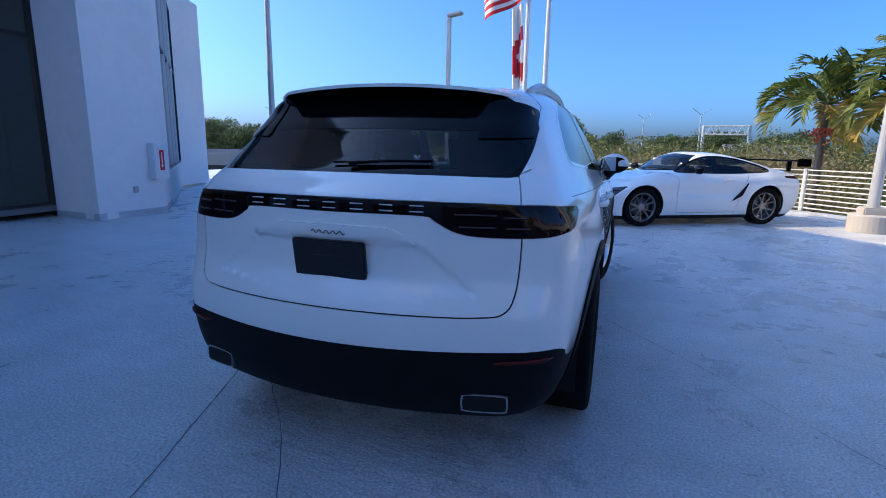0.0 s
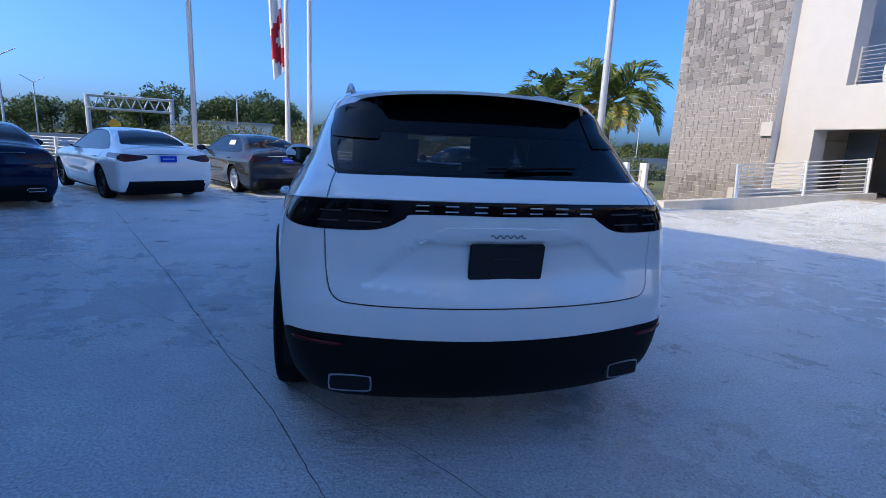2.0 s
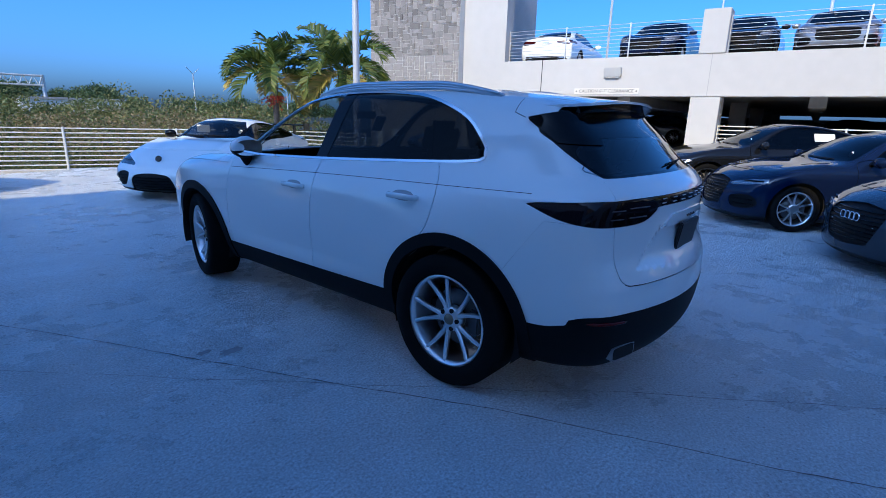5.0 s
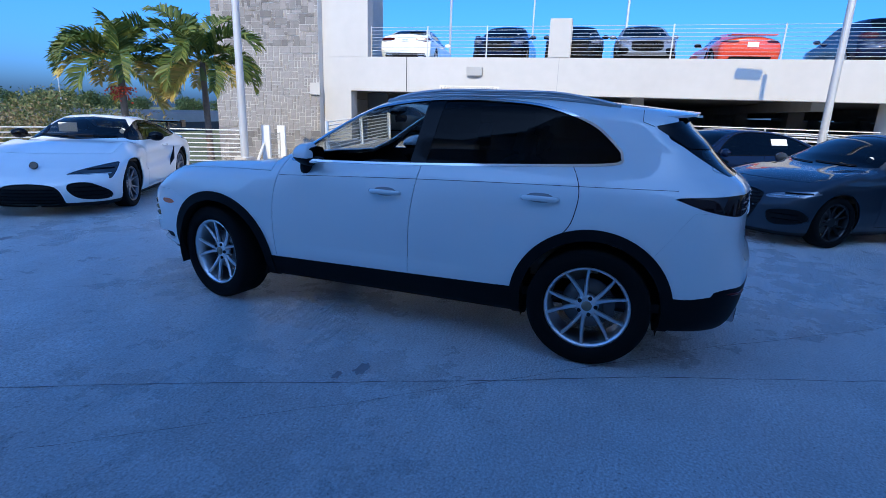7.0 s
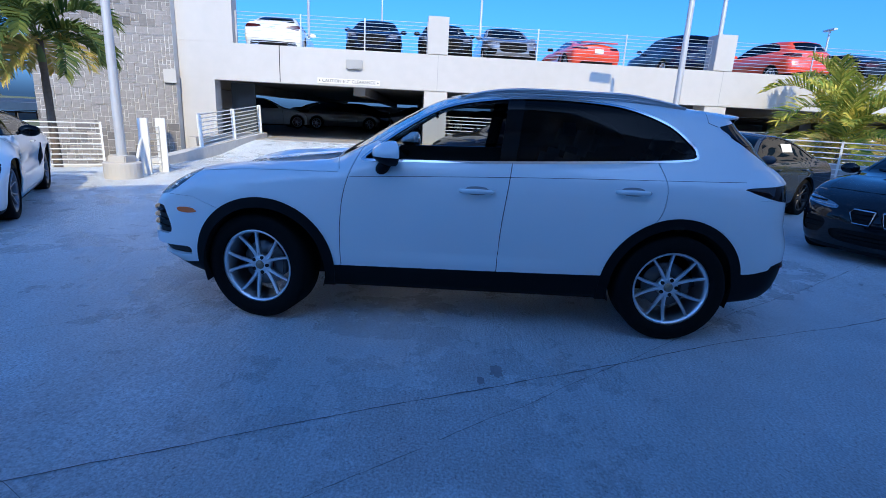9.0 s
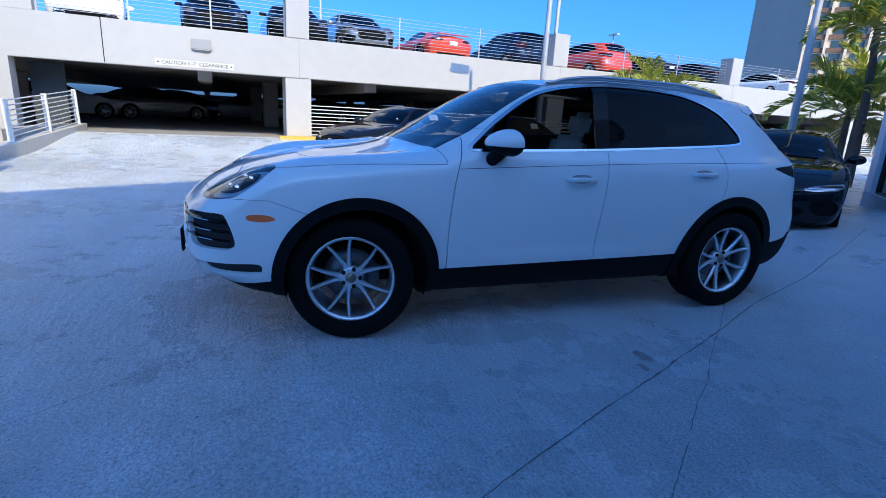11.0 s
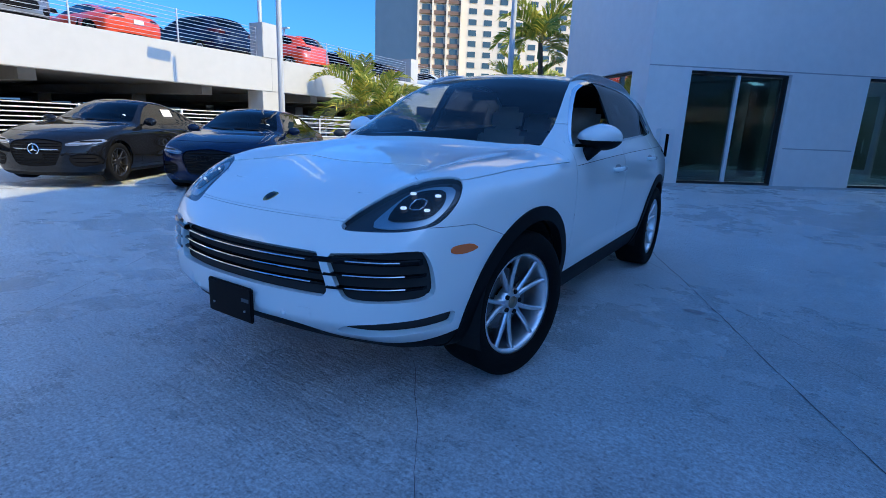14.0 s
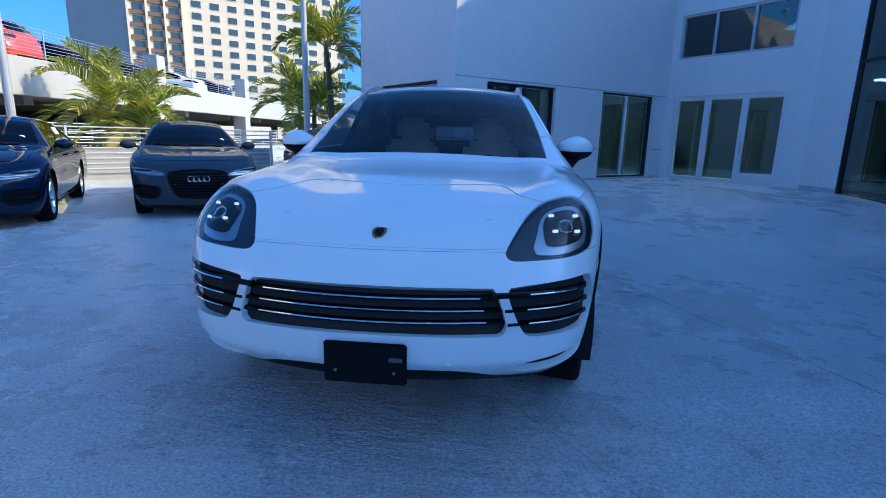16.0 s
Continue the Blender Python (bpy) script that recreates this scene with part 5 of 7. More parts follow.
GREY_CAR = mat("grey_paint", (0.032, 0.040, 0.055), 0.5, metal=0.0, coat=1.0, spec=0.0)
SILVER_CAR = mat("silver_paint", (0.30, 0.31, 0.32), 0.3, metal=0.7, coat=1.0)
RED_CAR = mat("red_paint", (0.58, 0.055, 0.004), 0.3, coat=1.0)
BLACK_RIM = mat("black_rim", (0.03, 0.03, 0.032), 0.3, metal=0.5)
# body kinds
TWIN = {**SEDAN, "holes": [[(0.035, 0.66), (0.25, 0.665), (0.29, 0.62), (0.24, 0.50), (0.07, 0.495)], [(-0.3, 0.40), (0.42, 0.40), (0.36, 0.27), (-0.3, 0.27)], [(0.55, 0.48), (0.82, 0.50), (0.84, 0.34), (0.62, 0.32)]]}
WIDE = {**SEDAN, "holes": [[(-0.3, 0.70), (0.30, 0.70), (0.42, 0.60), (0.33, 0.36), (0.25, 0.31), (-0.3, 0.31)], [(0.52, 0.46), (0.82, 0.50), (0.85, 0.34), (0.58, 0.30)]]}
SMALL = {**WIDE, "wheelbase": 2.65, "nose": [(z, y - 0.30) for z, y in SEDAN["nose"]], "top": [(y if y < 0.5 else y - 0.30 * min(1, (y - 0.5) / 1.0), z) for y, z in SEDAN["top"]],
         "dlo": [(y if y < 0.5 else y - 0.25 * min(1, (y - 0.5) / 1.0), z) for y, z in SEDAN["dlo"]], "mid_y": 0.95, "cowl": 2.06, "width": [(z, w * 0.965) for z, w in SEDAN["width"]],
         "doors": [[(y if y < 0.5 else y - 0.28 * min(1, (y - 0.5) / 1.0), z) for y, z in q] for q in SEDAN["doors"]]}
COUPE = dict(
    width=[(0.10, 0.84), (0.28, 0.90), (0.52, 0.915), (0.70, 0.905), (0.84, 0.85), (0.92, 0.79), (1.08, 0.67), (1.24, 0.54)],
    rear=[(0.15, -0.72), (0.35, -0.88), (0.60, -0.93), (0.85, -0.92), (0.98, -0.88), (1.08, -0.80)],
    nose=[(0.10, 3.30), (0.22, 3.42), (0.38, 3.46), (0.52, 3.42), (0.62, 3.30), (0.8, 2.9)],
    top=[(-1.0, 1.00), (-0.7, 0.985), (-0.45, 1.00), (-0.1, 1.10), (0.3, 1.205), (0.8, 1.285), (1.1, 1.288), (1.35, 1.235), (1.75, 1.03), (1.93, 0.945), (2.3, 0.905), (2.7, 0.83), (3.05, 0.71), (3.3, 0.58), (3.5, 0.46)],
    rear_bow=0.22, nose_bow=0.42, screen_bow=0.26, crown=0.16, bonnet_crown=0.05, base=0.12, wheelbase=2.47, wheel_r=0.335, belt=0.92, flare=0.055, scallop=0.05, tail_taper=0.06, low_taper=0.2, nose_taper=0.05, fender=0.06, mid_y=0.85, cowl=1.85, sill=0.19, diffuser=0.2, shoulder=0.08, spokes="double", bonnet=0.5,
    dlo=[(1.72, 0.935), (1.72, 0.935), (1.45, 1.09), (1.15, 1.185), (0.8, 1.20), (0.4, 1.15), (0.1, 1.07), (-0.1, 0.985), (0.05, 0.95), (0.8, 0.925)],
    screen=[(-0.4, 0.955), (0.55, 0.955), (0.68, 0.965), (0.60, 1.08), (0.47, 1.21), (0.38, 1.235), (-0.4, 1.25)],
    back=[(-0.4, 1.04), (0.4, 1.035), (0.52, 1.05), (0.45, 1.15), (0.35, 1.215), (-0.4, 1.235)],
    head=[(0.36, 0.548), (0.36, 0.548), (0.50, 0.605), (0.72, 0.665), (0.86, 0.695), (0.86, 0.695), (0.875, 0.63), (0.865, 0.52), (0.83, 0.49), (0.80, 0.555), (0.62, 0.545)],
    tail=[(0.40, 0.80), (0.45, 0.86), (0.70, 0.88), (0.84, 0.87), (0.80, 0.81), (0.60, 0.79)],
    holes=[[(-0.3, 0.42), (0.27, 0.42), (0.38, 0.20), (0.32, 0.14), (-0.3, 0.14)], [(0.42, 0.43), (0.64, 0.455), (0.83, 0.34), (0.81, 0.22), (0.52, 0.25)]], mirror_mat=BLACK_GLOSS, dark_lamps=True,
    doors=[[(1.70, 0.98), (1.80, 0.75), (1.82, 0.24), (1.82, 0.24), (0.75, 0.24), (0.62, 0.32), (0.50, 0.7), (0.45, 0.98)]])
TALL = {**SUV, "wheel_r": 0.36, "dlo": DLO, "mid_y": 1.0, "cowl": 2.4, "sill": 0.42, "diffuser": 0.05, "belt": 1.15,
        "screen": [(-0.4, 1.165), (0.6, 1.165), (0.74, 1.18), (0.70, 1.34), (0.60, 1.58), (0.5, 1.62), (-0.4, 1.63)],
        "back": [(-0.4, 1.24), (0.5, 1.24), (0.63, 1.25), (0.60, 1.42), (0.52, 1.54), (-0.4, 1.56)],
        "head": [(0.56, 0.80), (0.62, 0.90), (0.80, 0.94), (0.92, 0.92), (0.92, 0.86), (0.75, 0.80)],
        "tail": [(0.52, 1.00), (0.55, 1.12), (0.80, 1.14), (0.92, 1.12), (0.9, 1.02), (0.7, 0.98)],
        "holes": [[(-0.3, 0.85), (0.42, 0.85), (0.48, 0.78), (0.42, 0.56), (-0.3, 0.54)], [(0.58, 0.62), (0.86, 0.64), (0.88, 0.48), (0.62, 0.46)]], "doors": []}


def stand(x, y, rz):
    return pose(x, y, deck_z(x, y), 0, 0, rz)


def repaint(src, m, old, paint, label, group=""):
    c = copy_thing(src, m)
    tagged(c, label, group=group)
    for o in c.children:
        if o.data and o.data.materials and o.data.materials[0] == old and paint != old:
            o.data = o.data.copy()
            o.data.materials[0] = paint
        if o.name.split(".")[0] == "dealer_plate":
            o.data = o.data.copy()
            o.data.materials[0] = PAPER
            o["label"] = "pale number plate"
    return c


def tail_plate(car, y, z, material, label, size=(0.155, 0.062)):
    pt = part("dealer_plate", box(-size[0], -0.012, -size[1], size[0], 0.006, size[1], bevel=0.004), material, car, label)
    pt.location = (0, y, z)
    part("lettering_bar", box(-size[0] * 0.75, -0.0145, -0.012, size[0] * 0.75, -0.012, 0.016), mat("plate_pale", (0.35, 0.45, 0.75), 0.5), pt)


BLUE_PLATE = mat("blue_plate", (0.02, 0.05, 0.55), 0.4)
PAPER = mat("paper", (0.8, 0.8, 0.78), 0.8)
suv = build_suv(pose(-1.01, 2.57, 0, 0, 0, 0.8))
CARS = "parked cars"
navy = simple_car("sedan", TWIN, NAVY, stand(-7.77, 9.98, 33.0), label="dark navy sedan with a blue dealer plate by the railing", group=CARS, h=0.05)
white = simple_car("sedan", TWIN, WHITE_PAINT, stand(-5.80, 11.95, 38.0), label="white sedan with a blue dealer plate by the railing", group=CARS, h=0.05, rim=BLACK_RIM)
third = repaint(navy, stand(-3.55, 13.85, 32.0), NAVY, GREY_CAR, "dark grey sedan parked beside the flagpoles", CARS)
for c in (navy, white, third):
    tail_plate(c, -1.135, 0.86, BLUE_PLATE, "blue dealer plate in place of a number plate")
    for sx in (-1, 1) if c is navy else ():
        part("exhaust_tip", box(sx * 0.60 - 0.13, -1.115, 0.30, sx * 0.60 + 0.13, -1.02, 0.37, bevel=0.02), CHROME, c)
        part("exhaust_bore", box(sx * 0.60 - 0.115, -1.12, 0.312, sx * 0.60 + 0.115, -1.11, 0.358, bevel=0.004), GAP_DARK, c)
    part("boot_strip", box(-0.5, -1.125, 0.945, 0.5, -1.105, 0.955), CHROME, c)
coupe = simple_car("sports_coupe", COUPE, WHITE_PAINT, stand(1.97, 11.38, 122.0), label="white two-seat sports coupe with a black rear wing by the railing", category="sports car", group=CARS, h=0.04, glassmat=glass("coupe_glass", (0.8, 0.86, 0.9), 0.45), rim=mat("machined_rim", (0.22, 0.22, 0.23), 0.3, metal=0.8))
wing = part("rear_wing", box(-0.78, -0.98, 1.14, 0.78, -0.72, 1.17, bevel=0.01), BLACK_GLOSS, coupe, "gloss black rear wing")
for sx in (-1, 1):
    part("end_plate", box(sx * 0.78 - 0.01, -1.0, 1.05, sx * 0.78 + 0.01, -0.70, 1.19, bevel=0.004), BLACK_GLOSS, wing)
    part("wing_stay", box(sx * 0.5 - 0.015, -0.85, 0.95, sx * 0.5 + 0.015, -0.76, 1.15), BLACK_GLOSS, wing)
    bm = bmesh.new()
    sweep(bm, [(sx * 0.90, 0.75, 0.42), (sx * 0.915, 0.55, 0.55), (sx * 0.915, 0.42, 0.75)], [0.01, 0.035, 0.012], 8)
    part("side_scoop", bm, BLACK_PLASTIC, coupe)
part("bonnet_badge", tube((0, 3.18, 0.655), (0, 3.20, 0.665), 0.05, 20), BLACK_GLOSS, coupe)
part("screen_paper", box(0.18, 1.30, 1.00, 0.44, 1.31, 1.14, m=Matrix.Translation((0, 0.15, 0.02)) @ Matrix.Rotation(radians(0), 4, "X")), PAPER, coupe, "white paper behind the windscreen")
merc = simple_car("sedan", SMALL, BLACK_CAR, stand(9.1, 1.75, 34.8), label="black compact sedan standing in the sun by the garage", group=CARS, h=0.05, rim=BLACK_RIM)
bm = bmesh.new()
sweep(bm, [(0.085 * math.cos(2 * math.pi * i / 28), 3.475, 0.565 + 0.085 * math.sin(2 * math.pi * i / 28)) for i in range(29)], 0.010, 6)
for a in (90, 210, 330):
    sweep(bm, [(0, 3.475, 0.565), (0.083 * math.cos(radians(a)), 3.475, 0.565 + 0.083 * math.sin(radians(a)))], [0.016, 0.006], 6)
part("nose_star", bm, CHROME, merc, "round chrome emblem in the grille")
for sx in (-1, 1):
    part("grille_bar", sweep(bmesh.new(), [(sx * 0.10, 3.47, 0.565), (sx * 0.24, 3.45, 0.565), (sx * 0.36, 3.42, 0.567)], [0.011, 0.012, 0.009], 6), CHROME, merc)
part("number_plate", box(-0.15, 3.475, 0.40, 0.15, 3.49, 0.49, bevel=0.004), BLACK_PLASTIC, merc)
a6 = simple_car("sedan", WIDE, NAVY, stand(7.2, -0.19, 34.8), label="dark navy sedan with a wide black grille, half in shade", group=CARS, h=0.05)
a3 = repaint(merc, stand(4.95, -1.82, 34.8), BLACK_CAR, GREY_CAR, "dark grey compact sedan parked in shade", CARS)
for o in list(a3.children):
    if o.name.split(".")[0] in ("nose_star", "grille_bar", "number_plate"):
        bpy.data.objects.remove(o)
for c, y in ((a6, 3.80), (a3, 3.47)):
    for k in range(4):
        bm = bmesh.new()
        n = 20
        sweep(bm, [(-0.105 + 0.07 * k + 0.042 * math.cos(2 * math.pi * i / n), y, 0.585 + 0.042 * math.sin(2 * math.pi * i / n)) for i in range(n + 1)], 0.006, 5)
        part("grille_ring", bm, BLACK_GLOSS if c is a6 else CHROME, c, "plain ring on the grille")
    part("grille_bar", box(-0.33, y - 0.045, 0.50, 0.33, y - 0.03, 0.51), BLACK_GLOSS if c is a6 else CHROME, c)
bmw = simple_car("sedan", TWIN, BLACK_CAR, stand(2.57, -3.8, 34.8), label="black sedan with twin chrome-rimmed grilles by the showroom corner", group=CARS, h=0.05, rim=BLACK_RIM)
for sx in (-1, 1):
    bm = bmesh.new()
    sweep(bm, [(sx * x, 3.79 - 0.38 * x * x, z) for x, z in ((0.035, 0.66), (0.25, 0.665), (0.29, 0.62), (0.24, 0.50), (0.07, 0.495), (0.035, 0.66))], 0.008, 6)
    part("grille_surround", bm, CHROME, bmw, "chrome grille surround")
for c, wbx in ((merc, -0.68), (a6, -0.70), (a3, -0.68), (third, -0.70)):
    part("window_paper", box(wbx, 0.35, 1.10, wbx + 0.004, 0.72, 1.30, m=Matrix.Translation((wbx, 0, 1.2)) @ Matrix.Rotation(radians(25), 4, "Y") @ Matrix.Translation((-wbx, 0, -1.2))), PAPER, c, "white paper sheet behind the rear side glass")

# cars on the garage roof and inside the garage
ROOFCARS = "cars on the garage roof"


def roof_at(x, y, rz):
    return pose(x, y, 3.201, 0, 0, rz)


tall = simple_car("suv", TALL, NAVY, roof_at(17.08, 7.71, 95.4), label="dark SUV facing the parapet on the garage roof", category="SUV", group=ROOFCARS, h=0.06)
repaint(tall, roof_at(17.3, 5.13, 95.4), NAVY, BLACK_CAR, "black SUV facing the parapet on the garage roof", ROOFCARS)
repaint(tall, roof_at(17.55, 2.8, 95.4), NAVY, SILVER_CAR, "silver SUV facing the parapet on the garage roof", ROOFCARS)
repaint(tall, roof_at(15.6, -4.4, -84), NAVY, NAVY, "dark blue SUV with its tail to the parapet", ROOFCARS)
repaint(tall, roof_at(15.9, -8.6, -80), NAVY, RED_CAR, "red SUV with its tail to the parapet", ROOFCARS)
repaint(navy, roof_at(16.4, -11.6, -82), NAVY, BLACK_CAR, "black sedan with its tail to the parapet", ROOFCARS)
repaint(navy, roof_at(16.8, -15.5, -82), NAVY, GREY_CAR, "dark grey sedan with its tail to the parapet", ROOFCARS)
repaint(navy, roof_at(17.6, -21.5, -82), NAVY, WHITE_PAINT, "white sedan with its tail to the parapet", ROOFCARS)
repaint(navy, roof_at(17.9, -25.0, -82), NAVY, NAVY, "blue sedan with its tail to the parapet", ROOFCARS)
repaint(navy, roof_at(13.75, 10.78, -80), NAVY, WHITE_PAINT, "white sedan standing slantwise with its tail to the parapet", ROOFCARS)
redc = repaint(coupe, roof_at(14.85, -0.45, -80), WHITE_PAINT, RED_CAR, "red sports coupe with its tail to the parapet", ROOFCARS)
for o in [c for c in redc.children if c.name.split(".")[0] == "rear_wing"]:
    for q in list(o.children):
        bpy.data.objects.remove(q)
    bpy.data.objects.remove(o)
part("number_plate", box(-0.16, -0.95, 0.66, 0.16, -0.93, 0.80, bevel=0.004), PAPER, redc, "pale number plate")
part("boot_spoiler", box(-0.66, -0.96, 1.005, 0.66, -0.78, 1.04, bevel=0.012), RED_CAR, redc)
INGARAGE = "cars inside the garage"
for x, y, rz, pt, lb in ((20.8, 15.6, -150, WHITE_PAINT, "white sedan inside the garage"), (22.8, 12.2, -150, SILVER_CAR, "silver sedan inside the garage"), (26, 9.5, 6, BLACK_CAR, "black sedan inside the garage"), (29, 6.0, 6, SILVER_CAR, "silver sedan deep inside the garage"), (30, 1.5, 6, BLACK_CAR, "black sedan deep inside the garage")):
    repaint(navy, pose(x, y, 0.436, 0, 0, rz), NAVY, pt, lb, INGARAGE)
for x, y, rz, pt, lb in ((-25, 57.5, -76, BLACK_CAR, "dark car on the far highway"), (-38, 53.5, 104, SILVER_CAR, "silver car on the far highway"), (-19, 59, -76, WHITE_PAINT, "white car on the far highway"), (-44, 56, 104, WHITE_PAINT, "white car on the far highway")):
    repaint(navy, pose(x, y, -0.749, 0, 0, rz), NAVY, pt, lb, "cars on the highway")


# ---- stone tower: ashlar blocks of its own on the near face ----
rnd = random.Random(4)
STONE = mat("stone_grey", (0.215, 0.205, 0.195), 0.9, grain=0.22, scale=14, bump=0.6, bscale=30)
_nt = STONE.node_tree
_g, _r, _m = _nt.nodes.new("ShaderNodeNewGeometry"), _nt.nodes.new("ShaderNodeMapRange"), _nt.nodes.new("ShaderNodeMix")
_m.data_type, _m.blend_type = "RGBA", "MULTIPLY"
_m.inputs[0].default_value = 1.0
_r.inputs["To Min"].default_value, _r.inputs["To Max"].default_value = 0.66, 1.34
_b = _nt.nodes["Principled BSDF"]
_nt.links.new(_g.outputs["Random Per Island"], _r.inputs[0])
_nt.links.new(_b.inputs["Base Color"].links[0].from_socket, _m.inputs[6])
_nt.links.new(_r.outputs[0], _m.inputs[7])
_nt.links.new(_m.outputs[2], _b.inputs["Base Color"])
MORTAR = mat("mortar", (0.56, 0.55, 0.52), 0.95, grain=0.1, scale=20)
TA, TB = Vector((10.52, 17.30, 0)), Vector((10.93, 13.07, 0))
TD = (TB - TA).normalized()
TN = Vector((TD.y, -TD.x, 0))
TL = (TB - TA).length
TBK = Vector((0.9956, 0.0941, 0)) * 6.0
tower = part("stone_tower", prism([tuple((TA)[:2]), tuple((TB)[:2]), tuple((TB + TBK)[:2]), tuple((TA + TBK)[:2])], -2.3, 11.5), MORTAR)
structure(tower, "stair tower clad in grey ashlar stone", "tower")
TM = Matrix(((TD.x, TN.x, 0, TA.x), (TD.y, TN.y, 0, TA.y), (0, 0, 1, 0), (0, 0, 0, 1)))
far = bmesh.new()
stones = {}


def stone_mesh(w, h):
    key = (round(w, 2), round(h, 2), rnd.randrange(5))
    if key not in stones:
        bm = box(0.008, -0.02, 0.008, w - 0.008, 0.009 + 0.003 * key[2], h - 0.008)
        for v in bm.verts:
            if v.co.y > 0:
                v.co += Vector((rnd.uniform(-0.006, 0.006), rnd.uniform(-0.005, 0.006), rnd.uniform(-0.005, 0.005)))
                v.co.x += 0.005 if v.co.x < w / 2 else -0.005
        me = bpy.data.meshes.new("stone")
        bm.to_mesh(me)
        bm.free()
        me.materials.append(STONE)
        stones[key] = me
    return stones[key]


# interlocking ashlar on a module: each free cell takes the largest stone drawn that fits
CELL, NX, NZ = TL / 36, 36, 78
taken, made = set(), 0
for cz in range(NZ):
    for cx in range(NX):
        if (cx, cz) in taken:
            continue
        for sw, sh in rnd.sample(((2, 2), (3, 2), (2, 1), (1, 2), (3, 1), (2, 3), (1, 1), (4, 2)), 8) + [(1, 1)]:
            cells = [(cx + a, cz + b) for a in range(sw) for b in range(sh)]
            if all(q not in taken and q[0] < NX for q in cells):
                break
        taken.update(cells)
        x, zz, w, hgt = cx * CELL, -0.6 + cz * CELL, sw * CELL, sh * CELL
        if made < 300 and 0.6 < zz < 3.6:
            ob = new("stone", stone_mesh(w, hgt))
            ob.parent = tower
            ob.matrix_basis = TM @ Matrix.Translation((x, 0, zz))
            made += 1
        else:
            add_box(far, x + 0.008, -0.02, zz + 0.008, x + w - 0.008, 0.012 + rnd.uniform(-0.004, 0.008), zz + hgt - 0.008, m=TM)
tagged(part("stone_courses", far, STONE, tower), "grey ashlar stones further up the tower", kind="stuff")
part("corner_block", box(TL - 0.32, 0.0, 2.05, TL + 0.06, 0.10, 2.45, m=TM), GARAGE_WHITE, tower, "smooth pale block at the tower's corner")

# ---- garage trim ----
gs = lambda s0, w0, z0: GM @ Vector((s0, w0, z0))
part("garage_joint", box(-0.012, -0.003, 2.25, 0.012, 0.02, 3.36, m=GM), GAP_DARK)
structure(bpy.data.objects["garage_joint"], "dark joint between parapet panels", "joint")
for s0 in (5.03, 14.6, 24.1):
    structure(part("garage_joint", box(s0 - 0.008, -0.003, 2.25, s0 + 0.008, 0.02, 3.36, m=GM), mat("joint_grey", (0.35, 0.35, 0.34), 0.9)), "grey joint between parapet panels", "joint")
structure(part("tower_canopy", box(-1.42, 0.3, 6.2, 0.0, 5, 6.6, m=GM), mat("garage_concrete", (0.32, 0.31, 0.29), 0.85)), "concrete stair roof slab by the tower", "roof slab")
structure(part("garage_wall_side", box(-3.1, 0.0, -0.5, -2.05, 0.5, 2.25, m=GM), GARAGE_WHITE), "white wall under the garage parapet", "wall")
door = part("service_door", box(-1.95, 1.2, 0.42, -1.15, 1.26, 2.2, m=GM), mat("door_dark", (0.05, 0.06, 0.07), 0.5))
tagged(door, "dark metal door in the garage", "door")
for i in range(14):
    structure(part("garage_beam", box(-3 + i * 5.2, 1.2, 2.0, -2.6 + i * 5.2, 39, 2.36, m=GM), MATS["garage_concrete"]), "concrete ceiling beam in the garage", "beam")
structure(part("garage_end_wall", box(-9.0, 6.3, 0.435, -8.8, 39, 1.35, m=GM), MATS["garage_concrete"]), "low concrete wall at the garage's end", "wall")
# lamp on the parapet
lm = empty("wall_lamp")
tagged(lm, "grey metal wall pack lamp on the parapet", "wall lamp")
bm = box(2.10, -0.16, 2.78, 2.62, 0.0, 3.06, bevel=0.02)
for v in bm.verts:
    if v.co.z < 2.9 and v.co.y < -0.08:
        v.co.y += 0.06
bmesh.ops.transform(bm, matrix=GM, verts=bm.verts[:])
part("housing", bm, mat("lamp_grey", (0.42, 0.42, 0.41), 0.6), lm)
part("lens", box(2.16, -0.10, 2.772, 2.56, -0.02, 2.784, m=GM), mat("lamp_lens", (0.6, 0.6, 0.58), 0.3), lm)
# the height sign, lettered
sg = empty("clearance_sign")
tagged(sg, "white strip sign with dark lettering on the parapet", "sign")
sg.matrix_world = GM @ Matrix.Translation((2.18, -0.012, 2.38)) @ Matrix.Rotation(radians(90), 4, "X")
part("board", box(-1.0, -0.085, -0.006, 1.0, 0.085, 0.006), mat("sign_cream", (0.62, 0.60, 0.54), 0.7), sg)
cu = bpy.data.curves.new("lettering", "FONT")
cu.body, cu.size, cu.align_x, cu.align_y, cu.extrude = "CAUTION 6'-7\" CLEARANCE", 0.135, "CENTER", "CENTER", 0.002
tx = new("lettering", cu)
tx.parent = sg
tx.location = (0, 0, 0.008)
cu.materials.append(mat("sign_ink", (0.03, 0.03, 0.03), 0.7))
for x in (-0.93, 0.93):
    part("dot", box(x - 0.02, -0.02, 0.005, x + 0.02, 0.02, 0.009, m=Matrix.Translation((x, 0, 0)) @ Matrix.Rotation(radians(45), 4, "Z") @ Matrix.Translation((-x, 0, 0))), MATS["sign_ink"], sg)


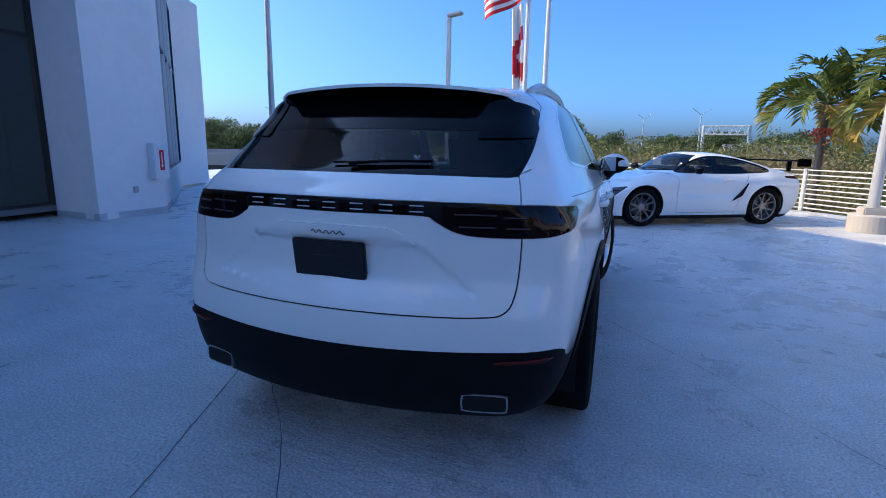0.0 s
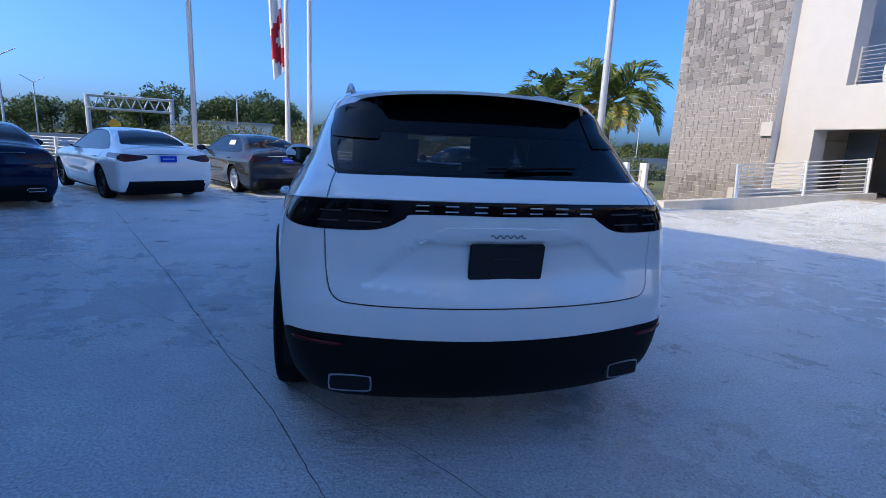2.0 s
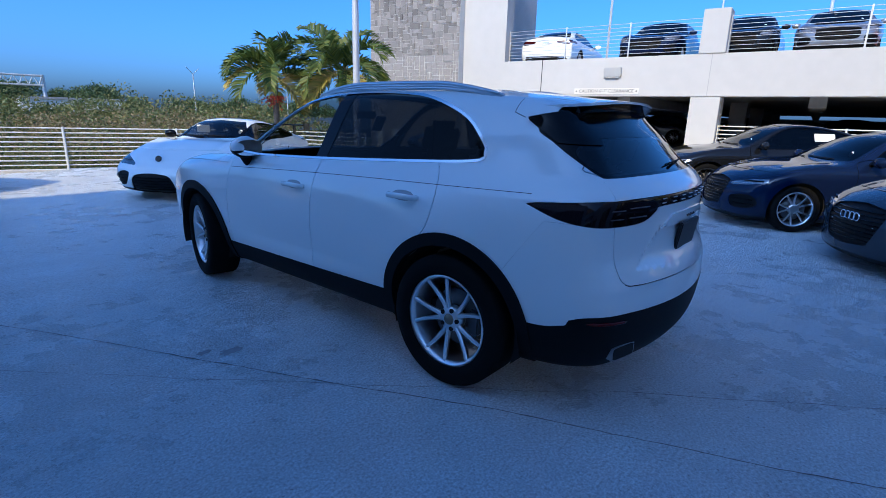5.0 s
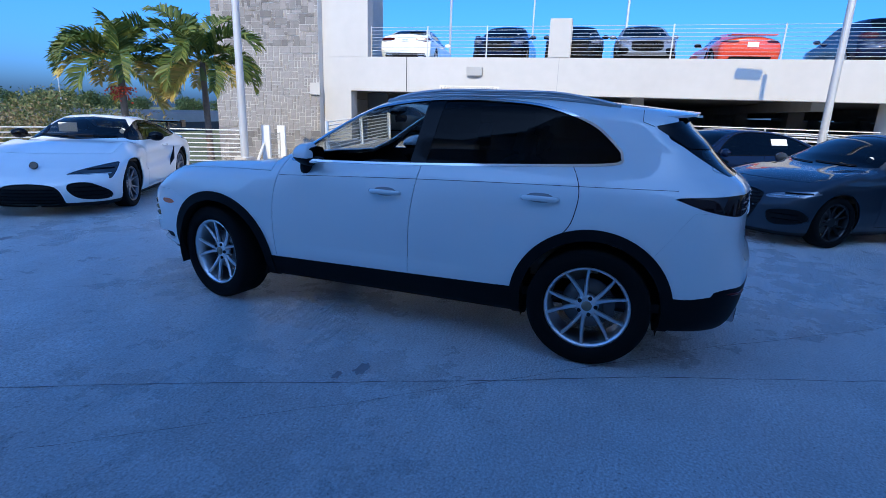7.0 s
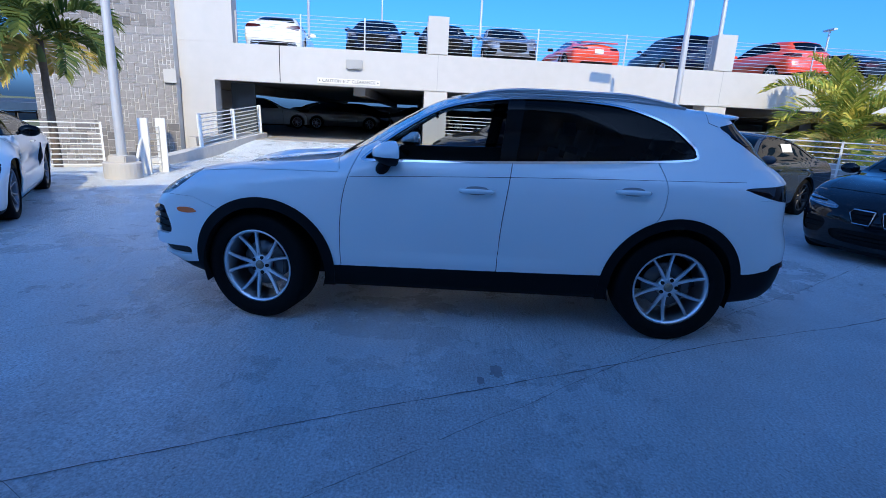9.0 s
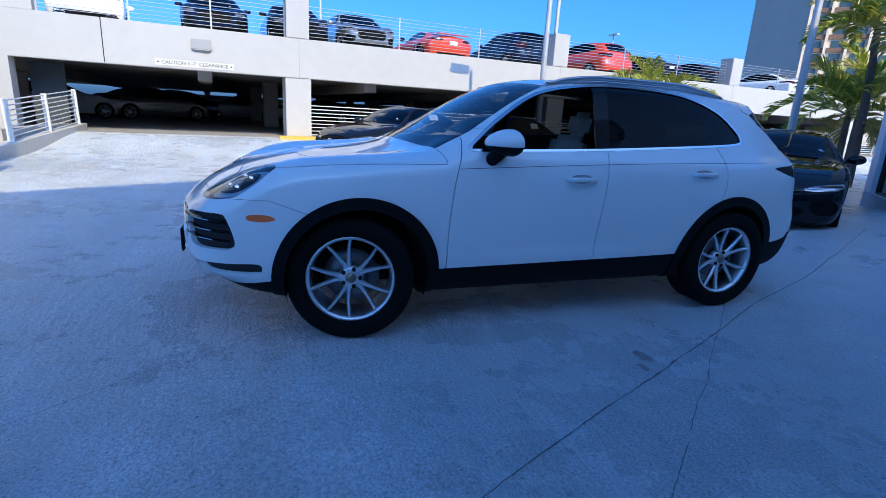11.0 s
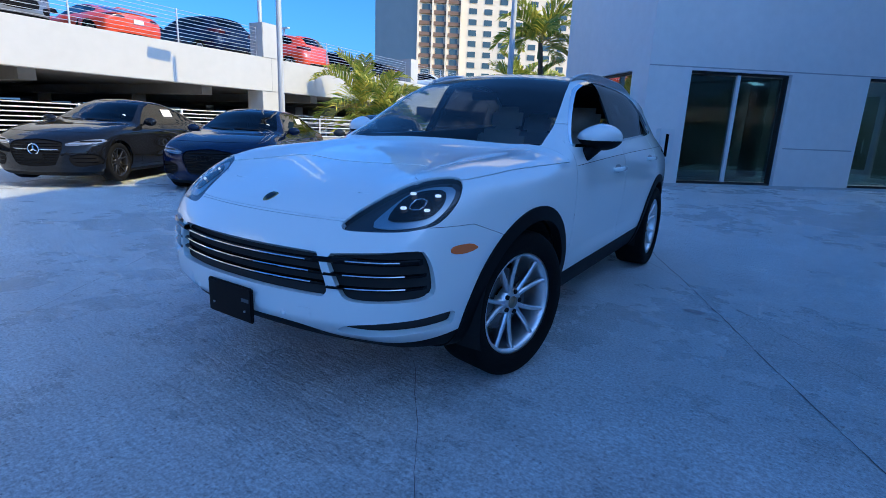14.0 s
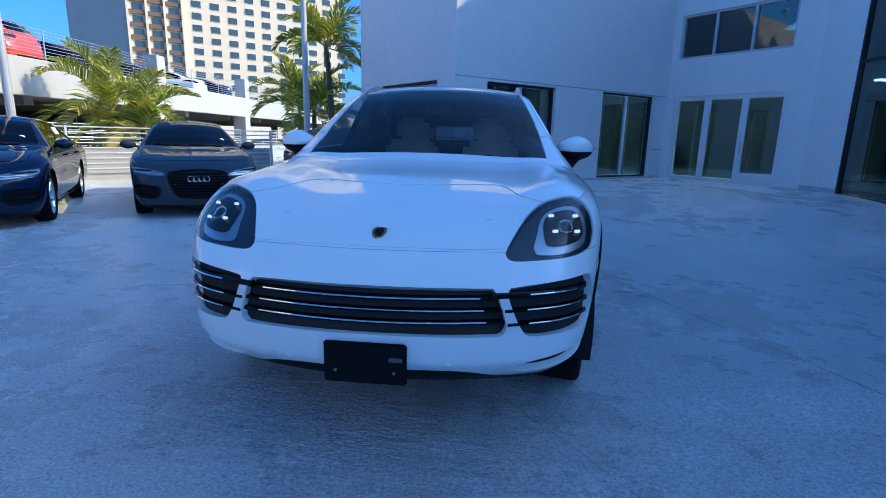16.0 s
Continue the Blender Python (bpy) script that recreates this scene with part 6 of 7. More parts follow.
def railing(name, a, b, hgt, bars, post_gap, label, m=None, r=0.012, post=0.05, z0=None, bar0=0.12, material=None):
    """Posts with level bars between them."""
    rl = empty(name)
    tagged(rl, label, "railing")
    a, b = Vector(a), Vector(b)
    n = max(1, round((b - a).length / post_gap))
    d = (b - a).normalized()
    mt = material or mat("rail_white", (0.70, 0.71, 0.70), 0.5)
    for i in range(n + 1):
        p = a + (b - a) * i / n
        bm = box(-0.02, -post, 0, 0.02, post, hgt, m=Matrix.Translation(p) @ d.to_track_quat("X", "Z").to_matrix().to_4x4())
        if m:
            bmesh.ops.transform(bm, matrix=m, verts=bm.verts[:])
        part("post", bm, mt, rl)
    for j in range(bars):
        z = Vector((0, 0, bar0 + (hgt - bar0 - 0.03) * j / (bars - 1)))
        bm = tube(a + z, b + z, r, 6)
        if m:
            bmesh.ops.transform(bm, matrix=m, verts=bm.verts[:])
        part("bar", bm, mt, rl)
    return rl


CABLE = mat("steel_cable", (0.55, 0.55, 0.55), 0.4, metal=0.6)
railing("cable_railing", (-1.40, 0.3, 3.36), (4.67, 0.3, 3.36), 1.0, 9, 2.2, "steel cable railing on the garage parapet", GM, 0.008, 0.012, material=CABLE)
for i in range(6):
    s0 = 5.33 + 9.55 * i
    railing("cable_railing", (s0, 0.3, 3.36), (s0 + 8.89, 0.3, 3.36), 1.0, 9, 3.0, "steel cable railing on the garage parapet", GM, 0.008, 0.012, material=CABLE)
    railing("cable_railing", (s0 + 0.05, 0.4, 0.42), (s0 + 8.84, 0.4, 0.42), 1.05, 9, 3.0, "white bar railing between the garage columns", GM, 0.014, 0.03)
# railing along the deck's edge
for i in range(1, 3):
    for a, b in [(EDGE[i], EDGE[i + 1])]:
        a, b = Vector((*a, -0.12)), Vector((*b, -0.12))
        railing("deck_railing", a, b, 1.12, 10, 2.35, "white metal railing with level bars at the deck's edge", None, 0.014, 0.055)
        bm = box(0, -0.12, -0.3, (b - a).length, 0.12, 0.12, m=Matrix.Translation(a) @ (b - a).to_track_quat("X", "Z").to_matrix().to_4x4())
        structure(part("kerb", bm, mat("kerb_concrete", (0.5, 0.49, 0.46), 0.9, grain=0.15, scale=8, bump=0.2)), "low concrete kerb under the railing", "kerb")
# gate posts with braces by the light pole
for x, y, k in ((4.69, 10.39, 1), (5.08, 10.26, -1)):
    gp = empty("gate_post", pose(x, y, 0.03, 0, 0, 20))
    tagged(gp, "white steel gate post with a slanting brace", "gate post", group="gate posts")
    part("post", box(-0.045, -0.09, 0, 0.045, 0.09, 1.12, bevel=0.006), mat("rail_white", (0.70, 0.71, 0.70), 0.5), gp)
    part("brace", tube((0, 0.05, 0.75), (-k * 0.85, 0.05, 0.05), 0.032, 8), MATS["rail_white"], gp)
    for j in range(7):
        part("eyelet", tube((0.045, 0, 0.25 + 0.11 * j), (0.06, 0, 0.25 + 0.11 * j), 0.014, 6), STEEL, gp)
railing("gate_cables", (4.73, 10.38, 0.0), (5.04, 10.27, 0.0), 1.0, 8, 3, "steel cables of the small gate", None, 0.006, 0.01, material=CABLE)
railing("ramp_railing", (8.3, 11.05, 0.12), (12.2, 10.95, 0.42), 1.1, 10, 2.0, "white metal railing beside the garage ramp", None, 0.014, 0.055)
bm = box(0, -0.15, -0.2, 6.2, 0.15, 0.14, m=Matrix.Translation((6.2, 11.12, 0.08)) @ (Vector((12.2, 10.95, 0.46)) - Vector((6.2, 11.12, 0.08))).to_track_quat("X", "Z").to_matrix().to_4x4())
structure(part("kerb", bm, MATS["kerb_concrete"]), "concrete kerb beside the ramp", "kerb")
structure(part("ramp_wall", box(8.3, 11.2, -2.2, 12.3, 11.4, 0.6), GARAGE_WHITE), "low white wall beside the ramp", "wall")
structure(part("kerb", box(11.55, 3.6, 0.36, 12.0, 5.6, 0.50), mat("yellow_paint", (0.62, 0.42, 0.05), 0.7)), "yellow painted kerb at the column", "kerb")
# low wall and railing on the far side of the parked cars
wa, wb2 = Vector((10.6, -1.3, 0.2)), Vector((5.6, -6.9, 0.2))
bm = box(0, -0.1, -0.3, (wb2 - wa).length, 0.1, 0.62, m=Matrix.Translation(wa) @ (wb2 - wa).to_track_quat("X", "Z").to_matrix().to_4x4())
structure(part("low_wall", bm, GARAGE_WHITE), "low white wall behind the parked cars", "wall")
off = (wb2 - wa).normalized().cross(Vector((0, 0, 1))) * 0.22
railing("lot_railing", wa + off, wb2 + off, 1.15, 9, 2.2, "white metal railing behind the parked cars", None, 0.014, 0.05)

# ---- showroom ----
PA, PD = Vector((-0.44, -3.03, 0)), Vector((-0.763, -0.647, 0)).normalized()
PB = PA + PD * 7.57
ED = Vector((-0.66, 0.75, 0)).normalized()
PC = PB + ED * 3.75
FRAME = mat("dark_frame", (0.015, 0.017, 0.018), 0.4)
ALU = mat("pale_frame", (0.76, 0.77, 0.78), 0.4)
SHOW_GLASS = glass("showroom_glass", (0.60, 0.78, 0.78), 0.55, ior=1.85, power=2.6)
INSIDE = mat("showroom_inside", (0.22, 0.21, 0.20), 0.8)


def wall_with(name, a, d, length, z0, z1, holes, thick=0.35, label="white stucco showroom wall in shade"):
    """A wall from a along d, thickness to its right side, with openings (s0, z0, s1, z1) through it."""
    ss = sorted({0.0, length, *[h[0] for h in holes], *[h[2] for h in holes]})
    zs = sorted({z0, z1, *[h[1] for h in holes], *[h[3] for h in holes]})
    n = Vector((d.y, -d.x, 0))
    bm = bmesh.new()
    grid = {}

    def v(s, q, z):
        key = (round(s, 4), q, round(z, 4))
        if key not in grid:
            grid[key] = bm.verts.new(a + d * s - n * (thick * q) + Vector((0, 0, z)))
        return grid[key]
    solid = {}
    for i in range(len(ss) - 1):
        for j in range(len(zs) - 1):
            cs, cz = (ss[i] + ss[i + 1]) / 2, (zs[j] + zs[j + 1]) / 2
            solid[i, j] = not any(h[0] < cs < h[2] and h[1] < cz < h[3] for h in holes)
    for (i, j), ok in solid.items():
        if not ok:
            continue
        s0, s1, q0, q1 = ss[i], ss[i + 1], zs[j], zs[j + 1]
        bm.faces.new((v(s0, 0, q0), v(s1, 0, q0), v(s1, 0, q1), v(s0, 0, q1)))
        bm.faces.new((v(s0, 1, q0), v(s0, 1, q1), v(s1, 1, q1), v(s1, 1, q0)))
        for (di, dj), e in (((-1, 0), ((s0, q0), (s0, q1))), ((1, 0), ((s1, q1), (s1, q0))), ((0, -1), ((s1, q0), (s0, q0))), ((0, 1), ((s0, q1), (s1, q1)))):
            if not solid.get((i + di, j + dj), False):
                (p, q), (r, t) = e
                bm.faces.new((v(p, 0, q), v(r, 0, t), v(r, 1, t), v(p, 1, q)))
    bmesh.ops.recalc_face_normals(bm, faces=bm.faces[:])
    return structure(part(name, bm, WHITE_WALL), label, "wall")


def glazing(name, a, d, s0, z0, s1, z1, mullions=(), rails=(), bar=0.05, frame=None, depth=0.14, glassmat=None, label="dark framed fixed showroom window", mw=0.035):
    """A framed window in the plane from a along d: frame bars, mullions, panes."""
    n = Vector((d.y, -d.x, 0))
    M = Matrix(((d.x, n.x, 0, a.x - n.x * depth), (d.y, n.y, 0, a.y - n.y * depth), (0, 0, 1, 0), (0, 0, 0, 1)))
    w = empty(name)
    structure(w, label, "window")
    f = frame or FRAME
    b = lambda nm, *q: part(nm, box(*q, m=M), f, w)
    b("window_frame", s0, -0.05, z0, s0 + bar, 0.05, z1)
    b("window_frame", s1 - bar, -0.05, z0, s1, 0.05, z1)
    b("window_frame", s0 + bar, -0.05, z0, s1 - bar, 0.05, z0 + bar)
    b("window_frame", s0 + bar, -0.05, z1 - bar, s1 - bar, 0.05, z1)
    cols = [s0 + bar, *mullions, s1 - bar]
    rows = [z0 + bar, *rails, z1 - bar]
    for m_ in mullions:
        part("mullion", box(m_ - mw, -0.045, z0 + bar, m_ + mw, 0.055, z1 - bar, m=M), ALU if not frame else frame, w)
    for r in rails:
        b("rail", s0 + bar, -0.045, r - 0.03, s1 - bar, 0.045, r + 0.03)
    for c0, c1 in zip(cols, cols[1:]):
        for r0, r1 in zip(rows, rows[1:]):
            pane = part("pane", box(c0 + 0.03, -0.008, r0 + 0.02, c1 - 0.03, 0.004, r1 - 0.02, m=M), glassmat or SHOW_GLASS, w)
            pane.visible_shadow = False
    return w


TOPZ, WINGZ, PIERZ, ENDZ = 10.6, 5.55, 8.5, 5.6
wall_with("wall_north", PA, PD, 7.57, 0.0, WINGZ, [(0.88, 0.30, 3.02, 2.52), (4.75, 0.30, 6.98, 2.55)])
glazing("window_1", PA, PD, 0.88, 0.30, 3.02, 2.52, (1.95,))
glazing("window_2", PA, PD, 4.75, 0.30, 6.98, 2.55, (5.85,))
wall_with("wall_entry", PB, ED, 3.75, 0.0, WINGZ, [(0.24, 0.24, 3.20, 2.57), (0.22, 3.58, 3.15, 4.75)])
en = glazing("door_1", PB, ED, 0.24, 0.24, 3.20, 2.57, (1.20, 2.20), (), 0.11, ALU, 0.10, label="three-leaf glazed entrance door in pale metal", mw=0.085)
part("door_handle", tube(PB + ED * 2.30 + Vector((0.1, 0.1, 1.0)), PB + ED * 2.30 + Vector((0.1, 0.1, 1.35)), 0.015, 8), STEEL, en)
part("kick_plate", box(2.26, -0.09, 0.31, 3.12, -0.045, 0.55, m=Matrix(((ED.x, ED.y, 0, PB.x), (ED.y, -ED.x, 0, PB.y), (0, 0, 1, 0), (0, 0, 0, 1)))), ALU, en)
glazing("window_3", PB, ED, 0.22, 3.58, 3.15, 4.75, (1.18, 2.16), (), 0.06, mat("pale_frame_2", (0.5, 0.53, 0.56), 0.4), 0.10, label="three-pane upper window over the entrance")
# reveal lines in the stucco
JL = mat("stucco_joint", (0.42, 0.43, 0.45), 0.9)
NB = Matrix(((PD.x, PD.y, 0, PA.x), (PD.y, -PD.x, 0, PA.y), (0, 0, 1, 0), (0, 0, 0, 1)))
for s0, s1, zz in ((0, 7.57, 2.575), (3.1, 4.67, 1.08), (7.05, 7.57, 1.08)):
    structure(part("trim", box(s0, -0.003, zz - 0.012, s1, 0.002, zz + 0.012, m=NB), JL), "shallow reveal line in the stucco", "trim")
# side face that looks to the parked cars, with its own strip of glass
SE = Vector((2.40, -5.95, 0))
SD, SL = (PA - SE).normalized(), (PA - SE).length
wall_with("wall_side", SE, SD, SL - 0.02, 0.0, 5.0, [(0.45, 0.30, 3.45, 2.52)])
glazing("window_4", SE, SD, 0.45, 0.30, 3.45, 2.52, bar=0.04)
structure(part("wall_east", box(SE.x - 0.35, -22, 0.0, SE.x, SE.y - 0.01, 5.0), WHITE_WALL), "white stucco end wall of the showroom wing", "wall")
# wing on the other side of the entrance: pier, tall glass, pier, recess, end column
P1, P2, P3, P4 = PC, Vector((-8.95, -4.15, 0)), Vector((-9.55, 6.15, 0)), Vector((-8.42, 6.10, 0))
P5, P6, P7, P8 = Vector((-8.40, 7.45, 0)), Vector((-9.5, 8.6, 0)), Vector((-13.2, 12.4, 0)), Vector((-14.0, 14.3, 0))


def plain(name, p, q, top=TOPZ):
    return wall_with(name, p, (q - p).normalized(), (q - p).length, 0.0, top, [])


plain("wall_pier", P1, P2)
gl = (P3 - P2).length
glazing("window_5", P2, (P3 - P2).normalized(), 0.0, 0.2, gl, 6.8, [gl * i / 6 for i in range(1, 6)], (3.05,), 0.06, None, 0.05, label="tall dark framed showroom glass front")
structure(part("wall_over_glass", box(0, 0, 6.8, gl, 0.3, TOPZ, m=Matrix.Translation(P2) @ (P3 - P2).to_track_quat("X", "Z").to_matrix().to_4x4()), WHITE_WALL), "white stucco over the glass front", "wall")
plain("wall_pier_side", P3, P4, PIERZ)
plain("wall_pier_front", P4, P5, PIERZ)
plain("wall_recess", P5, P6, PIERZ)
g2 = (P7 - P6).length
glazing("window_6", P6, (P7 - P6).normalized(), 0.0, 0.75, g2, 5.2, (g2 * 0.25, g2 * 0.5, g2 * 0.75), (3.4,), 0.05, None, 0.05, label="tall glass between the white piers")
structure(part("wall_under_glass", box(0, 0, 0.0, g2, 0.25, 0.75, m=Matrix.Translation(P6) @ (P7 - P6).to_track_quat("X", "Z").to_matrix().to_4x4()), WHITE_WALL), "white sill wall under the tall glass", "wall")
structure(part("wall_over_glass", box(0, 0, 5.2, g2, 0.25, ENDZ, m=Matrix.Translation(P6) @ (P7 - P6).to_track_quat("X", "Z").to_matrix().to_4x4()), WHITE_WALL), "white stucco over the tall glass", "wall")
plain("wall_end", P7, P8, ENDZ)
plain("wall_far_end", P8, Vector((-18, 16.5, 0)), ENDZ)
# unseen high slab: its overhang is outlined to set the deck's shadow edge
SHADE_ROOF = [(-9.0, -1.2), (-6.8, 2.1), (-11.0, 8.1), (-12.2, 8.5), (-22, 12), (-22, -22), (-12, -22), (-10.3, -6)]
structure(part("wing_roof", prism([tuple((p + Vector((0, -0.22, 0)))[:2]) for p in (PA, PB, PC)] + [(P2.x - 0.15, P2.y), (-12, -22), (SE.x - 0.15, -22), (SE.x - 0.15, SE.y - 0.12)], 4.82, 4.96), WHITE_WALL), "flat white roof of the low showroom wing", "roof")
structure(part("showroom_roof", prism(SHADE_ROOF, 10.6, 11.0), WHITE_WALL), "unseen flat white showroom roof, overhang shaped to cast shade", "roof")
structure(part("end_roof", prism([tuple(P6[:2]), tuple(P7[:2]), tuple(P8[:2]), (-18, 16.5), (-22, 16.5), (-22, 12), (-12.2, 8.5)], ENDZ, ENDZ + 0.25), WHITE_WALL), "unseen flat white showroom roof, overhang shaped to cast shade end", "roof")
structure(part("pier_roof", prism([(P3.x - 2.6, P3.y), tuple(P3[:2]), tuple(P4[:2]), tuple(P5[:2]), tuple(P6[:2]), (-12.2, 8.5)], PIERZ, PIERZ + 0.2), WHITE_WALL), "flat white roof over the pier", "roof")
structure(part("showroom_floor", prism([tuple(p[:2]) for p in (PA, PB, P1, P2, P3, P4 + Vector((-0.2, 0.2, 0)), P5 + Vector((-0.25, -0.1, 0)), P6 + Vector((-0.3, -0.1, 0)), P7 + Vector((-0.3, 0, 0)))] + [(-22, 15), (-22, -22), (SE.x, -22), (SE.x, SE.y)], 0.1, 0.255), mat("showroom_tile", (0.17, 0.165, 0.16), 0.25)), "pale polished showroom floor", "floor")
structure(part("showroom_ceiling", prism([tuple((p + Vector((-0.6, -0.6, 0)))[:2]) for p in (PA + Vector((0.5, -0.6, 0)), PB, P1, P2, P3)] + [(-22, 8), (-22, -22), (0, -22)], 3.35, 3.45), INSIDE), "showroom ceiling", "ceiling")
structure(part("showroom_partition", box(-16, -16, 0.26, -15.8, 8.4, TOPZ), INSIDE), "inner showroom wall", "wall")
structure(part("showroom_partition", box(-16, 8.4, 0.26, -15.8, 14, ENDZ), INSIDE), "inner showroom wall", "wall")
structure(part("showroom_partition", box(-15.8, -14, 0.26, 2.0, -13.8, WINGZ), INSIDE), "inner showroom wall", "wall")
for x, y in [(-13.5 + 2.6 * i, -12.3 + 2.6 * j) for i in range(5) for j in range(2)] + [(-13.2, -2), (-13.2, 2)]:
    cl = part("ceiling_light", box(x - 0.6, y - 0.15, 3.30, x + 0.6, y + 0.15, 3.352), mat("light_panel", (0.9, 0.9, 0.9), 0.5, emit=((1.0, 0.90, 0.74), 7.0)))
    tagged(cl, "lit white ceiling light panel inside the showroom", "ceiling light", group="showroom lights")
for x, y in ((-5.5, -10.5), (-11.5, -6.5), (-12.5, 0.0), (-2.0, -8.5)):
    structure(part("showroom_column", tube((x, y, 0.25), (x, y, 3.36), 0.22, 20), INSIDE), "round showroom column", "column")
for x, y, rz in ((-3.6, -8.0, 30), (-10.6, -3.0, 100), (-7.2, -9.6, 10), (-11.0, 3.2, 80)):
    ch = empty("lounge_chair", pose(x, y, 0.256, 0, 0, rz))
    tagged(ch, "black upholstered chair inside the showroom", "chair", group="showroom chairs")
    SEATB = mat("black_leather", (0.02, 0.02, 0.02), 0.5)
    part("seat", box(-0.3, -0.3, 0.34, 0.3, 0.3, 0.46, bevel=0.04), SEATB, ch)
    part("backrest", box(-0.3, -0.34, 0.46, 0.3, -0.24, 0.92, bevel=0.04), SEATB, ch)
    for ax_ in (-0.26, 0.26):
        for ay in (-0.26, 0.26):
            part("leg", tube((ax_, ay, 0.0), (ax_, ay, 0.35), 0.015, 8), STEEL, ch)
# painted foot of the walls
FOOT = mat("wall_foot_paint", (0.50, 0.52, 0.54), 0.75, grain=0.18, scale=9)
for a, b, z0, hgt in ((PA, PB, 0.16, 0.31), (SE, PA, -0.05, 0.31), (P1, P2, 0.1, 0.36), (P3, P4, -0.05, 0.11), (P4, P5, -0.05, 0.11), (P5, P6, -0.05, 0.11)):
    d = (b - a).normalized()
    m = Matrix(((d.x, d.y, 0, a.x), (d.y, -d.x, 0, a.y), (0, 0, 1, 0), (0, 0, 0, 1)))
    structure(part("baseboard", box(0.0, -0.008, z0, (b - a).length, 0.004, hgt, m=m), FOOT), "grey painted band at the foot of the wall", "baseboard")
# extinguisher cabinets with a red arrow
def extinguisher_box(m, sign=None):
    e = empty("extinguisher_cabinet", m)
    tagged(e, "white fire extinguisher cabinet with a dark slot" if sign else "white fire extinguisher cabinet with a red sign", "fire cabinet", group="fire cabinets")
    part("case", box(-0.15, 0, 0, 0.15, 0.17, 0.66, bevel=0.008), mat("white_enamel", (0.75, 0.76, 0.77), 0.35), e)
    part("door_panel", box(-0.115, 0.17, 0.04, 0.115, 0.178, 0.62, bevel=0.004), MATS["white_enamel"], e)
    part("sign", box(-0.05, 0.178, 0.16, 0.05, 0.181, 0.54) if not sign else box(-0.032, 0.178, 0.12, 0.032, 0.181, 0.56), sign or mat("sign_red", (0.5, 0.02, 0.03), 0.5), e, "dark slot window" if sign else "red sign with a white arrow")
    if sign:
        return e
    part("arrow", box(-0.01, 0.181, 0.24, 0.01, 0.183, 0.5), MATS["white_enamel"], e)
    bm = bmesh.new()
    vs = [bm.verts.new(p) for p in ((-0.03, 0.183, 0.26), (0.03, 0.183, 0.26), (0, 0.183, 0.2))]
    bm.faces.new(vs)
    part("arrow_head", bm, MATS["white_enamel"], e)
    return e


def on_wall(a, d, s0, z):
    n = Vector((d.y, -d.x, 0))
    return Matrix(((-d.x, n.x, 0, a.x + d.x * s0), (-d.y, n.y, 0, a.y + d.y * s0), (0, 0, 1, z), (0, 0, 0, 1)))


extinguisher_box(on_wall(PA, PD, 0.46, 0.72), BLACK_GLOSS)
extinguisher_box(on_wall(P4, (P5 - P4).normalized(), 1.19, 0.66))
ob = part("wall_socket", box(-0.04, 0, 0, 0.04, 0.04, 0.12, m=on_wall(P4, (P5 - P4).normalized(), 0.72, 0.42)), mat("socket_grey", (0.4, 0.4, 0.4), 0.5))
tagged(ob, "small grey outdoor socket on the pier", "socket")


# ---- joints and cracks in the deck ----
CRACK = mat("crack_dark", (0.15, 0.155, 0.165), 0.9, grain=0.3, scale=40)


def crack(pts, w=0.012, wander=0.015, label="dark weathered joint in the concrete"):
    bm = bmesh.new()
    r = random.Random(len(pts) * 7 + int(pts[0][0] * 10))
    line = []
    for (x0, y0), (x1, y1) in zip(pts, pts[1:]):
        n = max(2, int(math.hypot(x1 - x0, y1 - y0) / 0.05))
        line += [(x0 + (x1 - x0) * i / n, y0 + (y1 - y0) * i / n) for i in range(n)]
    line.append(pts[-1])
    prev = None
    for i, (x, y) in enumerate(line):
        a, b = line[max(i - 1, 0)], line[min(i + 1, len(line) - 1)]
        d = Vector((b[0] - a[0], b[1] - a[1], 0)).normalized()
        s = Vector((d.y, -d.x, 0))
        o = wander * noise.noise(Vector((x * 3, y * 3, 1.7))) + 0.006 * noise.noise(Vector((x * 20, y * 20, 0)))
        ww = 0.46 * w * (0.35 + 0.9 * abs(noise.noise(Vector((x * 5, y * 5, 9))))) * r.uniform(0.6, 1.2)
        z = deck_z(x, y) + 0.003
        c = Vector((x, y, z)) + s * o
        v = (bm.verts.new(c - s * ww / 2), bm.verts.new(c + s * ww / 2))
        if prev and noise.noise(Vector((x * 2.2, y * 2.2, 4))) > -0.42:
            bm.faces.new((prev[0], prev[1], v[1], v[0]))
        prev = v
    ob = part("crack", bm, CRACK, bpy.data.objects["pavement"])
    return ob


crack([(-5.6, 9.6), (-3.79, 5.85), (-3.12, 4.48), (-2.47, 3.08), (-2.0, 2.15), (-1.53, 0.95), (-1.0, -0.18), (-0.2, -2.0)], 0.030, 0.012)
crack([(-6.0, 7.4), (-3.75, 4.62), (-3.0, 3.68), (-1.96, 2.43), (-1.3, 1.65), (-0.69, 0.83), (0.6, -0.9)], 0.016, 0.02)
crack([(-0.4, -4.2), (-1.78, -2.8), (-3.56, -0.9), (-4.64, 0.66), (-6.4, 3.4), (-7.45, 4.75)], 0.013)
crack([(3.4, 2.2), (2.36, 4.25), (1.78, 5.47), (0.81, 6.69), (-1.0, 9.0)], 0.013)
crack([(-1.5, 5.72), (-1.82, 6.12), (-2.2, 6.62), (-3.2, 7.9)], 0.013)
crack([(-0.6, 4.8), (0.04, 4.02), (0.64, 3.3), (1.24, 2.46), (3.2, 0.1)], 0.014)
crack([(-4.35, 5.0), (-4.17, 5.16), (-3.7, 6.0), (-3.55, 7.6), (-3.0, 9.3)], 0.010)
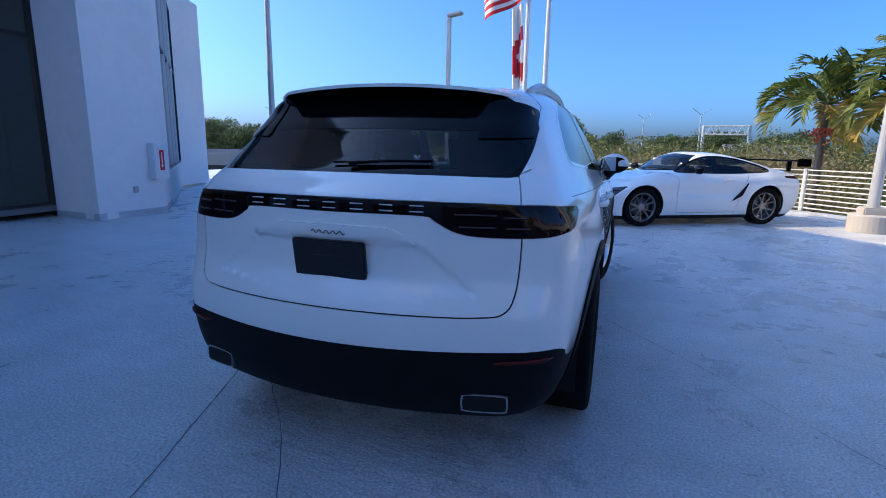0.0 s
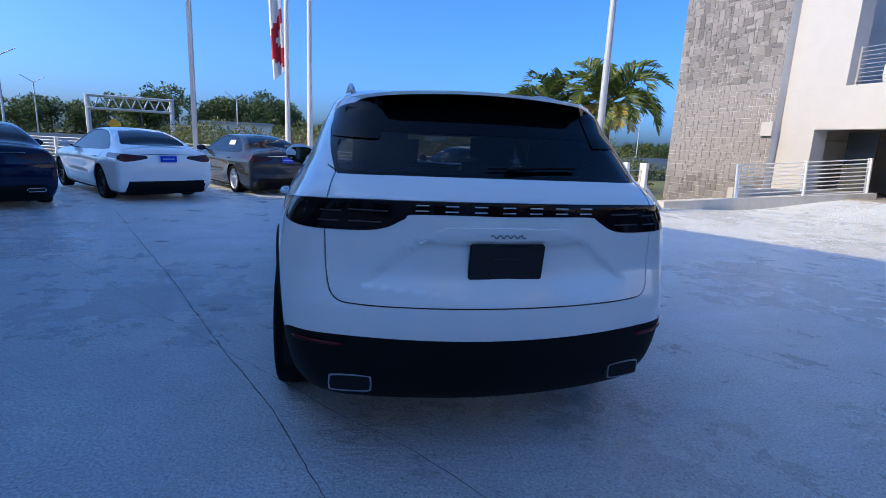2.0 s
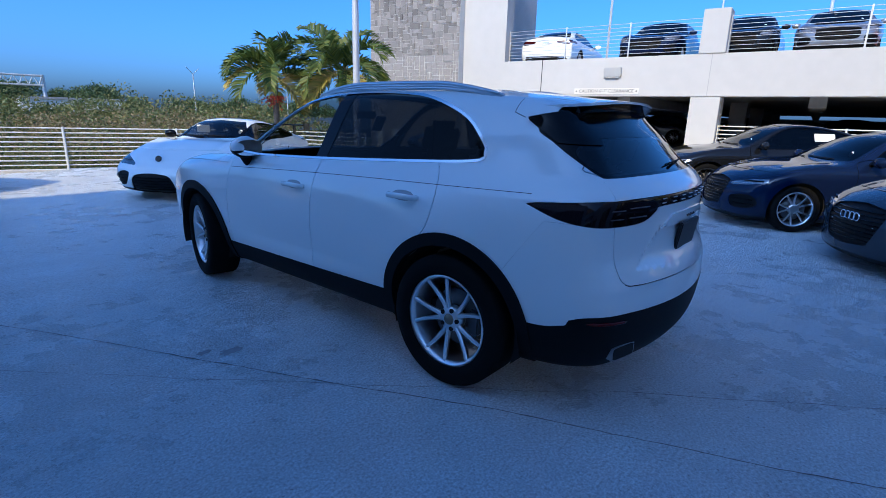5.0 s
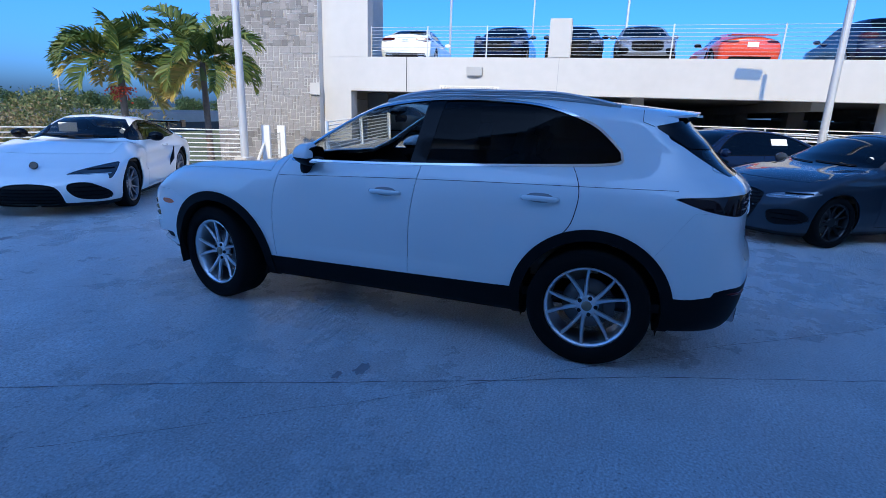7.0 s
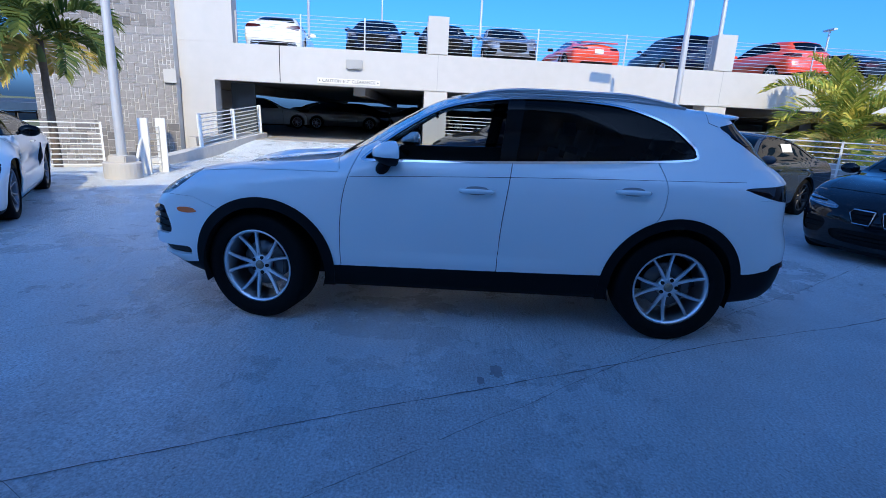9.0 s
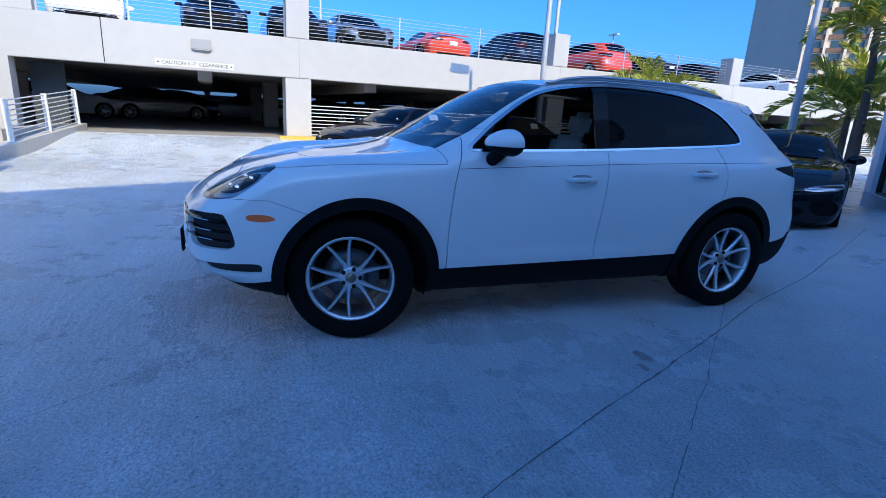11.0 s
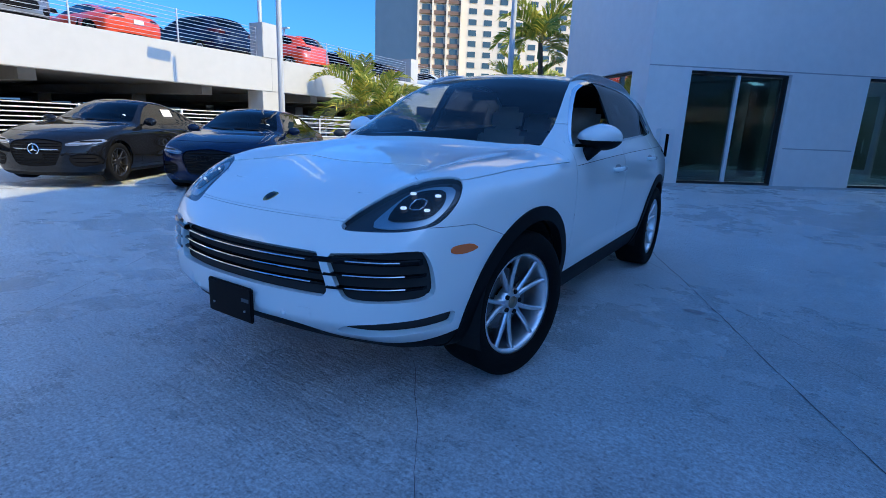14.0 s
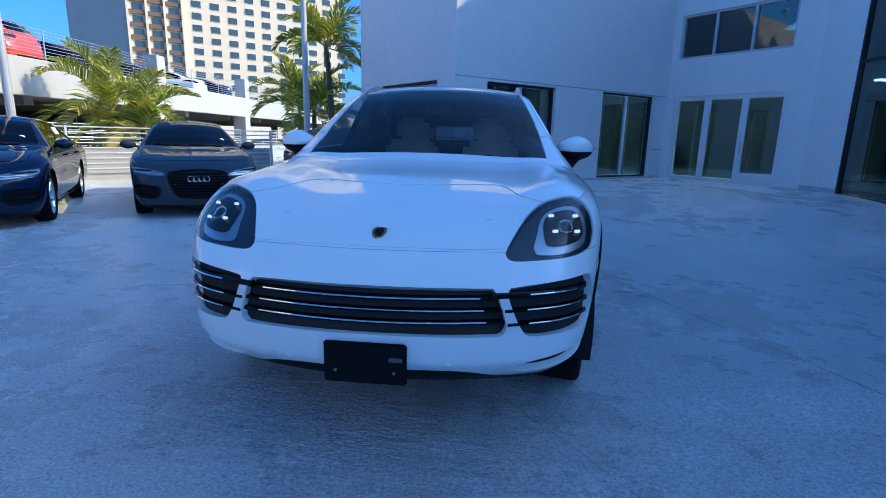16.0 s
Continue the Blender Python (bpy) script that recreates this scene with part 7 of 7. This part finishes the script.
# dark stains
def stain(x, y, r):
    bm = bmesh.new()
    n = 40
    vs = []
    for i in range(n):
        a = 2 * math.pi * i / n
        q = r * (0.6 + 0.8 * abs(noise.noise(Vector((math.cos(a) * 1.7 + x, math.sin(a) * 1.7 + y, 3)))))
        px_, py_ = x + q * math.cos(a), y + 0.5 * q * math.sin(a)
        vs.append(bm.verts.new((px_, py_, deck_z(px_, py_) + 0.0025)))
    bm.faces.new(vs)
    part("stain", bm, mat("stain_dark", (0.24, 0.24, 0.25), 0.5, grain=0.3, scale=25), bpy.data.objects["pavement"], "dark damp stain on the concrete")


for x, y, r in ((-2.62, 3.80, 0.10), (-2.75, 3.9, 0.06), (-3.9, 6.6, 0.12), (-1.6, 9.0, 0.14)):
    stain(x, y, r)

# ---- poles, lamps, flags ----
GALV = mat("painted_pole", (0.52, 0.54, 0.56), 0.45, grain=0.06, scale=8, metal=0.3)
for x, y, hgt, r in [(3.97, 10.40, 6.1, 0.085), (8.45, -1.40, 6.1, 0.085), (3.63, -5.07, 6.1, 0.085), (-10.6, 13.6, 6.6, 0.1)]:
    z = deck_z(x, y)
    pole = empty("light_pole", pose(x, y, z))
    tagged(pole, "tall grey light pole on a round concrete base", "light pole", group="light poles")
    part("shaft", tube((0, 0, 0.38), (0, 0, hgt), r, 16, r * 0.72), GALV, pole)
    part("base", lathe([(0.0, 0.32), (0.28, 0.32), (0.30, 0.30), (0.30, 0.0)], 28, "z"), GARAGE_WHITE, pole, "round white concrete base")
    part("base_plate", box(-0.17, -0.17, 0.28, 0.17, 0.17, 0.42, bevel=0.02), GARAGE_WHITE, pole, "square pole cover")
    part("lamp_head", box(-0.15, 0.1, hgt - 0.05, 0.15, 0.8, hgt + 0.06, bevel=0.02), GALV, pole)
pole = empty("street_lamp", pose(-6.4, 18.2, -0.1))
tagged(pole, "grey area light on a square pole by the railing", "street lamp")
part("shaft", box(-0.065, -0.065, 0, 0.065, 0.065, 6.0), GALV, pole)
part("lamp_head", box(-0.06, -0.14, -0.05, 0.50, 0.14, 0.06, bevel=0.03, m=Matrix.Translation((0, 0, 6.02)) @ Matrix.Rotation(radians(-8), 4, "Y")), GALV, pole)
for w, x, y in ((2.0, 12.9, -4.35),):
    pole = empty("light_pole", pose(x + 0.25, y, 4.5))
    tagged(pole, "grey light pole on a parapet post", "light pole")
    part("shaft", tube((0, 0, 0), (0, 0, 6), 0.07, 12), GALV, pole)
for s0, w0, hgt in ((-0.6, 8, 7.5), (7.4, 9, 7.5), (29, 14, 4.3), (2.0, 20, 7)):
    q = gs(s0, w0, 3.2)
    pole = empty("roof_lamp", Matrix.Translation(q))
    tagged(pole, "slim grey lamp pole on the garage roof", "light pole", group="garage roof lamps")
    part("shaft", tube((0, 0, 0), (0, 0, hgt), 0.055, 10), GALV, pole)
    part("lamp_head", box(-0.5, -0.1, hgt - 0.02, 0.5, 0.1, hgt + 0.08), GALV, pole)


def flag(name, w, h, m, rows, colors, label, fold=0.10, sag=0.0, cross=False):
    bm = bmesh.new()
    nu, nv = 28, rows * 2
    g = {}
    for i in range(nu + 1):
        for j in range(nv + 1):
            u, v = i / nu, j / nv
            g[i, j] = bm.verts.new((w * u, fold * u ** 0.5 * math.sin(u * 9 + v * 1.5), h * v - sag * u ** 1.3 + 0.04 * math.sin(u * 6 + v * 4) * u))
    for i in range(nu):
        for j in range(nv):
            f = bm.faces.new((g[i, j], g[i + 1, j], g[i + 1, j + 1], g[i, j + 1]))
            if cross:
                u, v = (i + 0.5) / nu, (j + 0.5) / nv
                f.material_index = 1 if abs(v - 0.14 - 0.22 * u) < 0.11 or abs(v - 0.66 + 0.25 * u) < 0.09 else 0
            else:
                f.material_index = (j // 2) % 2
    me = bpy.data.meshes.new(name)
    bm.to_mesh(me)
    bm.free()
    for c in colors:
        me.materials.append(c)
    me.polygons.foreach_set("use_smooth", [True] * len(me.polygons))
    ob = new(name, me)
    ob.matrix_world = m
    return tagged(ob, label, "flag")


RED_CLOTH, WHITE_CLOTH = mat("red_cloth", (0.45, 0.02, 0.03), 0.8), mat("white_cloth", (0.72, 0.72, 0.70), 0.8)
for x, y in ((-3.32, 16.9), (-2.62, 16.55)):
    pole = empty("flagpole", pose(x, y, -0.1))
    tagged(pole, "tall white flagpole by the railing", "flagpole", group="flagpoles")
    part("shaft", tube((0, 0, 0), (0, 0, 13), 0.085, 14, 0.05), mat("pole_white", (0.72, 0.73, 0.74), 0.4), pole)
    part("collar", lathe([(0, 0.16), (0.12, 0.15), (0.16, 0.09)], 20, "z"), MATS["pole_white"], pole)
flag("flag_striped", 2.3, 1.45, pose(-2.68, 16.45, 6.15, 0, 12, 160), 13, (RED_CLOTH, WHITE_CLOTH), "red and white striped flag blowing from the pole", 0.22, 0.25)
flag("flag_cross", 0.40, 2.5, pose(-3.34, 16.9, 3.35, 0, 4, 172), 9, (WHITE_CLOTH, RED_CLOTH), "white flag with a red cross hanging in folds", 0.10, 0.25, True)

# ---- far tower block: wings, balconies, windows ----
HB = mat("hotel_wall", (0.80, 0.68, 0.50), 0.9, grain=0.05, scale=0.5)
HG = mat("hotel_grey", (0.52, 0.51, 0.49), 0.9, grain=0.06, scale=0.4)
HW = mat("hotel_pane", (0.06, 0.09, 0.10), 0.15, coat=0.6)
HR = mat("balcony_brown", (0.20, 0.13, 0.09), 0.8)
eye = Vector((-1.53, 8.22, 1.28))
at = lambda dx, dy, dist: eye + Vector((dx, dy, 0)).normalized() * dist
c0, c1, c2 = at(0.655, -0.745, 174), at(0.594, -0.791, 160), at(0.30, -0.95, 174)
hotel = empty("hotel")
tagged(hotel, "tall beige hotel with rows of windows and brown balconies", "building")
d1, d2 = (c1 - c0), (c2 - c1)
d2n = d2.normalized()
nrm = Vector((-d2n.y, d2n.x, 0))
if nrm.dot(eye - c1) < 0:
    nrm = -nrm
part("wall", prism([tuple(p[:2]) for p in (c1, c2, c2 - nrm * 18, c1 - nrm * 18)], -3, 92), HB, hotel)
part("side_wall", prism([tuple(p[:2]) for p in (c0, c1 - d1.normalized() * 0.05, c1 - nrm * 17 - d1.normalized() * 0.05, c0 - nrm * 17)], -3, 92), HG, hotel, "grey blank side wing")
QM = Matrix(((d2n.x, nrm.x, 0, c1.x), (d2n.y, nrm.y, 0, c1.y), (0, 0, 1, 0), (0, 0, 0, 1)))
wm, rm_, bmx = box(0, 0, 0, 2.3, 0.15, 1.55), box(-0.12, 0.0, -0.12, 2.42, 0.10, 0.0), box(0, 0, 0, 3.7, 0.5, 1.0)
meshes = []
for nm, b_, mt in (("window", wm, HW), ("sill", rm_, HB), ("balcony", bmx, HR)):
    me = bpy.data.meshes.new(nm)
    b_.to_mesh(me)
    b_.free()
    me.materials.append(mt)
    meshes.append(me)
for fl in range(1, 24):
    z = fl * 3.0
    for k in range(3):
        ob = new("balcony", meshes[2])
        ob.parent = hotel
        ob.matrix_basis = QM @ Matrix.Translation((0.6 + k * 4.2, 0.0, z))
        ob = new("window", meshes[0])
        ob.parent = hotel
        ob.matrix_basis = QM @ Matrix.Translation((1.3 + k * 4.2, 0.0, z + 1.05))
    for k in range(10):
        ob = new("window", meshes[0])
        ob.parent = hotel
        ob.matrix_basis = QM @ Matrix.Translation((15.2 + k * 4.6, 0.0, z + 0.7))
        sl = new("sill", meshes[1])
        sl.parent = ob
        sl.matrix_basis = Matrix.Identity(4)
for k in range(4):
    part("fin", box(-0.1 + k * 4.2, 0, -2, 0.45 + k * 4.2, 0.9, 90, m=QM), HB, hotel)

# ---- palms, bushes, trees ----
def leaf_mat(name, a, b):
    m = mat(name, a, 0.55)
    nt = m.node_tree
    g = nt.nodes.new("ShaderNodeNewGeometry")
    r = nt.nodes.new("ShaderNodeValToRGB")
    r.color_ramp.elements[0].color, r.color_ramp.elements[1].color = (*a, 1), (*b, 1)
    nt.links.new(g.outputs["Random Per Island"], r.inputs[0])
    bs = nt.nodes["Principled BSDF"]
    nt.links.new(r.outputs[0], bs.inputs["Base Color"])
    tr = nt.nodes.new("ShaderNodeBsdfTranslucent")
    nt.links.new(r.outputs[0], tr.inputs[0])
    mx = nt.nodes.new("ShaderNodeMixShader")
    mx.inputs[0].default_value = 0.3
    nt.links.new(bs.outputs[0], mx.inputs[1])
    nt.links.new(tr.outputs[0], mx.inputs[2])
    nt.links.new(mx.outputs[0], nt.nodes["Material Output"].inputs[0])
    return m


PALM = leaf_mat("palm_leaf", (0.035, 0.075, 0.014), (0.17, 0.20, 0.03))
PALM_OLD = leaf_mat("palm_leaf_old", (0.30, 0.30, 0.05), (0.50, 0.36, 0.08))
# lit copy of the palm leaf: sunshine put into a brighter, yellower colour
PALM_SUNLIT = leaf_mat("palm_leaf_sunlit", (0.15, 0.24, 0.02), (0.60, 0.52, 0.05))
BARK = mat("palm_bark", (0.13, 0.11, 0.09), 0.9, grain=0.3, scale=12, bump=0.5, bscale=25)
FRUIT = mat("palm_fruit", (0.35, 0.05, 0.02), 0.6)


def frond(length, start, droop, r):
    """One feathered palm frond along +x: it rises at the start angle and bends down by the droop."""
    bm = bmesh.new()
    n = 40
    pts = []
    x = z = 0.0
    for i in range(n + 1):
        t = i / n
        a = radians(start - droop * t ** 1.4)
        if i:
            x += length / n * math.cos(a)
            z += length / n * math.sin(a)
        pts.append((Vector((x, 0, z)), a))
    sweep(bm, [p for p, _ in pts], [0.017 * (1 - 0.85 * i / n) for i in range(n + 1)], 5)
    for i in range(7, n + 1):
        p, a = pts[i]
        t = i / n
        ll = length * 0.33 * max(0.25, math.sin(math.pi * min(1, 0.10 + 0.82 * t))) ** 0.6
        f = Vector((math.cos(a), 0, math.sin(a)))
        up = Vector((-math.sin(a), 0, math.cos(a)))
        for s in (-1, 1):
            out = (f * (0.45 + 0.55 * t) + Vector((0, s * 0.8, 0)) + up * r.uniform(0.25, 0.6)).normalized()
            q = p + f * r.uniform(0, 0.6) * length / n
            l2 = ll * r.uniform(0.8, 1.12)
            mid = q + out * l2 * 0.55
            tip = q + out * l2 * 0.92 + Vector((0, 0, -l2 * r.uniform(0.05, 0.35)))
            w = (f + up * r.uniform(-0.5, 0.5)).normalized() * 0.034
            v = [bm.verts.new(c) for c in (q - w * 0.5, q + w * 0.5, mid + w, tip, mid - w)]
            bm.faces.new((v[0], v[1], v[2], v[4]))
            bm.faces.new((v[4], v[2], v[3]))
    return bm


def palm(x, y, z, trunk, spread, seed, fronds=15, lean=0.0, fruit=False, yellow=0.25, leaf=None):
    angles = ((82, 60), (70, 84), (55, 95), (38, 95), (20, 80)) if leaf else ((80, 88), (68, 116), (54, 128), (36, 124), (18, 100))
    leaf = leaf or PALM
    r = random.Random(seed)
    pm = empty("palm_tree", pose(x, y, z))
    tagged(pm, "feather palm with arching green and yellowing fronds" + (" and red fruit" if fruit else ""), "palm tree", group="palms")
    top = Vector((lean, lean * 0.4, trunk))
    if trunk > 0.2:
        part("trunk", sweep(bmesh.new(), [Vector((lean * t * t, lean * 0.4 * t * t, trunk * t)) for t in [i / 12 for i in range(13)]], [0.10 - 0.035 * i / 12 + (0.008 if i % 2 else 0) for i in range(13)], 10), BARK, pm, smooth=True)
        part("crown_shaft", tube(top - Vector((0, 0, 0.45)), top + Vector((0, 0, 0.15)), 0.075, 10, 0.05), mat("crown_green", (0.12, 0.17, 0.06), 0.6), pm)
    kinds = [part("frond", frond(spread * r.uniform(0.9, 1.1), e, d, r), leaf, pm, smooth=False) for e, d in angles]
    old = [part("frond", frond(spread * r.uniform(0.8, 1.0), e, d, r), PALM_OLD, pm, "yellowing drooping frond") for e, d in ((8, 75), (-12, 60))]
    allk = kinds + old
    for i in range(int(fronds * 0.55)):
        dead = r.random() < yellow
        src = r.choice(old) if dead else kinds[i % 5]
        az = 360 * (i * 0.618) + r.uniform(-15, 15)
        ob = new("frond", src.data)
        ob.parent = pm
        if dead:
            ob["label"] = "yellowing drooping frond"
        ob.matrix_basis = Matrix.Translation(top + Vector((0, 0, r.uniform(-0.1, 0.12)))) @ Matrix.Rotation(radians(az), 4, "Z") @ Matrix.Rotation(radians(r.uniform(-14, 12)), 4, "Y") @ Matrix.Rotation(radians(r.uniform(-25, 25)), 4, "X")
    for i, ob in enumerate(allk):
        ob.matrix_basis = Matrix.Translation(top) @ Matrix.Rotation(radians(i * 61 + seed * 17), 4, "Z")
    if fruit:
        bm = bmesh.new()
        for i in range(160):
            p = top + Vector((r.gauss(0, 0.13), r.gauss(0, 0.13), -0.55 - abs(r.gauss(0, 0.14))))
            bmesh.ops.create_icosphere(bm, subdivisions=1, radius=r.uniform(0.016, 0.028), matrix=Matrix.Translation(p))
        tagged(part("fruit_cluster", bm, FRUIT, pm, "hanging cluster of red palm fruit"), kind="stuff")
    return pm


palm(4.16, 14.11, -1.6, 4.05, 1.6, 3, 26, 0.0, True, 0.2)
palm(5.55, 12.90, -1.6, 4.2, 1.75, 5, 32, -0.1, False, 0.42)
palm(10.9, -7.2, 0.3, 1.5, 2.3, 8, 24, 0.0, False, 0.35, PALM_SUNLIT)
palm(9.3, -6.4, 0.2, 1.1, 2.0, 9, 24, 0.0, False, 0.35, PALM_SUNLIT)
palm(3.7, -7.4, 0.2, 3.6, 1.8, 11, 18, 0.15, False, 0.12, PALM_SUNLIT)
palm(4.6, -8.2, 0.2, 1.7, 1.9, 12, 18, 0.0, False, 0.1, PALM_SUNLIT)
palm(6.2, -11.0, 0.2, 2.2, 2.0, 14, 16, 0.0, False, 0.12, PALM_SUNLIT)


def cloud(name, blobs, size, material, label, seed, per):
    """Leaves by the thousand on uneven clumps, as one object."""
    r = np.random.RandomState(seed)
    V, F = [], []
    k = 0
    for (x, y, z, rx, rz) in blobs:
        n = int(per * rx * rx) + 40
        d = r.normal(size=(n, 3))
        d /= np.linalg.norm(d, axis=1)[:, None]
        rad = r.uniform(0.35, 1.0, n) ** 0.5 * (1 + 0.25 * np.sin(d[:, 0] * 5 + x) * np.cos(d[:, 2] * 4 + y))
        c = np.array([x, y, z]) + d * rad[:, None] * np.array([rx, rx, rz])
        a = r.normal(size=(n, 3))
        a /= np.linalg.norm(a, axis=1)[:, None]
        b = np.cross(a, r.normal(size=(n, 3)))
        b /= np.linalg.norm(b, axis=1)[:, None]
        s = size * r.uniform(0.5, 1.2, n)[:, None]
        q = np.stack([c - a * s, c + b * s * 0.45, c + a * s, c - b * s * 0.45], 1)
        V.append(q.reshape(-1, 3))
        F.append(np.arange(k, k + 4 * n).reshape(-1, 4))
        k += 4 * n
    me = bpy.data.meshes.new(name)
    me.from_pydata(np.concatenate(V).tolist(), [], np.concatenate(F).tolist())
    me.materials.append(material)
    return tagged(new(name, me), label, "shrubs", kind="stuff")


rnd = random.Random(21)
BUSH = leaf_mat("bush_leaf", (0.06, 0.09, 0.022), (0.22, 0.22, 0.07))
DRY = leaf_mat("dry_leaf", (0.16, 0.14, 0.06), (0.30, 0.24, 0.12))
WOOD_LEAF = leaf_mat("wood_leaf", (0.035, 0.065, 0.02), (0.11, 0.15, 0.05))
near = []
for i in range(75):
    x = rnd.uniform(-15, 5.5)
    y = edge_y(x) + rnd.uniform(1.0, 7.0)
    hz = rnd.uniform(0.2, 0.9) if x < -5 else rnd.uniform(0.9, 1.7)
    near.append((x, y, -1.2 + hz * 0.5, rnd.uniform(0.6, 1.1), 0.7 + hz * 0.6))
cloud("shrubbery", near, 0.05, BUSH, "dense yellow-green shrubs behind the railing", 1, 1100)
cloud("dry_shrubbery", [(x, edge_y(min(x, 6)) + rnd.uniform(5, 14), 0.2, rnd.uniform(0.8, 1.5), rnd.uniform(0.9, 1.5)) for x in [rnd.uniform(-6, 8) for _ in range(34)]], 0.06, DRY, "dry brown bushes beyond the shrubs", 2, 620)
mid_far = []
for i in range(60):
    a = radians(rnd.uniform(62, 112))
    dist = rnd.uniform(32, 60)
    mid_far.append((dist * math.cos(a), dist * math.sin(a), rnd.uniform(-0.6, 0.8), rnd.uniform(1.5, 3.0), rnd.uniform(1.2, 2.4)))
cloud("thicket", mid_far, 0.12, BUSH, "low green thicket on the verge", 3, 300)


def grove(name, lo, hi, d0, d1, h0, h1, n, label, seed):
    """Far trees: tapered trunks under uneven crowns."""
    r = random.Random(seed)
    bm = bmesh.new()
    blobs = []
    for i in range(n):
        a = radians(r.uniform(lo, hi))
        dist = r.uniform(d0, d1)
        x, y = dist * math.cos(a), dist * math.sin(a)
        h = r.uniform(h0, h1)
        add_tube(bm, (x, y, -2.3), (x, y, h * 0.6), 0.3, 6, 0.12)
        for k in range(5):
            blobs.append((x + r.uniform(-2, 2), y + r.uniform(-2, 2), h * r.uniform(0.45, 0.85), r.uniform(1.4, 2.6), r.uniform(1.1, 2.0)))
        blobs.append((x, y, 0.3, 2.6, 2.2))
    t = part(name + "_trunks", bm, mat("far_bark", (0.12, 0.10, 0.08), 0.9))
    tagged(t, "tree trunks of the far grove", "tree trunks", kind="stuff")
    cloud(name, blobs, 0.27, WOOD_LEAF, label, seed, 85)


grove("far_grove", 96, 113, 95, 120, 5.0, 9.0, 26, "dark green far trees behind the highway", 5)
grove("far_grove", 113, 150, 110, 150, 3.5, 7.0, 40, "dark green far trees behind the highway", 6)
grove("far_grove", 74, 96, 120, 170, 2.5, 6.0, 34, "far trees on the horizon", 7)
grove("far_grove", 30, 74, 140, 220, 2.0, 4.5, 36, "far trees on the horizon", 8)

# ---- highway with its barriers, gantries and lamps ----
RD = Matrix.Translation((0, 62, 0)) @ Matrix.Rotation(radians(14), 4, "Z")
CONC = mat("road_concrete", (0.36, 0.35, 0.33), 0.9, grain=0.12, scale=1.0)
structure(part("road", box(-260, -9, -2.4, 260, 9, -0.75, m=RD), mat("asphalt", (0.07, 0.07, 0.07), 0.9, grain=0.2, scale=3)), "far highway behind the deck", "road")
for y in (-9, 0, 9):
    structure(part("barrier", box(-260, y - 0.2, -0.9, 260, y + 0.2, 0.55 if y > 0 else 0.25, m=RD), CONC), "concrete highway barrier", "barrier")


def gantry(x, y, w, h, rz):
    g = empty("sign_gantry", pose(x, y, -1.0, 0, 0, rz))
    tagged(g, "grey steel lattice gantry over the highway", "gantry", group="gantries")
    for k in (-1, 1):
        part("leg", tube((k * w / 2, 0, 0), (k * w / 2, 0, h + 1.0), 0.3, 8), GALV, g)
    for z in (h - 0.8, h + 0.8):
        for yy in (-0.6, 0.6):
            part("chord", tube((-w / 2, yy, z), (w / 2, yy, z), 0.15, 6), GALV, g)
    n = int(w / 0.65)
    for i in range(n):
        x0, x1 = -w / 2 + w * i / n, -w / 2 + w * (i + 1) / n
        part("strut", tube((x0, -0.6, h - 0.8 if i % 2 else h + 0.8), (x1, -0.6, h + 0.8 if i % 2 else h - 0.8), 0.09, 5), GALV, g)


gantry(-29.1, 76.7, 9.6, 5.6, 20)
gantry(17.6, 118.1, 8.2, 6.6, -10)
for x, y, h in ((-36, 62, 9), (-16, 78, 7), (-62, 80, 8), (10, 92, 8), (36, 90, 8), (-50, 96, 9), (2, 120, 9), (60, 100, 9)):
    lp = empty("highway_lamp", pose(x, y, -1.0, 0, 0, 30))
    tagged(lp, "slim grey highway lamp", "street lamp", group="highway lamps")
    part("shaft", tube((0, 0, 0), (0, 0, h), 0.12, 8, 0.08), GALV, lp)
    part("arm", tube((0, 0, h), (1.6, 0, h + 1.0), 0.05, 6), GALV, lp)
    part("arm", tube((0, 0, h), (-1.6, 0, h + 1.0), 0.05, 6), GALV, lp)
sn = empty("warning_sign", pose(-24.5, 59, -0.8, 0, 0, 20))
tagged(sn, "yellow diamond road warning sign", "road sign")
part("post", tube((0, 0, 0), (0, 0, 2.2), 0.05, 8), GALV, sn)
part("plate", box(-0.45, -0.02, -0.45, 0.45, 0.02, 0.45, m=Matrix.Translation((0, -0.07, 2.6)) @ Matrix.Rotation(radians(45), 4, "Y")), mat("sign_yellow", (0.7, 0.40, 0.02), 0.5), sn)


# ---- far low buildings beyond the highway ----
def warehouse(x, y, rz, w, d, h, label):
    wh = empty("warehouse", pose(x, y, -1.5, 0, 0, rz))
    tagged(wh, label, "building")
    part("wall", box(-w / 2, -d / 2, 0, w / 2, d / 2, h), mat("far_white", (0.62, 0.62, 0.60), 0.85, grain=0.08, scale=0.4), wh)
    part("roof", box(-w / 2 - 0.3, -d / 2 - 0.3, h, w / 2 + 0.3, d / 2 + 0.3, h + 0.35), mat("far_roof", (0.30, 0.31, 0.32), 0.8), wh)
    for k in range(4):
        part("dock_door", box(-w / 2 + w * (k + 0.3) / 4, -d / 2 - 0.06, 0, -w / 2 + w * (k + 0.7) / 4, -d / 2, h * 0.55), mat("far_door", (0.16, 0.18, 0.20), 0.7), wh)


warehouse(-17.5, 86.0, 10, 10, 6, 4.3, "low white warehouse beyond the highway")
warehouse(26.0, 120.0, -5, 16, 8, 4.0, "low pale building far behind the trees")
